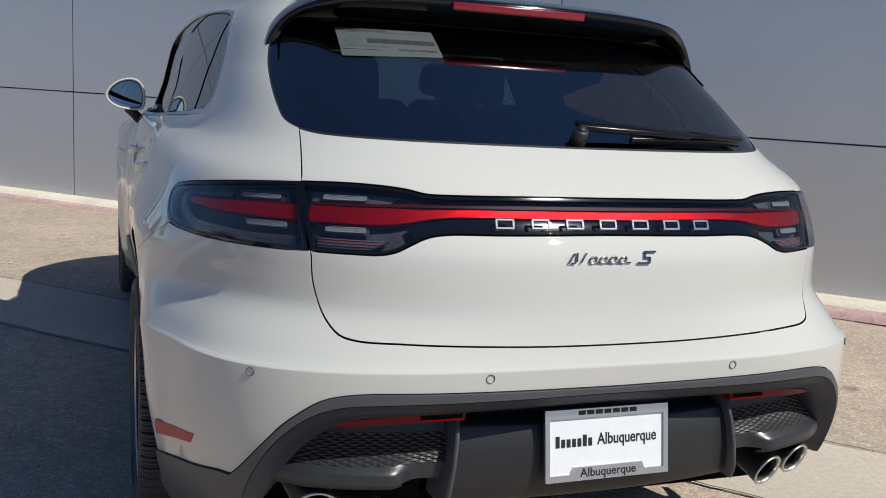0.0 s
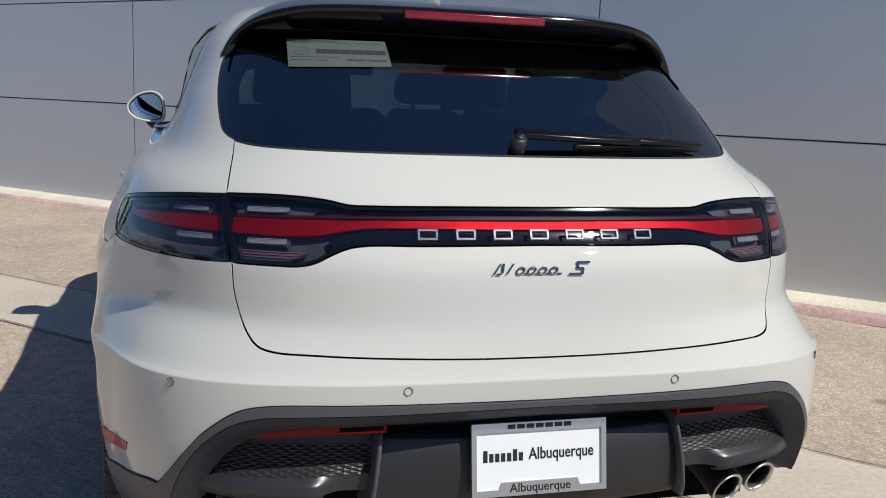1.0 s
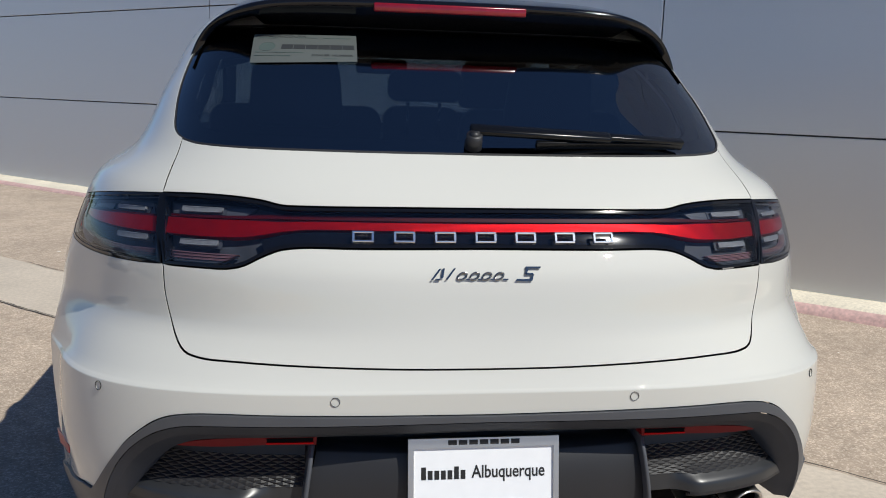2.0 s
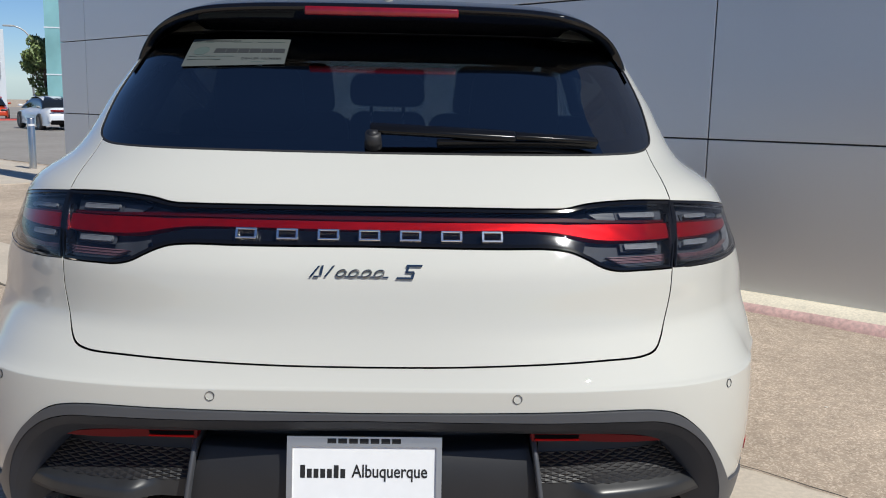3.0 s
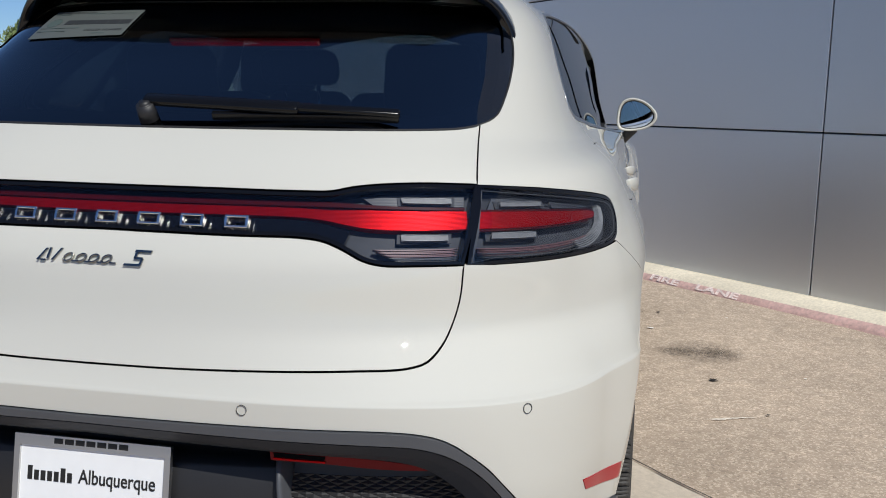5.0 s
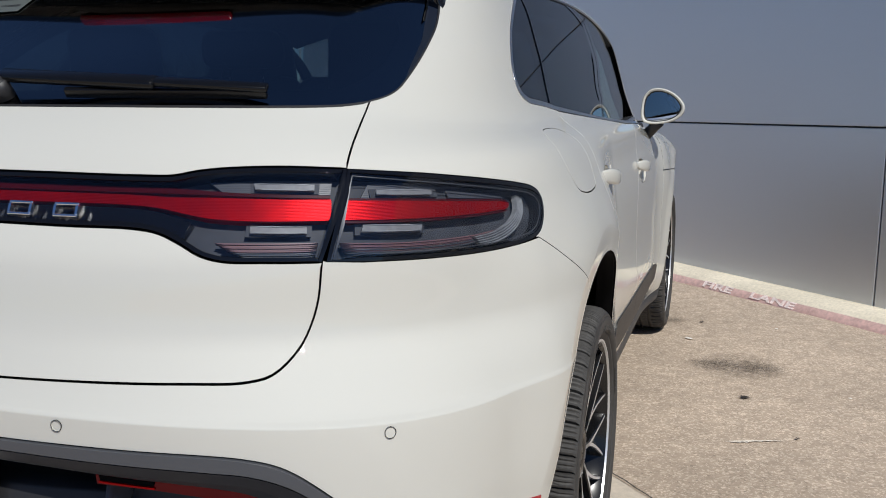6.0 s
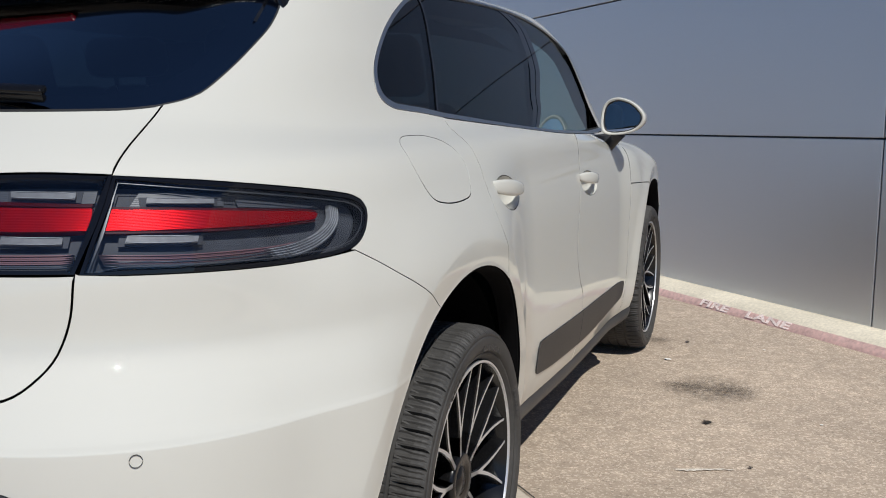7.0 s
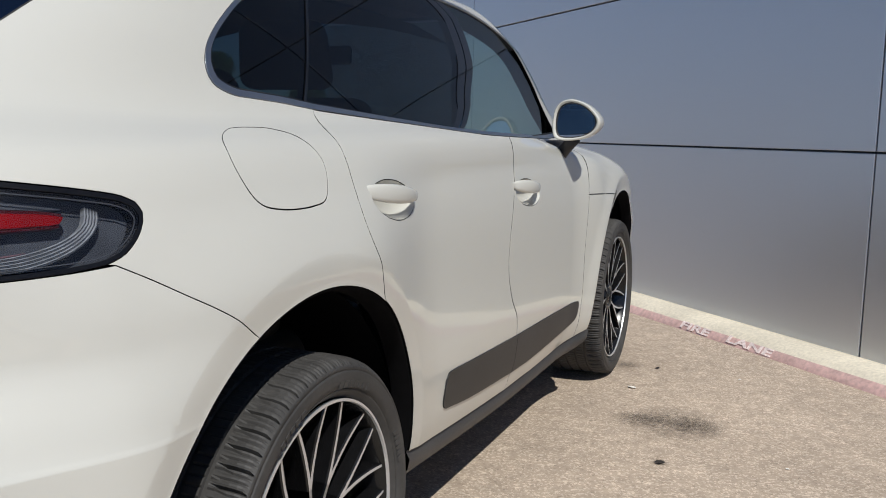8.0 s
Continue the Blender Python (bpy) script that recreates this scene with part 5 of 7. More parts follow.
    for x, y, z in ((0.537, 0.120, 0.404), (0.640, 0.142, 0.418)):
        prof = [(0.030, 0.30), (0.0395, 0.30), (0.0415, 0.06), (0.0440, 0.014), (0.0450, 0.006), (0.0445, 0.001), (0.0420, -0.001), (0.0380, 0.002), (0.0358, 0.010), (0.036, 0.05), (0.0355, 0.22), (0.0, 0.22)]
        tv, tf = lathe(prof, 40, "Z")
        tv = [(a * 1.03, b * 1.03, c + (0.40 * s * a + 0.30 * b) * (1 if c < 0.06 else 0)) for a, b, c in tv]      # cut at a slant
        pipe = part("tailpipe", mesh("tailpipe", tv, tf[::1], STEEL), apron, "polished round steel tailpipe", pose(s * x, y, z, -84, 0, -s * 5))
        tv, tf = lathe([(0.0362, 0.020), (0.0358, 0.05), (0.0352, 0.21), (0.0, 0.21)], 32, "Z")
        part("pipe_bore", mesh("pipe_bore", [(a * 1.0, b * 1.0, c + 0.02) for a, b, c in tv], tf, DARK), pipe, m=Matrix.Identity(4))
    part("side_marker", panel("side_marker", poly(flank, (0.508, 0.506), (0.322, 0.537), (0.340, 0.511), (0.514, 0.470)), MARKER, cell=0.02, gap=0, lift=0.002, depth=0.006, left=s < 0), bumper, "red side marker reflector")

# -- number plate --
plate = tagged(new("number_plate", None), "white dealer paper plate in a silver frame on the bumper", "plate")
plate.matrix_basis = pose(0, 0.043, 0.5595, -10.8)
part("plate_sheet", (box(-0.152, 0.152, -0.001, 0.003, -0.076, 0.076), WHITE_PLATE), plate)
bm = bmesh.new()
for x0, x1, z0, z1 in ((-0.1585, 0.1585, 0.060, 0.0805), (-0.1585, 0.1585, -0.0805, -0.066), (-0.1585, -0.147, -0.066, 0.060), (0.147, 0.1585, -0.066, 0.060)):
    b = box(x0, x1, -0.006, 0.004, z0, z1)
    me = bpy.data.meshes.new("t")
    b.to_mesh(me)
    b.free()
    bm.from_mesh(me)
    bpy.data.meshes.remove(me)
part("plate_frame", (bm, STEEL), plate, "brushed silver plate frame")
bm = bmesh.new()
vs = [bm.verts.new((x, y, z)) for y in (-0.0065, 0.0) for x, z in ((-0.098, -0.072), (0.098, -0.072), (0.088, -0.050), (-0.088, -0.050))]
for f in ((0, 1, 2, 3), (7, 6, 5, 4), (0, 4, 5, 1), (1, 5, 6, 2), (2, 6, 7, 3), (3, 7, 4, 0)):
    bm.faces.new([vs[i] for i in f])
part("frame_tab", (bm, STEEL), plate)
lettering("Albuquerque", 0.0275, INK, pose(0, -0.0068, -0.064), plate)
lettering("Albuquerque", 0.037, INK, pose(0.052, -0.0016, 0.008), plate, squeeze=0.80)
for k in range(7):
    mark(-0.131 + 0.0137 * k, -0.131 + 0.0137 * k + 0.0098, -0.005, 0.021 if k in (0, 5) else 0.0135, INK, pose(0, -0.0012, 0.0), plate)
for k in range(7):
    mark(-0.076 + 0.022 * k, -0.058 + 0.022 * k, 0.0665, 0.0765, INK, pose(0, -0.006, 0), plate)
for x in (-0.094, 0.094):
    tv, tf = lathe([(0, -0.002), (0.003, -0.002), (0.0045, 0)], 14, "Z")
    part("screw", mesh("screw", tv, tf, CHROME), plate, m=pose(x, -0.006, 0.0705, 90))
    part("screw", mesh("screw", tv, tf, CHROME), plate, m=pose(x * 0.86, -0.0068, -0.060, 90))


# -- door furniture --
def handle_mesh(y0, y1, z0, z1, x, left):
    n, k = 22, 14
    verts, faces = [], []
    for i in range(n + 1):
        t = i / n
        y, z = y0 + (y1 - y0) * t, z0 + (z1 - z0) * t
        e = min(1.0, math.sin(math.pi * min(max(t, 0.004), 0.996)) ** 0.35)
        bow = 0.031 * math.sin(math.pi * t) ** 0.6
        h, d = (0.025 - 0.010 * t) * e, 0.010 * e
        xx = x + bow
        for j in range(k):
            w = 2 * math.pi * j / k
            c, s_ = math.cos(w), math.sin(w)
            verts.append(((-1 if left else 1) * (xx + d * math.copysign(abs(c) ** 0.7, c)), y, z + h * math.copysign(abs(s_) ** 0.8, s_)))
    for i in range(n):
        for j in range(k):
            f = (i * k + j, i * k + (j + 1) % k, (i + 1) * k + (j + 1) % k, (i + 1) * k + j)
            faces.append(f[::-1] if left else f)
    faces += [tuple(range(k)), tuple(range(n * k, (n + 1) * k))[::-1]]
    return mesh("door_handle", verts, faces, PAINT)


def cup_mesh(loop, left):
    uv = unflat(loop)
    c = uv.mean(0)
    verts, faces = [], []
    n = len(uv)
    for s_, dep in ((1.02, 0.0), (0.97, 0.006), (0.88, 0.017), (0.7, 0.028), (0.45, 0.034), (0.2, 0.036)):
        q = c + (uv - c) * s_
        verts.append(skin(q[:, 0], q[:, 1]) - (dep + 0.001) * normal(q[:, 0], q[:, 1]))
    v = np.vstack(verts) * ((-1, 1, 1) if left else (1, 1, 1))
    for r in range(5):
        for i in range(n):
            f = (r * n + i, r * n + (i + 1) % n, (r + 1) * n + (i + 1) % n, (r + 1) * n + i)
            faces.append(f if not left else f[::-1])
    faces.append(tuple(range(5 * n, 6 * n)))
    return mesh("handle_cup", v, faces, PAINT)


TRIM_R = ((1.80, 0.495), (1.815, 0.513), (1.85, 0.515), (2.0, 0.508), (2.41, 0.490))
TRIM_F = ((2.41, 0.490), (2.7, 0.482), (3.0, 0.473), (3.14, 0.468), (3.172, 0.462), (3.178, 0.44))
for left in (False, True):
    s = -1 if left else 1
    rear_door, front_door = doors[left]
    part("door_handle", handle_mesh(1.304, 1.578, 1.020, 0.992, 0.926, left), rear_door)
    part("handle_cup", cup_mesh(CUPS["rear"], left), rear_door)
    part("door_handle", handle_mesh(2.346, 2.616, 0.969, 0.945, 0.910, left), front_door)
    part("handle_cup", cup_mesh(CUPS["front"], left), front_door)
    t1 = join(flank(*TRIM_R), flank((2.41, 0.490), (2.41, 0.362)), flank((2.41, 0.362), (2.0, 0.391), (1.85, 0.409), (1.815, 0.414), (1.798, 0.43), (1.80, 0.495)))
    t2 = join(flank(*TRIM_F), flank((3.178, 0.44), (3.17, 0.40), (3.13, 0.384), (2.9, 0.366), (2.6, 0.356), (2.41, 0.362)), flank((2.41, 0.362), (2.41, 0.490)))
    part("door_cladding", panel("door_cladding", t1, DOOR_TRIM, cell=0.03, lift=0.004, depth=0.01, left=left), rear_door, "dark grey plastic door cladding")
    part("door_cladding", panel("door_cladding", t2, DOOR_TRIM, cell=0.03, lift=0.004, depth=0.01, left=left), front_door, "dark grey plastic door cladding")
    sill_line = flank((1.5926, 0.372), (1.72, 0.351), (2.0, 0.327), (2.41, 0.30), (2.8, 0.293), (3.22, 0.305), (3.38, 0.33))

    def sill(i, k):
        p = SILL[i]
        dx, dz = ((-0.012, 0.01), (-0.006, -0.006), (0.002, -0.020), (-0.004, -0.048), (-0.04, -0.080), (-0.25, -0.095))[k]
        return (s * (p[0] + dx), p[1], p[2] + dz)

    SILL = skin(sill_line[:, 0], sill_line[:, 1])
    ids = list(range(0, len(SILL), 3))
    part("sill_skirt", grid_mesh("sill_skirt", sill, ids if not left else ids[::-1], [5, 4, 3, 2, 1, 0], CLADDING), car, "dark grey plastic sill skirt")
    # wheel housings
    for axle, mid, inner, edge in ((ARCH_Y, ARCH_Z, 0.58, ARCH_R), (AXLE_FRONT, HUB_Z, 0.56, ARCH_F)):
        def liner(w, k):
            r = edge - 0.004 + (0.012 if k else 0)
            a = radians(w)
            y, z = axle + r * math.cos(a), mid + r * math.sin(a)
            return (s * (0.885 if k == 0 else inner), y, z)
        part("wheel_housing", grid_mesh("wheel_housing", liner, list(range(0, 186, 5))[::-s], [0, 1], DARK), car)
        bm = bmesh.new()
        c = [bm.verts.new((s * inner, axle + (edge + 0.02) * math.cos(radians(a)), mid + (edge + 0.02) * math.sin(radians(a)))) for a in range(0, 181, 10)]
        bm.faces.new(c)
        part("housing_wall", (bm, DARK), car)

        def lipf(i, k):
            q = LIPS[k][i]
            return (s * q[0], q[1], q[2])

        angs = np.radians(np.arange(4 if axle == ARCH_Y else 2, 186, 3))
        lo, hi = (0.3, 1.5) if axle == ARCH_Y else (1.3, 2.7)
        LIPS = []
        for rr, lf in ((edge + 0.001, -0.006), (edge - 0.007, -0.008), (edge - 0.012, -0.05)):
            q = find(axle + rr * np.cos(angs), mid + rr * np.sin(angs), (1, 2), lo, hi)
            LIPS.append(skin(q[:, 0], q[:, 1]) + lf * normal(q[:, 0], q[:, 1]))
        part("arch_lip", grid_mesh("arch_lip", lipf, list(range(len(angs)))[::s], [0, 1, 2], DARK), car)
        if axle == ARCH_Y:
            angs = np.radians(np.arange(114, 156, 2))
            LIPS = []
            for k, (dr, lf) in enumerate(((0.004, -0.016), (0.010, -0.014), (0.017, -0.022))):
                rr = edge - 0.002 - dr * np.interp(np.degrees(angs), (114, 128, 146, 154), (0.2, 0.7, 1.0, 0.3))
                q = find(axle + rr * np.cos(angs), mid + rr * np.sin(angs), (1, 2), lo, hi)
                LIPS.append(skin(q[:, 0], q[:, 1]) + lf * normal(q[:, 0], q[:, 1]))
            part("arch_flange", grid_mesh("arch_flange", lipf, list(range(len(angs)))[::s], [0, 1, 2], HIGHLIT_LIP), car, "glossy plastic wheel arch flange, pale grey in place of its highlight")

# -- door mirrors --
M_OUT = ((0.858, 1.120), (0.856, 1.165), (0.866, 1.212), (0.888, 1.236), (0.925, 1.245), (0.975, 1.232), (1.016, 1.202), (1.037, 1.168), (1.030, 1.138), (1.000, 1.112), (0.950, 1.097), (0.895, 1.094), (0.868, 1.102))


def closed_curve(pts, step=0.006):
    c = catmull([*pts, *pts[:3]], step)
    a = int(np.argmin(np.linalg.norm(c[:len(c) // 2] - np.array(pts[1]), axis=1)))
    b = len(c) - 1 - int(np.argmin(np.linalg.norm(c[::-1][:len(c) // 2] - np.array(pts[1]), axis=1)))
    return c[a:b]


MC = closed_curve(M_OUT)
for left in (False, True):
    s = -1 if left else 1
    mid = MC.mean(0)

    def rings(name, seq, mat, cap=False, soft=True):
        verts, faces = [], []
        n = len(MC)
        for sc, y, dx in seq:
            for x, z in mid + (MC - mid) * sc:
                verts.append((s * (x + dx), y - 0.008 * (x - mid[0]) / 0.09, z))
        for r in range(len(seq) - 1):
            for i in range(n):
                f = (r * n + i, r * n + (i + 1) % n, (r + 1) * n + (i + 1) % n, (r + 1) * n + i)
                faces.append(f if s > 0 else f[::-1])
        if cap:
            faces.append(tuple(range((len(seq) - 1) * n, len(seq) * n)))
        return mesh(name, verts, faces, mat, smooth=soft)

    mirror = tagged(part("door_mirror", None, car), "chalk white door mirror on a black arm")
    part("mirror_housing", rings("mirror_housing", [(0.84, 2.984, 0), (0.86, 2.972, 0), (0.93, 2.964, 0), (0.98, 2.968, 0), (1.0, 2.982, 0), (1.0, 3.01, 0), (0.97, 3.045, 0), (0.88, 3.08, 0.003), (0.70, 3.105, 0.008), (0.4, 3.118, 0.01), (0.1, 3.122, 0.01)], PAINT, True), mirror)
    part("mirror_bezel", rings("mirror_bezel", [(0.855, 2.976, 0), (0.80, 2.978, 0), (0.79, 2.984, 0)], SEAL), mirror)
    part("mirror_glass", rings("mirror_glass", [(0.82, 2.9795, 0), (0.818, 2.980, 0)], MIRROR, True, False), mirror, "mirror glass")
    tv, tf = tube([(s * 0.845, 3.06, 1.02), (s * 0.875, 3.045, 1.045), (s * 0.905, 3.03, 1.075), (s * 0.925, 3.02, 1.105)], [0.030, 0.025, 0.022, 0.03], 14)
    part("mirror_arm", mesh("mirror_arm", tv, tf, BLACK_PLASTIC), mirror, "black mirror arm")


# -- wheels --
def tyre_mesh():
    """Tread with four grooves round it and blocks cut across the shoulders."""
    prof = [(0.279, -0.118), (0.295, -0.134), (0.300, -0.1363), (0.3008, -0.1346), (0.3026, -0.1354), (0.3034, -0.1378), (0.318, -0.1435), (0.338, -0.143), (0.3402, -0.1426), (0.3412, -0.1404), (0.3438, -0.1396), (0.3448, -0.1412), (0.352, -0.1385), (0.3605, -0.131), (0.366, -0.122), (0.3695, -0.108), (0.3705, -0.088)]
    tread = []
    for g in (-0.066, -0.022, 0.022, 0.066):
        tread += [(0.3715, g - 0.0055), (0.3645, g - 0.0045), (0.3645, g + 0.0045), (0.3715, g + 0.0055)]
    prof, tread = ([(0.279 + (r - 0.279) * 0.88, x) for r, x in k] for k in (prof, tread))
    prof = prof + tread + [(r, -x) for r, x in reversed(prof)]
    steps = 640
    verts, faces = [], []
    n = len(prof)
    for i in range(steps):
        a = 2 * math.pi * i / steps
        ph = i % 10
        for r, x in prof:
            sh = smooth(0.070, 0.082, np.array(abs(x))) * (1 - smooth(0.132, 0.1384, np.array(abs(x))))
            cut = 0.0 if r < 0.335 else (0.012, 0.0, 0.0, 0.003, 0.0, 0.0, 0.003, 0.0, 0.0, 0.0015)[ph]
            rr = r - cut * float(sh)
            if abs(x) < 0.095 and r > 0.358 and ph in (2, 7):
                rr -= 0.003
            verts.append((x, rr * math.cos(a + 0.10 * x), rr * math.sin(a + 0.10 * x)))
    for i in range(steps):
        for k in range(n - 1):
            p, q = i * n, (i + 1) % steps * n
            faces.append((p + k, p + k + 1, q + k + 1, q + k))
    me = mesh("tyre", verts, faces, TYRE)
    for k, f in enumerate(me.polygons):
        f.use_smooth = k % (n - 1) < 12 or k % (n - 1) > n - 14
    return me


def sidewall_bars(a0, widths):
    """A word moulded on the tyre's side, as plain raised bars."""
    bm = bmesh.new()
    a = a0
    for w in widths:
        grid = []
        for k in range(4):
            t = radians(a - w * k / 3)
            for rr, x in ((0.3045, 0.1398), (0.3060, 0.1426), (0.3205, 0.1447), (0.3215, 0.1425)):
                rr = 0.279 + (rr - 0.279) * 0.88
                grid.append(bm.verts.new((x, rr * math.cos(t), rr * math.sin(t))))
        for k in range(3):
            for q in range(3):
                b = k * 4 + q
                bm.faces.new((grid[b], grid[b + 1], grid[b + 5], grid[b + 4]))
        for b in (0, 12):
            bm.faces.new(grid[b:b + 4])
        a -= w + 0.9
    bmesh.ops.recalc_face_normals(bm, faces=bm.faces)
    me = bpy.data.meshes.new("sidewall_bars")
    bm.to_mesh(me)
    bm.free()
    me.materials.append(TYRE)
    return me


def spoke_mesh():
    """One split spoke: a stem at the hub and two arms to the rim; black body with a machined face."""
    verts, faces, idx = [], [], []
    arms = []
    for side in (-1, 1):
        arm = []
        for t in np.linspace(0, 1, 9):
            r = 0.055 + 0.223 * t
            ang = radians(12.0) * side * float(np.clip((t - 0.26) / 0.74, 0, 1)) ** 0.9
            wid = 0.0062 - 0.0026 * t
            xf = 0.100 + 0.020 * t ** 1.5
            arm.append((r, ang, wid, xf))
        arms.append(arm)
    for arm in arms:
        base = len(verts)
        for r, ang, wid, xf in arm:
            c, s_ = math.cos(ang), math.sin(ang)
            for off, x in ((-wid - 0.006, xf - 0.045), (-wid - 0.002, xf - 0.003), (-wid * 0.85, xf), (wid * 0.85, xf), (wid + 0.002, xf - 0.003), (wid + 0.006, xf - 0.045)):
                # along the arm r, across it off
                verts.append((x, r * s_ + off * c, r * c - off * s_))
        for i in range(len(arm) - 1):
            for k in range(5):
                a = base + i * 6 + k
                faces.append((a, a + 6, a + 7, a + 1))
                idx.append(1 if k == 2 else 0)
    return mesh("spoke", verts, faces, RIM_BLACK, smooth=False, mats=[RIM_BLACK, RIM_FACE], index=idx)


TYRE_ME, SPOKE_ME = tyre_mesh(), spoke_mesh()
tv, tf = lathe([(0.2786, 0.122), (0.2786, 0.1300), (0.2735, 0.1300), (0.2720, 0.125)], 96)
RIM_LIP_ME = mesh("rim_lip", tv, tf, RIM_FACE, smooth=False)
tv, tf = lathe([(0.2730, 0.126), (0.267, 0.115), (0.259, 0.09), (0.252, 0.04), (0.252, -0.10), (0.266, -0.125), (0.282, -0.128)], 96)
BARREL_ME = mesh("rim_barrel", tv, tf, RIM_BLACK)
tv, tf = lathe([(0.062, 0.060), (0.066, 0.085), (0.066, 0.096), (0.060, 0.102), (0.040, 0.100), (0.034, 0.096), (0.033, 0.098), (0.0, 0.102)], 48)
HUB_ME = mesh("hub", tv, tf, RIM_BLACK)
tv, tf = lathe([(0.10, 0.020), (0.178, 0.020), (0.180, 0.018), (0.180, -0.012), (0.10, -0.012)], 72)
DISC_ME = mesh("brake_disc", tv, tf, STEEL)
tv, tf = lathe([(0.0, 0.0), (0.10, 0.0), (0.11, -0.03), (0.235, -0.03)], 48)
BACK_ME = mesh("wheel_back", tv, tf, DARK)
bm = bmesh.new()
sec = []
for a in np.radians(np.arange(-32, 33, 8)):
    sec.append([bm.verts.new((x, r * math.cos(a), r * math.sin(a))) for r, x in ((0.125, 0.055), (0.195, 0.058), (0.205, 0.045), (0.205, -0.02), (0.125, 0.025))])
for p, q in zip(sec, sec[1:]):
    for k in range(5):
        bm.faces.new((p[k], p[(k + 1) % 5], q[(k + 1) % 5], q[k]))
bm.faces.new(sec[0])
bm.faces.new(sec[-1][::-1])
bmesh.ops.recalc_face_normals(bm, faces=bm.faces)
smooth_all(bm)
CALIPER_ME = bpy.data.meshes.new("brake_caliper")
bm.to_mesh(CALIPER_ME)
bm.free()
CALIPER_ME.materials.append(material("caliper_grey", (0.10, 0.10, 0.105), 0.35, 0.3))
tv, tf = lathe([(0.0, 0.106), (0.006, 0.106), (0.0085, 0.102), (0.0085, 0.085)], 6)
BAR_MES = [sidewall_bars(78, (2.6, 2.9, 2.9, 2.6, 2.9, 2.6, 2.9)), sidewall_bars(118, (2.4, 2.4, 2.4, 3.0, 2.4)), sidewall_bars(255, (2.6, 2.9, 2.9, 2.6, 2.9, 2.6, 2.9)), sidewall_bars(20, (2.0, 1.2, 2.0, 1.2, 2.0, 2.0))]
BOLT_ME = mesh("wheel_bolt", tv, tf, SILVER_TRIM, smooth=False)
for sx in (1, -1):
    for axle, track, spin, steer in ((AXLE_REAR + 0.016, 0.838, 7.5, 0), (AXLE_FRONT, 0.805, 21, 0)):
        wheel = tagged(part("wheel", None, car, m=pose(sx * track, axle, HUB_Z - 0.0115, 0, 0, 0 if sx > 0 else 180) @ pose(0, 0, 0, spin, 0, 0)), "black and silver split-spoke alloy wheel")
        for name, me in (("tyre", TYRE_ME), ("rim_lip", RIM_LIP_ME), ("rim_barrel", BARREL_ME), ("hub", HUB_ME), ("brake_disc", DISC_ME), ("wheel_back", BACK_ME)):
            part(name, me, wheel)
        for me in BAR_MES:
            part("sidewall_bars", me, wheel, "raised marks moulded on the tyre's side")
        part("brake_caliper", CALIPER_ME, wheel, m=pose(0, 0, 0, (150 if sx > 0 else 30) - spin))
        for k in range(10):
            part("spoke", SPOKE_ME, wheel, m=pose(0, 0, 0, 36 * k))
        for k in range(5):
            part("wheel_bolt", BOLT_ME, wheel, m=pose(0, 0, 0, 72 * k + 36) @ pose(-0.006, 0, 0.050))


# shut line of the front arch panel
for left in (False, True):
    line = join(flank((3.252, 0.8815), (3.45, 0.871), (3.62, 0.858), (3.69, 0.842)), flank((3.69, 0.838), (3.62, 0.854), (3.45, 0.867), (3.252, 0.8775)))
    part("arch_joint", panel("arch_joint", line, SEAL, cell=0.02, gap=0, lift=0.0004, depth=0.003, left=left), car)

# -- cabin --
CABIN = material("black_cabin_trim", (0.018, 0.018, 0.019), 0.7, vary=((15, 0.15),))
LINER = material("grey_headliner", (0.10, 0.10, 0.10), 0.9, vary=((25, 0.1),))
cabin = tagged(part("cabin_tub", None, car), "black cabin lining")
part("floor_pan", (box(-0.78, 0.78, 0.42, 4.3, 0.24, 0.30), DARK), car)
part("cabin_floor", (box(-0.76, 0.76, 0.5, 3.5, 0.42, 0.46), CABIN), cabin)
part("bulkhead", (box(-0.76, 0.76, 3.45, 3.55, 0.3, 1.03), CABIN), cabin)
part("load_cover", (box(-0.60, 0.60, 0.52, 1.10, 1.10, 1.112, 0.004, 1), CABIN), cabin, "black luggage cover behind the seats")
part("boot_wall", (box(-0.60, 0.60, 0.34, 0.36, 0.45, 1.0), CABIN), cabin)
for s in (-1, 1):
    part("door_card", (box(s * 0.80 - 0.03, s * 0.80 + 0.03, 1.62, 3.4, 0.42, 1.09, 0.02, 2), CABIN), cabin)
    part("door_card_top", (box(s * 0.80 - 0.03, s * 0.80 + 0.03, 1.30, 1.62, 0.90, 1.09, 0.02, 2), CABIN), cabin)
    part("side_lining", (box(s * 0.70 - 0.03, s * 0.70 + 0.03, 0.56, 1.30, 0.90, 1.14, 0.02, 2), CABIN), cabin)
hl = grid_mesh("headliner", lambda y, x: (x, y, 1.555 - 0.10 * x * x / 0.36 - 0.09 * float(smooth(1.25, 0.95, np.array(y))) - 0.05 * float(smooth(2.2, 2.7, np.array(y)))), np.linspace(0.95, 2.7, 14), np.linspace(-0.60, 0.60, 13), LINER)
part("headliner", hl, cabin)


def cushion(x0, x1, y0, y1, z0, z1, r, lean=0.0, pinch=0.0):
    bm = box(x0, x1, y0, y1, z0, z1, r, 4)
    c = ((y0 + y1) / 2, z0)
    for v in bm.verts:
        t = (v.co.z - z0) / (z1 - z0)
        mid = (x0 + x1) / 2
        v.co.x = mid + (v.co.x - mid) * (1 - pinch * t)
        v.co.y -= math.tan(radians(lean)) * (v.co.z - z0)
    return smooth_all(bm)


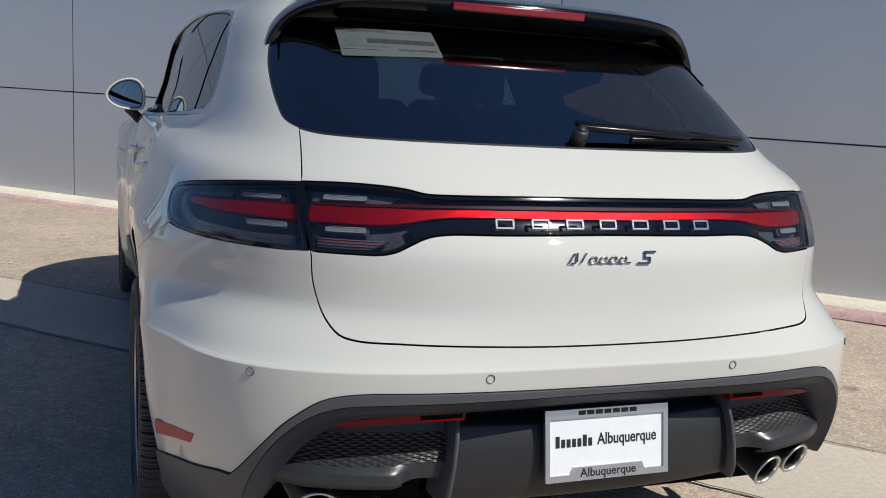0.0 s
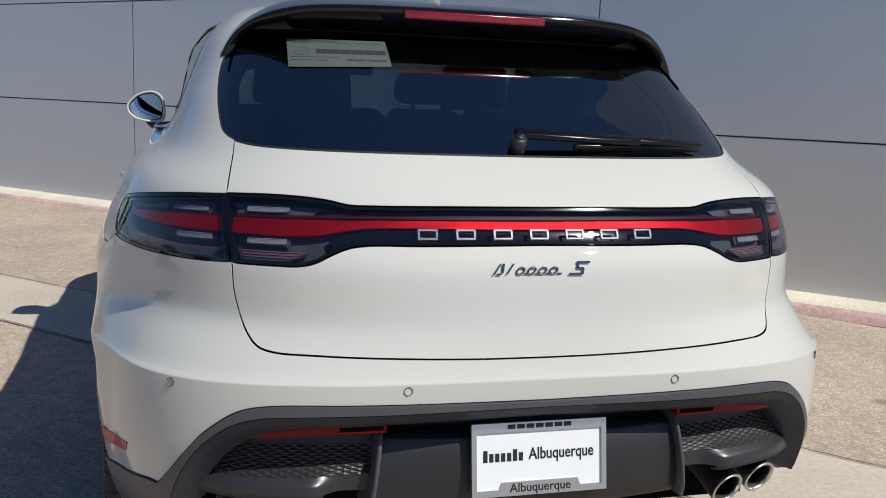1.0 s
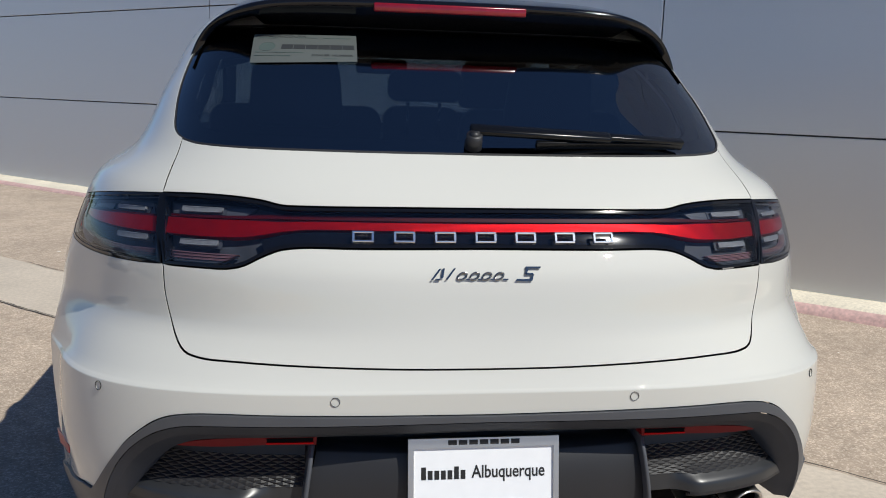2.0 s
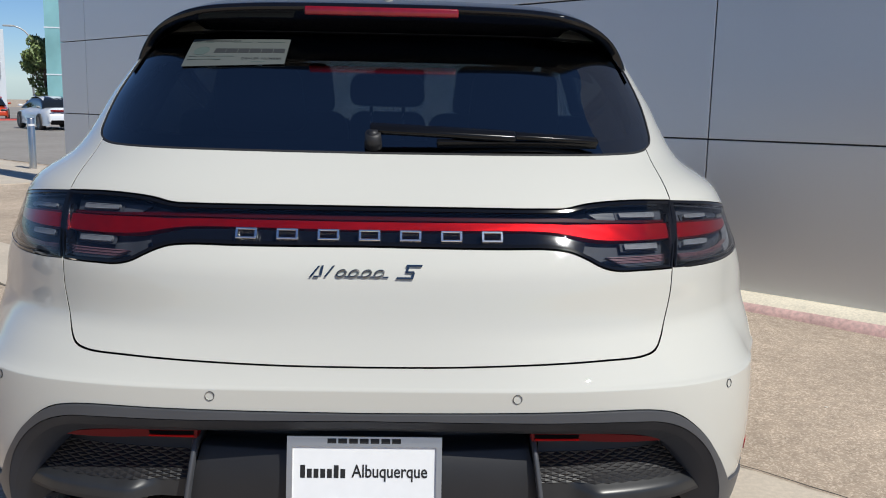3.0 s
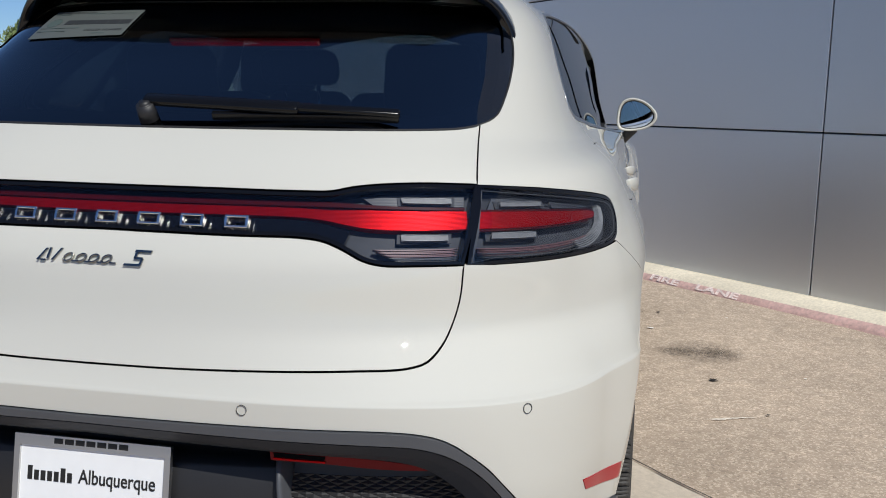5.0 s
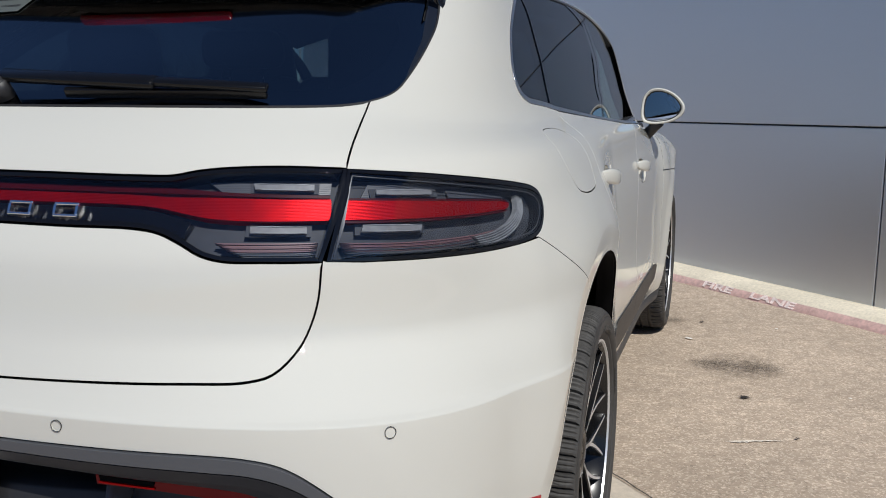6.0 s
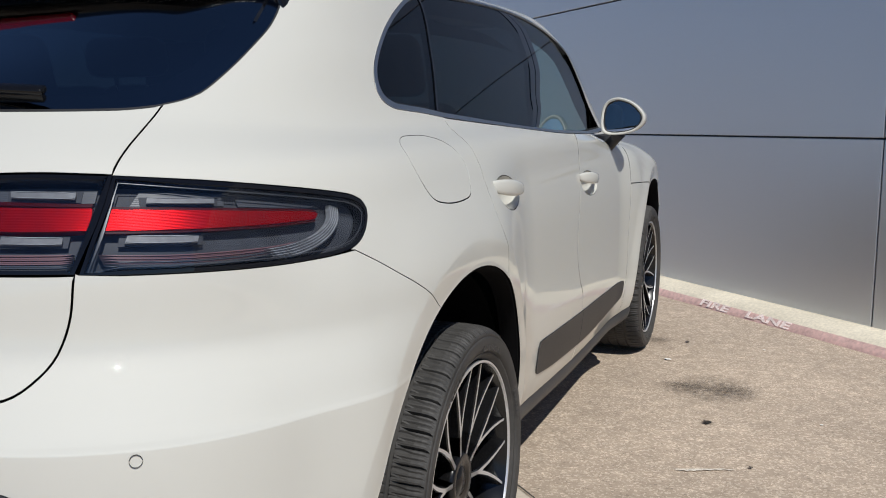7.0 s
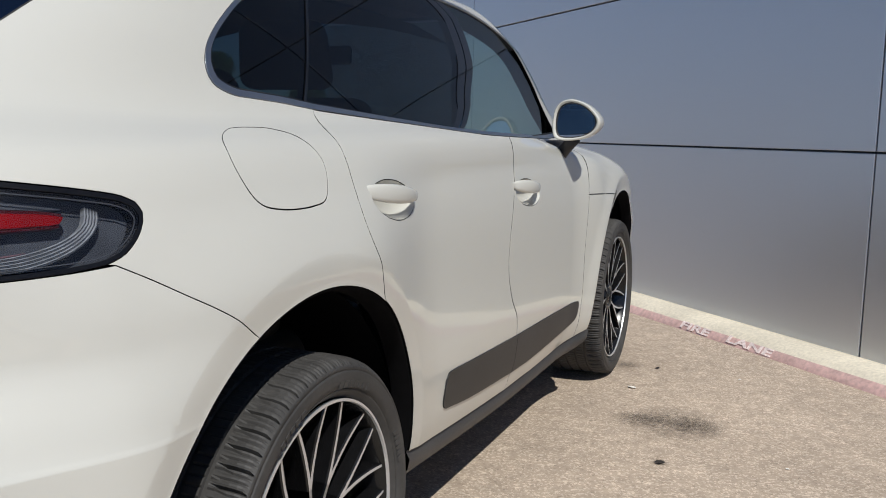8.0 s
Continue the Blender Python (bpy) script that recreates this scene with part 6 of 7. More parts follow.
def seat(x, y, front):
    st = tagged(part("seat", None, car), "black leather front seat" if front else "black leather rear seat")
    w = 0.26 if front else 0.28
    part("seat_cushion", (cushion(x - w, x + w, y, y + 0.5, 0.52, 0.68, 0.05), LEATHER), st)
    part("seat_back", (cushion(x - w, x + w, y - 0.04, y + 0.10, 0.66, 1.22 if front else 1.265, 0.05, 14, 0.2 if front else 0.06), LEATHER), st)
    part("head_restraint", (cushion(x - 0.145, x + 0.145, y - 0.235, y - 0.14, 1.20 if not front else 1.24, 1.40 if not front else 1.43, 0.04, 8, 0.12), LEATHER), st)
    return st


for x in (-0.37, 0.37):
    seat(x, 2.12, True)
    seat(x * 1.06, 1.36, False)
mid = tagged(part("middle_head_restraint", None, car), "black leather middle head restraint")
part("pad", (cushion(-0.118, 0.118, 1.13, 1.21, 1.285, 1.385, 0.035, 6, 0.05), LEATHER), mid)
for x in (-0.05, 0.05):
    tv, tf = tube([(x, 1.18, 1.30), (x, 1.20, 1.14)], 0.006, 8)
    part("post", mesh("post", tv, tf, CHROME), mid)
part("seat_middle", (cushion(-0.12, 0.12, 1.33, 1.45, 0.66, 1.268, 0.04, 14), LEATHER), car)
dash = grid_mesh("dashboard", lambda x, t: (x, 2.95 + 0.55 * t, 0.80 + 0.22 * math.sin(min(1.0, t * 1.6) * math.pi / 2) + 0.02 * math.cos(x * 3)), np.linspace(-0.76, 0.76, 20), np.linspace(0, 1, 10), CABIN)
part("dashboard", dash, car)
wheel_m = pose(-0.37, 2.80, 0.95, -62)
sw = tagged(part("steering_wheel", None, car), "black leather steering wheel")
pts = [wheel_m @ Vector((0.185 * math.cos(a), 0.185 * math.sin(a), 0)) for a in np.linspace(0, 2 * math.pi, 40, endpoint=False)]
tv, tf = tube(pts, 0.015, 10, True)
part("rim", mesh("rim", tv, tf, LEATHER), sw)
part("boss", (smooth_all(box(-0.07, 0.07, -0.05, 0.05, -0.03, 0.02, 0.02, 3, wheel_m)), LEATHER), sw)
for a in (0, 180, 270):
    tv, tf = tube([wheel_m @ Vector((0.05 * math.cos(radians(a)), 0.05 * math.sin(radians(a)), -0.005)), wheel_m @ Vector((0.18 * math.cos(radians(a)), 0.18 * math.sin(radians(a)), 0))], 0.014, 8)
    part("spoke", mesh("spoke", tv, tf, LEATHER), sw)
rv = tagged(part("rear_view_mirror", None, car), "black rear view mirror")
part("shell", (smooth_all(box(-0.12, 0.12, 2.78, 2.81, 1.36, 1.43, 0.015, 3)), CABIN), rv)
# springs, axles and other dark parts between the wheels
for axle in (AXLE_REAR, AXLE_FRONT):
    tv, tf = tube([(-0.72, axle, 0.36), (0.72, axle, 0.36)], 0.05, 12)
    part("axle", mesh("axle", tv, tf, DARK), car)
part("silencer", (smooth_all(box(-0.55, 0.55, 0.42, 0.75, 0.30, 0.46, 0.05, 3)), DARK), car)

# ---- yard details ----
# words on the kerb
def on_kerb(s, o, z):
    """A pose on the sloping kerb face, its x along the kerb as read from the yard."""
    p = WALL_FRAME @ Vector((s, o, z))
    x, out = -WD, (-WN * 0.75 + Vector((0, 0, 0.66))).normalized()
    up = out.cross(x)
    m = Matrix(((x.x, up.x, out.x, p.x), (x.y, up.y, out.y, p.y), (x.z, up.z, out.z, p.z), (0, 0, 0, 1)))
    return m


for text, s in (("FIRE", 2.755), ("LANE", 2.30)):
    c = bpy.data.curves.new("kerb_word", "FONT")
    c.body, c.size, c.align_x, c.align_y, c.extrude = text, 0.125, "CENTER", "CENTER", 0.0004
    c.offset = 0.004
    ob = new("kerb_word", c)
    me = bpy.data.meshes.new_from_object(ob)
    bpy.data.objects.remove(ob)
    me.transform(Matrix.Diagonal((1.15, 0.48, 1, 1)))
    me.materials.append(KERB_WHITE)
    part("painted_word", me, kerb, "worn white stencilled letters", on_kerb(s, KO - 0.2068, 0.0255))

# oil stains and scraps on the asphalt
STAIN = bpy.data.materials.new("oil_stain")
STAIN.use_nodes = True
t = STAIN.node_tree
p = t.nodes["Principled BSDF"]
p.inputs["Base Color"].default_value, p.inputs["Roughness"].default_value = (0.05, 0.042, 0.034, 1), 0.8
co, gr, no, ma, mx, tr = (t.nodes.new("ShaderNode" + k) for k in ("TexCoord", "TexGradient", "TexNoise", "Math", "MixShader", "BsdfTransparent"))
gr.gradient_type = "SPHERICAL"
no.inputs["Scale"].default_value, no.inputs["Detail"].default_value = 9, 6
ma.operation = "MULTIPLY"
t.links.new(co.outputs["Object"], gr.inputs["Vector"])
t.links.new(co.outputs["Object"], no.inputs["Vector"])
rm = t.nodes.new("ShaderNodeMapRange")
rm.inputs["From Min"].default_value, rm.inputs["From Max"].default_value, rm.inputs["To Max"].default_value = 0.30, 0.75, 0.85
t.links.new(no.outputs["Fac"], rm.inputs["Value"])
t.links.new(gr.outputs["Fac"], ma.inputs[0])
t.links.new(rm.outputs["Result"], ma.inputs[1])
t.links.new(ma.outputs[0], mx.inputs["Fac"])
t.links.new(tr.outputs[0], mx.inputs[1])
t.links.new(p.outputs[0], mx.inputs[2])
t.links.new(mx.outputs[0], t.nodes["Material Output"].inputs["Surface"])
for x, y, a, b, r in ((1.315, 3.225, 0.21, 0.25, 0), (1.339, 2.772, 0.04, 0.03, 0), (1.19, 3.23, 0.13, 0.10, 20), (1.41, 3.23, 0.11, 0.13, 70), (0.97, 4.05, 0.10, 0.08, 0), (2.3, 1.6, 0.06, 0.05, 0)):
    bm = bmesh.new()
    bmesh.ops.create_grid(bm, x_segments=6, y_segments=6, size=1.0)
    ob = tagged(part("oil_stain", (bm, STAIN)), "dark oil stain on the asphalt", "stain", "oil stains")
    ob.matrix_basis = pose(x, y, 0.006 + fall((WD.x * x + WD.y * y)), 0, 0, r) @ Matrix.Diagonal((a, b, 1, 1))
SPOT = material("oil_spot", (0.035, 0.028, 0.022), 0.6, vary=((80, 0.3),))
for x, y, r in ((1.339, 2.772, 0.020), (1.52, 2.35, 0.009), (1.12, 4.05, 0.013)):
    bm = bmesh.new()
    bmesh.ops.create_circle(bm, cap_ends=True, segments=18, radius=r)
    for k, v in enumerate(bm.verts):
        v.co *= 0.85 + 0.22 * math.sin(k * 1.9 + x * 7) + 0.1 * math.sin(k * 3.1)
    tagged(part("oil_spot", (bm, SPOT), None, "", pose(x, y, 0.0075 + fall(WD.x * x + WD.y * y))), "small dark oil drip on the asphalt", "stain", "oil drips")
SCRAP = material("pale_scrap", (0.74, 0.71, 0.66), 0.8)
CHALK = material("pale_scuff", (0.72, 0.66, 0.57), 0.9, vary=((40, 0.2),))
rnd = random.Random(4)
for x, y, l in ((1.07, 3.66, 0.024), (1.9, 2.1, 0.010), (1.5, 4.0, 0.012), (2.4, 2.6, 0.010), (-1.6, 4.9, 0.02), (-2.2, 5.6, 0.02), (1.75, 2.9, 0.010), (2.9, 2.3, 0.010)):
    bm = bmesh.new()
    bmesh.ops.create_icosphere(bm, subdivisions=1, radius=l)
    for v in bm.verts:
        v.co = Vector((v.co.x * rnd.uniform(0.6, 1.1), v.co.y * rnd.uniform(0.4, 0.8), max(0, v.co.z * 0.18)))
    tagged(part("litter", (bm, SCRAP), None, "", pose(x, y, 0.004 + fall(WD.x * x + WD.y * y), 0, 0, rnd.uniform(0, 180))), "small pale scrap lying on the asphalt", "litter", "scraps on the ground")
for x0, y0, x1, y1 in ((1.28, 2.250, 1.47, 2.318), (1.27, 2.243, 1.37, 2.268)):
    d = Vector((x1 - x0, y1 - y0, 0))
    bm = bmesh.new()
    n = 12
    L, R_ = [], []
    for i in range(n + 1):
        q = Vector((x0, y0, 0)) + d * i / n
        w = 0.006 * math.sin(math.pi * (i + 0.3) / (n + 0.6)) * rnd.uniform(0.5, 1.2)
        side = Vector((-d.y, d.x, 0)).normalized()
        wob = side * rnd.uniform(-0.004, 0.004) + Vector((0, 0, 0.0045 + fall(WD.x * q.x + WD.y * q.y)))
        L.append(bm.verts.new(q + side * w + wob))
        R_.append(bm.verts.new(q - side * w + wob))
    for i in range(n):
        bm.faces.new((L[i], R_[i], R_[i + 1], L[i + 1]))
    bmesh.ops.recalc_face_normals(bm, faces=bm.faces)
    tagged(part("scuff", (bm, CHALK)), "pale scratch on the asphalt", "scuff", "scratches on the ground")
# crack lines along the gutter
CRACK = material("dark_crack", (0.07, 0.06, 0.05), 0.95)
for o in (1.93, 1.22):
    bm = bmesh.new()
    L = []
    for i in range(240):
        s = -9 + i * 0.06
        q = WD * s + WN * (o + 0.016 * noise.noise(Vector((s * 2.3, o, 0))) + 0.008 * noise.noise(Vector((s * 11, o, 3))))
        w = 0.003 + 0.004 * abs(noise.noise(Vector((s * 4, o, 7))))
        L.append([bm.verts.new((q.x + WN.x * k * w, q.y + WN.y * k * w, fall(s) + 0.0065)) for k in (-1, 1)])
    for a_, b_ in zip(L, L[1:]):
        bm.faces.new((a_[0], a_[1], b_[1], b_[0]))
    bmesh.ops.recalc_face_normals(bm, faces=bm.faces)
    part("crack", (bm, CRACK), bpy.data.objects["pavement"])


# ---- things beyond the end of the wall ----
def base_z(x, y):
    return fall(WD.x * x + WD.y * y)


STAINLESS = material("stainless_bollard", (0.60, 0.58, 0.55), 0.30, 1.0, bump=((300, 0.05, 0.0005),), vary=((3, 0.1),))
WHITE_BAND = material("white_band", (0.75, 0.75, 0.75), 0.5)
proto = None
for s, o in ((15.30, 5.50), (17.00, 5.49), (18.70, 5.48), (20.40, 5.47)):
    q = WD * s + WN * o
    m = pose(q.x, q.y, base_z(q.x, q.y))
    if proto is None:
        proto = tagged(new("bollard", None), "round stainless steel bollard with white band", "bollard", "bollards by the kerb")
        tv, tf = lathe([(0.0, 0.90), (0.055, 0.90), (0.062, 0.885), (0.062, 0.0)], 24, "Z")
        part("post", mesh("post", tv, tf, STAINLESS), proto)
        tv, tf = lathe([(0.0625, 0.80), (0.064, 0.80), (0.064, 0.765), (0.0625, 0.765)], 24, "Z")
        part("band", mesh("band", tv, tf, WHITE_BAND, smooth=False), proto, "white reflective band")
        proto.matrix_basis = m
    else:
        copy_thing(proto, m)
# raised concrete apron that the bollards stand on
bm = slab(12.65, 40, 3.6, 5.9, -0.2, 0.012)
wall_part("apron_slab", bm, CONCRETE, kerb)

LOT = material("grey_road_asphalt", (0.29, 0.265, 0.24), 0.9, bump=((30, 0.2, 0.004),), vary=((0.3, 0.12), (8, 0.1), (60, 0.12)))
road = tagged(new("road", sheet("road", ([13.2, 14, 20, 40, 70, 110, 150], [6.2, 8, 12, 20, 40, 90]), LOT)), "grey asphalt road beyond the showroom", "road", kind="structure")
road.location.z = 0.006


def car_far(name, paint, label, m, tail=False, tall=1.0):
    """A parked car: body, cabin, glass, wheels, lamps; nose towards -y."""
    c = tagged(new(name, None), label, "car", "parked cars")
    c.matrix_basis = m
    L, W = 4.7, 0.93
    ys = np.linspace(-L / 2, L / 2, 25)

    def sec(y, k):
        t = y / (L / 2)
        w = W * (1 - 0.16 * abs(t) ** 5)
        top = (0.78 + 0.16 * float(smooth(-0.95, -0.3, np.array(t))) + (0.04 if t > 0.5 else 0) - 0.22 * float(smooth(0.93, 1.0, np.array(abs(t))))) * tall
        a = (k / 10) * math.pi
        x, z = math.cos(a), math.sin(a)
        return (w * math.copysign(abs(x) ** 0.35, x), y, 0.22 + (top - 0.22) * abs(z) ** 0.55)

    part("body", grid_mesh("body", sec, ys, list(range(11)), paint), c)
    part("nose", (smooth_all(box(-0.80, 0.80, -L / 2 - 0.03, -L / 2 + 0.1, 0.30, 0.62 * tall, 0.08, 3)), paint), c)
    part("tail", (smooth_all(box(-0.80, 0.80, L / 2 - 0.1, L / 2 + 0.03, 0.34, 0.74 * tall, 0.08, 3)), paint), c)
    roof = 1.42 * tall

    def cab(y, k):
        t = (y + 0.1) / 1.55
        h = (1 - abs(t) ** 3.2)
        a = (k / 10) * math.pi
        x, z = math.cos(a), math.sin(a)
        w = 0.80 - 0.16 * h
        return ((w if abs(x) > 0.99 else w) * math.copysign(abs(x) ** 0.5, x) * (1 if h < 0.2 else 1), y, 0.86 * tall + (roof - 0.86 * tall) * max(0.0, h) * abs(z) ** 0.45)

    part("glasshouse", grid_mesh("glasshouse", cab, np.linspace(-1.6, 1.42, 21), list(range(11)), FAR_GLASS), c, "dark car windows")
    part("roof", grid_mesh("roof", lambda y, x: (x, y, roof + 0.008 - 0.05 * (x / 0.55) ** 2 - 0.12 * (abs(y + 0.1) / 0.95) ** 3), np.linspace(-0.95, 0.85, 11), np.linspace(-0.58, 0.58, 9), paint), c)
    for sx in (-1, 1):
        for y in (-1.42, 1.42):
            tv, tf = lathe([(0.0, 0.10), (0.20, 0.105), (0.225, 0.12), (0.23, 0.125), (0.33, 0.115), (0.345, 0.09), (0.345, -0.09), (0.30, -0.1)], 28)
            wh = part("wheel", mesh("wheel", tv, tf, TYRE), c, m=pose(sx * 0.83, y, 0.345, 0, 0, 0 if sx > 0 else 180))
            tv, tf = lathe([(0.0, 0.11), (0.05, 0.12), (0.21, 0.123), (0.228, 0.128)], 20)
            part("rim", mesh("rim", tv, tf, FAR_RIM), wh)
        if not tail:
            part("headlight", (smooth_all(box(sx * 0.66 - 0.17, sx * 0.66 + 0.17, -L / 2 - 0.06, -L / 2 + 0.15, 0.60 * tall, 0.70 * tall, 0.03, 2)), LAMP_SILVER), c)
        part("mirror", (smooth_all(box(sx * 0.98 - 0.09, sx * 0.98 + 0.09, -0.98, -0.86, 0.95 * tall, 1.06 * tall, 0.04, 2)), paint), c)
    if tail:
        part("tail_light", (smooth_all(box(-0.72, 0.72, L / 2 - 0.02, L / 2 + 0.05, 0.78, 0.86, 0.02, 2)), RED_REFLECTOR), c, "red tail light bar")
        part("diffuser", (smooth_all(box(-0.72, 0.72, L / 2 - 0.05, L / 2 + 0.045, 0.28, 0.46, 0.03, 2)), DARK), c, "black lower bumper")
    else:
        part("grille", (smooth_all(box(-0.42, 0.42, -L / 2 - 0.065, -L / 2, 0.34, 0.64 * tall, 0.05, 2)), DARK), c, "black grille")
    return c


FAR_GLASS = material("far_car_glass", (0.012, 0.014, 0.016), 0.06, 0, 0.5)
FAR_RIM = material("far_rim", (0.10, 0.10, 0.105), 0.35, 0.8)
RED_PAINT = material("red_paint", (0.50, 0.012, 0.018), 0.3, 0, 1.0)
ORANGE_PAINT = material("orange_red_paint", (0.60, 0.055, 0.012), 0.3, 0, 1.0)
WINE_PAINT = material("wine_paint", (0.20, 0.008, 0.014), 0.3, 0, 1.0)
SLATE_PAINT = material("slate_paint", (0.06, 0.065, 0.075), 0.3, 0.3, 1.0)
NIGHT_PAINT = material("night_paint", (0.012, 0.012, 0.014), 0.3, 0, 1.0)
WHITE_PAINT = material("white_paint", (0.74, 0.76, 0.78), 0.3, 0, 1.0)
for name, paint, label, x, y, turn, tail, tall in (
        ("red_car", RED_PAINT, "bright red parked car facing the road", -27.7, 54.7, 24, False, 1.05),
        ("red_car", ORANGE_PAINT, "orange red parked car with black grille", -25.6, 55.6, 24, False, 1.0),
        ("red_car", WINE_PAINT, "dark red parked car beside the lamp post", -23.1, 57.3, 24, False, 1.1),
        ("red_car", RED_PAINT, "bright red parked car facing the road", -31.0, 53.4, 24, False, 1.1),
        ("white_sedan", WHITE_PAINT, "white sloping-roof sedan with black wheels", -15.2, 37.9, 217, True, 0.96),
        # the next four are never in view: added for reflections in the left flank
        ("dark_car", SLATE_PAINT, "slate grey parked car facing the yard, out of view, added for reflections", -8.6, -6.6, 93, False, 1.12),
        ("dark_car", NIGHT_PAINT, "black parked car facing the yard, out of view, added for reflections", -8.4, -3.7, 88, False, 1.0),
        ("dark_car", SLATE_PAINT, "slate grey parked car facing the yard, out of view, added for reflections", -8.7, -0.9, 91, False, 1.05),
        ("white_sedan", WHITE_PAINT, "white parked car facing the yard, out of view, added for reflections", -8.5, 2.0, 90, False, 1.05),
        ("white_suv", WHITE_PAINT, "white sport utility car parked in the lot", -30.6, 50.4, 40, False, 1.22)):
    car_far(name, paint, label, pose(x, y, base_z(x, y), 0, 0, turn), tail, tall)
RED_KERB = material("red_kerb_paint", (0.55, 0.10, 0.09), 0.8, vary=((4, 0.15),))
bm = box(-7.5, 7.5, -0.1, 0.1, -0.1, 0.13, 0.02, 1)
lot_kerb = tagged(part("lot_kerb", (bm, RED_KERB), None, "", pose(-27.0, 51.6, base_z(-27.0, 51.6), 0, 0, 24)), "red painted kerb in front of the parked cars", "kerb")

# lamp posts, sign and street light
POLE = material("grey_pole", (0.50, 0.50, 0.49), 0.45, 0.3)


def lamp_post(x, y, top, heads):
    z = base_z(x, y)
    o = tagged(new("lamp_post", None), "tall grey lamp post on a concrete foot", "lamp post", "lot lamp posts")
    o.matrix_basis = pose(x, y, z, 0, 0, 24)
    h = top - z
    tv, tf = lathe([(0.0, 0.92), (0.36, 0.92), (0.40, 0.88), (0.40, 0.0)], 20, "Z")
    part("foot", mesh("foot", tv, tf, CONCRETE), o, "round concrete foot")
    tv, tf = tube([(0, 0, 0.9), (0, 0, h)], [0.11, 0.085], 10)
    part("pole", mesh("pole", tv, tf, POLE), o)
    for k in heads:
        part("lamp_head", (smooth_all(box(min(0, k * 0.95), max(0, k * 0.95), -0.17, 0.17, h - 0.06, h + 0.06, 0.04, 2)), POLE), o)


lamp_post(-25.48, 52.45, 5.95, (-1, 1))
lamp_post(-36.1, 75.08, 4.95, (1,))
sl = tagged(new("street_lamp", None), "slim street lamp with curved arm", "street lamp")
sl.matrix_basis = pose(-35.46, 86.36, base_z(-35.46, 86.36))
arm = [(0, 0, 0)] + [(0, 0, 6.3)] + [(-1.7 * (1 - math.cos(a)), -0.7 * (1 - math.cos(a)), 6.3 + 1.5 * math.sin(a)) for a in np.linspace(0.15, 1.35, 8)]
tv, tf = tube(arm, [0.11, 0.09] + [0.07] * 8, 8)
part("pole", mesh("pole", tv, tf, POLE), sl)
e_ = arm[-1]
part("lamp_head", (smooth_all(box(e_[0] - 0.9, e_[0], e_[1] - 0.15, e_[1] + 0.15, e_[2] - 0.08, e_[2] + 0.08, 0.05, 2)), POLE), sl)
SIGN = material("sign_grey", (0.36, 0.38, 0.40), 0.4, vary=((2, 0.05),))
SIGN_SIDE = material("sign_pale", (0.62, 0.66, 0.70), 0.4)
sx, sy = -34.45, 75.66
sz = base_z(sx, sy)
sign = tagged(new("sign_pylon", None), "tall grey sign pylon with two emblem boxes", "sign")
sign.matrix_basis = pose(sx, sy, 0, 0, 0, 24)
part("spine", (box(0.55, 1.05, 0.1, 0.45, sz, 5.2, 0.02, 1), SIGN_SIDE), sign)
part("leg", (box(-0.75, -0.35, 0.0, 0.3, sz, 1.46, 0.02, 1), LAMP_BACK), sign)
part("sign_box", (box(-0.92, 0.72, -0.2, 0.2, 3.38, 5.12, 0.03, 1), SIGN), sign)
part("sign_box", (box(-0.92, 0.72, -0.2, 0.2, 1.48, 3.34, 0.03, 1), SIGN), sign)
for k in range(4):
    tv, tf = lathe([(0.17, -0.03), (0.17, 0.0), (0.13, 0.0), (0.13, -0.03)], 20, "Z", True)
    part("ring", mesh("ring", tv, tf, CHROME), sign, "plain bright ring", pose(-0.5 + 0.26 * k, -0.22, 4.35, 90))
EMB = material("emblem_gold", (0.35, 0.27, 0.12), 0.4, 0.5)
bm = bmesh.new()
bm.faces.new([bm.verts.new((x, -0.21, z)) for x, z in ((-0.42, 2.95), (0.22, 2.95), (0.2, 2.3), (-0.1, 1.75), (-0.4, 2.3))])
bmesh.ops.solidify(bm, geom=bm.faces[:], thickness=0.03)
part("emblem", (bm, EMB), sign, "plain gold shield shape")

# glass corner of another building
TEAL = material("teal_glass", (0.22, 0.43, 0.45), 0.12, 0, 0.6, vary=((0.35, 0.25),))
gb = tagged(new("glass_building", None), "teal glass curtain wall of a far building", "building")
gb.matrix_basis = pose(-21.02, 52.41, base_z(-21.02, 52.41), 0, 0, 24)
for k in range(5):
    for z in range(4):
        part("pane", (box(0.04 + 1.3 * k, 1.28 + 1.3 * k, 0.0, 0.03, 0.05 + 2.6 * z, 2.58 + 2.6 * z), TEAL), gb)
    part("mullion", (box(1.28 + 1.3 * k, 1.34 + 1.3 * k, -0.06, 0.1, 0, 10.4), LAMP_BACK), gb)
for z in range(5):
    part("transom", (box(0, 6.5, -0.02, 0.08, 2.58 + 2.6 * (z - 1), 2.65 + 2.6 * (z - 1)), SIGN_SIDE), gb)
part("floor_slab", (box(0.2, 6.5, 1.5, 6, 0.0, 0.15), CONCRETE), gb)

# trees
BARK = material("bark", (0.12, 0.09, 0.065), 0.9, bump=((20, 0.5, 0.02),), vary=((6, 0.2),))


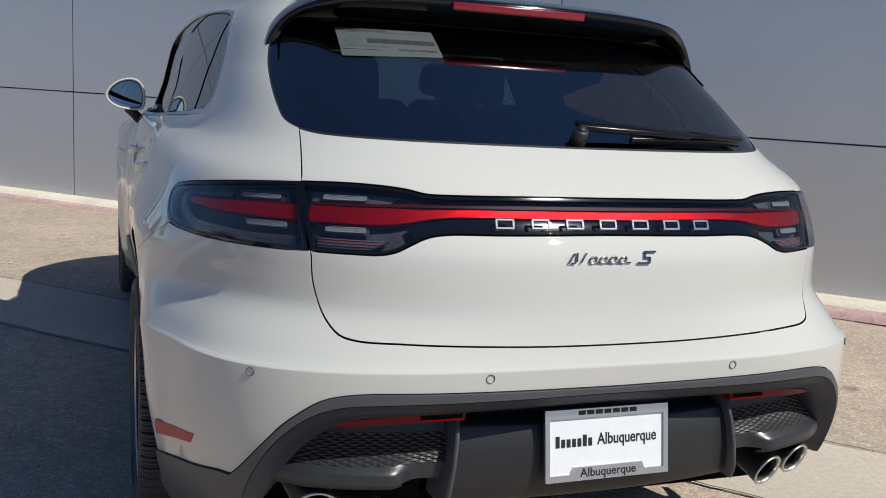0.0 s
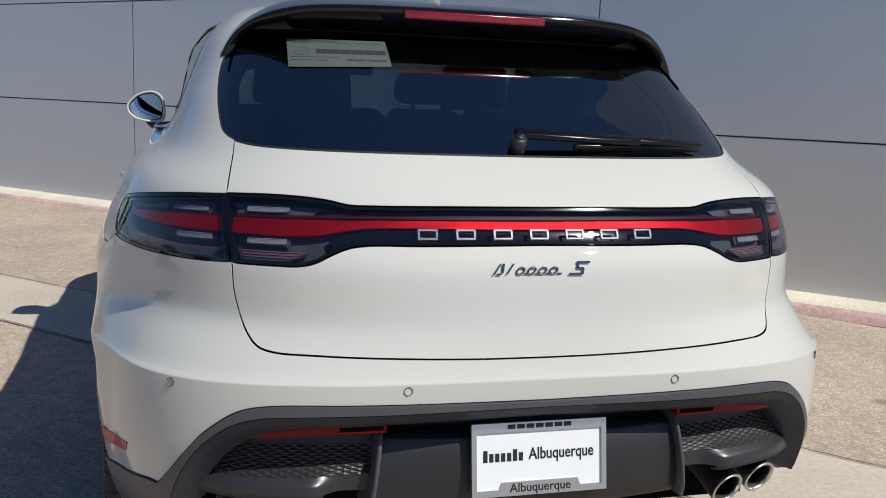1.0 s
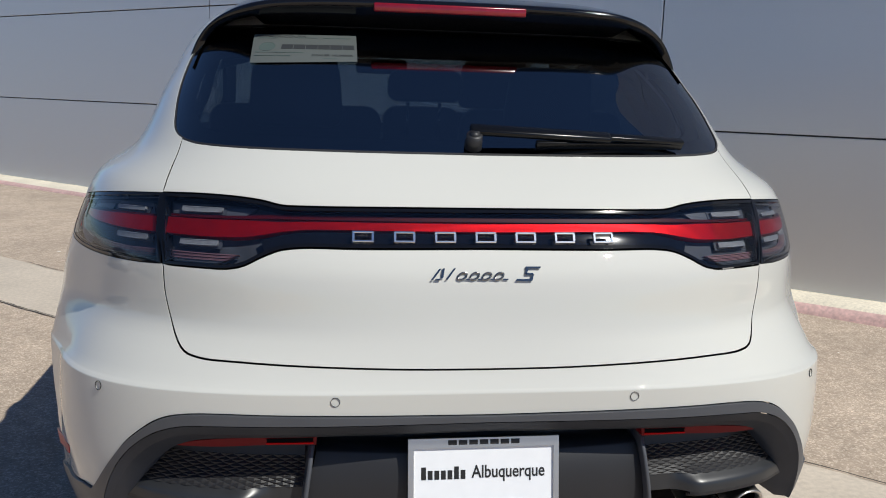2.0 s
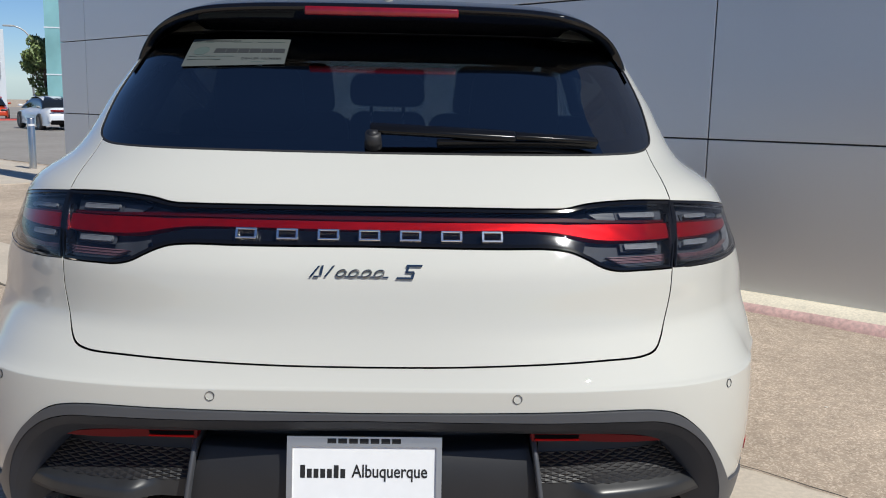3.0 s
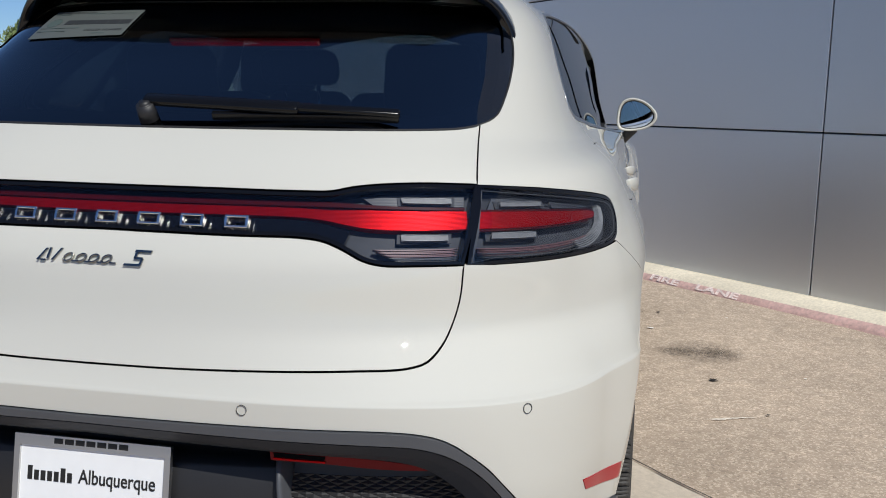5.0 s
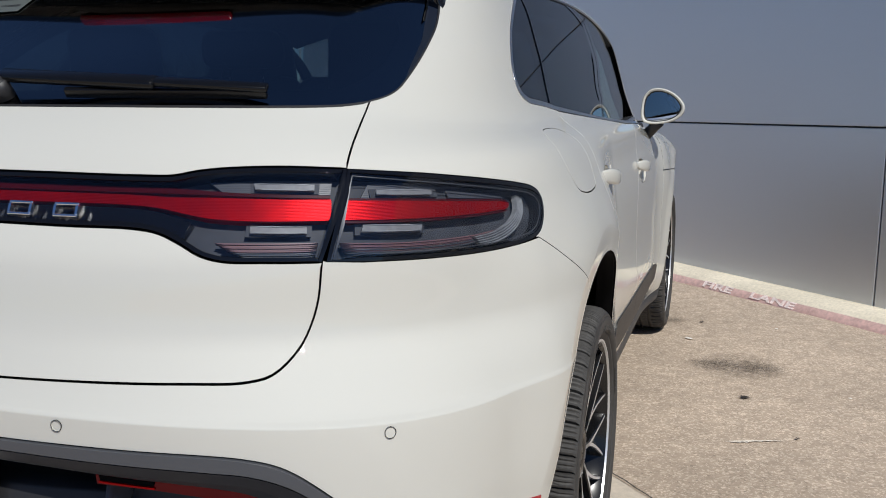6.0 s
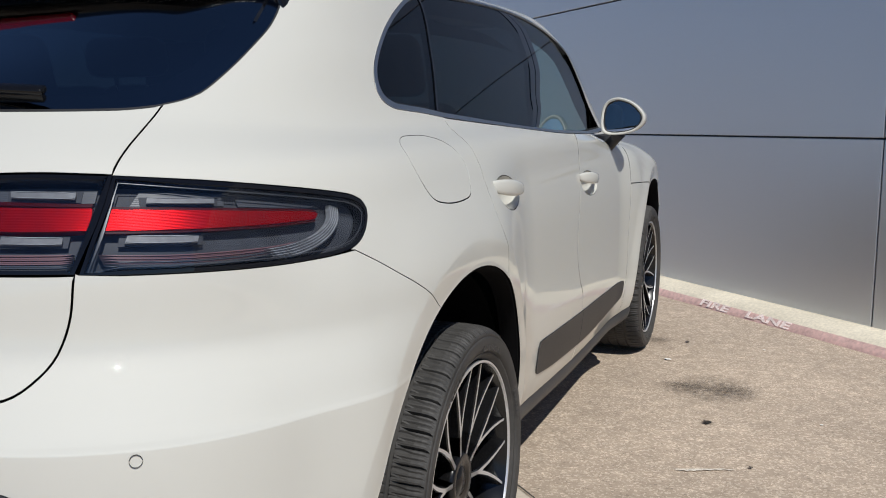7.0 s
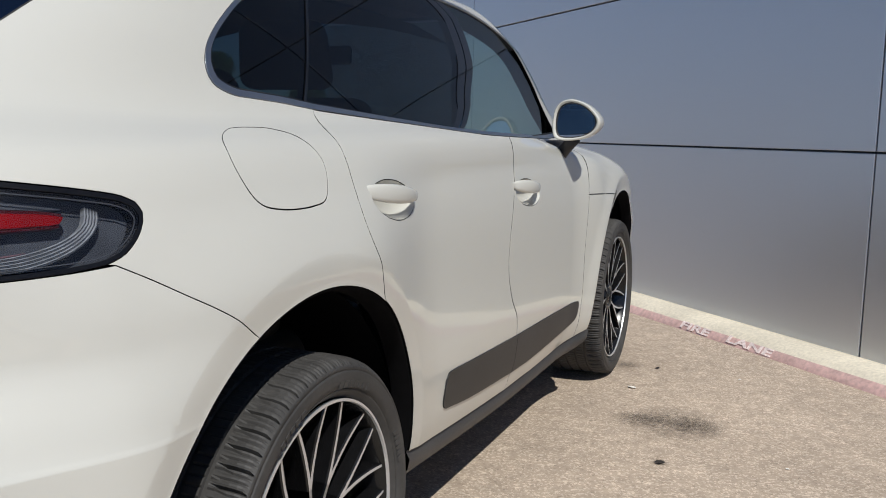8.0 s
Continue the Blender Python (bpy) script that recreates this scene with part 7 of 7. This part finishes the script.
def leaf_material(name, colour):
    m = material(name, colour, 0.55)
    t = m.node_tree
    b = t.nodes["Principled BSDF"]
    g_, r_ = t.nodes.new("ShaderNodeNewGeometry"), t.nodes.new("ShaderNodeHueSaturation")
    mr = t.nodes.new("ShaderNodeMapRange")
    mr.inputs["To Min"].default_value, mr.inputs["To Max"].default_value = 0.55, 1.5
    t.links.new(g_.outputs["Random Per Island"], mr.inputs["Value"])
    t.links.new(mr.outputs["Result"], r_.inputs["Value"])
    r_.inputs["Color"].default_value = (*colour, 1)
    t.links.new(r_.outputs["Color"], b.inputs["Base Color"])
    return m


LEAF = leaf_material("leaves", (0.15, 0.20, 0.07))


def tree(x, y, top, spread, seed, low=0.25):
    z0 = base_z(x, y)
    h = top - z0
    o = tagged(new("tree", None), "leafy green shade tree in the lot", "tree", "trees in the lot")
    o.matrix_basis = pose(x, y, z0)
    rr = random.Random(seed)
    tv, tf = tube([(0, 0, 0), (0.05, 0.03, h * 0.25), (-0.05, 0.04, h * 0.5), (0.0, 0.0, h * 0.8)], [0.13, 0.10, 0.07, 0.03], 9)
    part("trunk", mesh("trunk", tv, tf, BARK), o)
    clumps = []
    for k in range(34):
        a, e = rr.uniform(0, 2 * math.pi), rr.uniform(0.0, 1.0)
        f = e ** 0.8
        rad = spread * (0.35 + 0.65 * math.sin(math.pi * (0.12 + 0.8 * f))) * rr.uniform(0.45, 0.95)
        c = Vector((rad * math.cos(a), rad * math.sin(a), h * (low + (0.93 - low) * f)))
        clumps.append((c, spread * rr.uniform(0.30, 0.48)))
        if k % 3 == 0:
            tv, tf = tube([(0, 0, h * (0.2 + 0.4 * f)), tuple(c * 0.5 + Vector((0, 0, h * 0.1))), tuple(c)], [0.06, 0.04, 0.015], 6)
            part("limb", mesh("limb", tv, tf, BARK), o)
    verts, faces = [], []
    for c, r in clumps:
        for _ in range(260):
            d = Vector((rr.gauss(0, 1), rr.gauss(0, 1), rr.gauss(0, 1))).normalized() * r * rr.uniform(0.55, 1.05)
            p = c + Vector((d.x, d.y, d.z * 0.85))
            q = Euler((rr.uniform(0, 6.3), rr.uniform(0, 6.3), rr.uniform(0, 6.3))).to_matrix()
            s_ = rr.uniform(0.07, 0.15)
            k = len(verts)
            verts += [p + q @ Vector(v) * s_ for v in ((-1, 0, 0), (0, -0.55, 0.12), (1, 0, 0), (0, 0.55, 0.12))]
            faces.append((k, k + 1, k + 2, k + 3))
    part("crown", mesh("crown", verts, faces, LEAF, smooth=False), o)


tree(-21.76, 54.19, 3.95, 1.15, 1, 0.30)
tree(-35.98, 64.0, 3.5, 1.95, 2, 0.22)
tree(-34.55, 49.45, 4.9, 1.8, 5, 0.25)
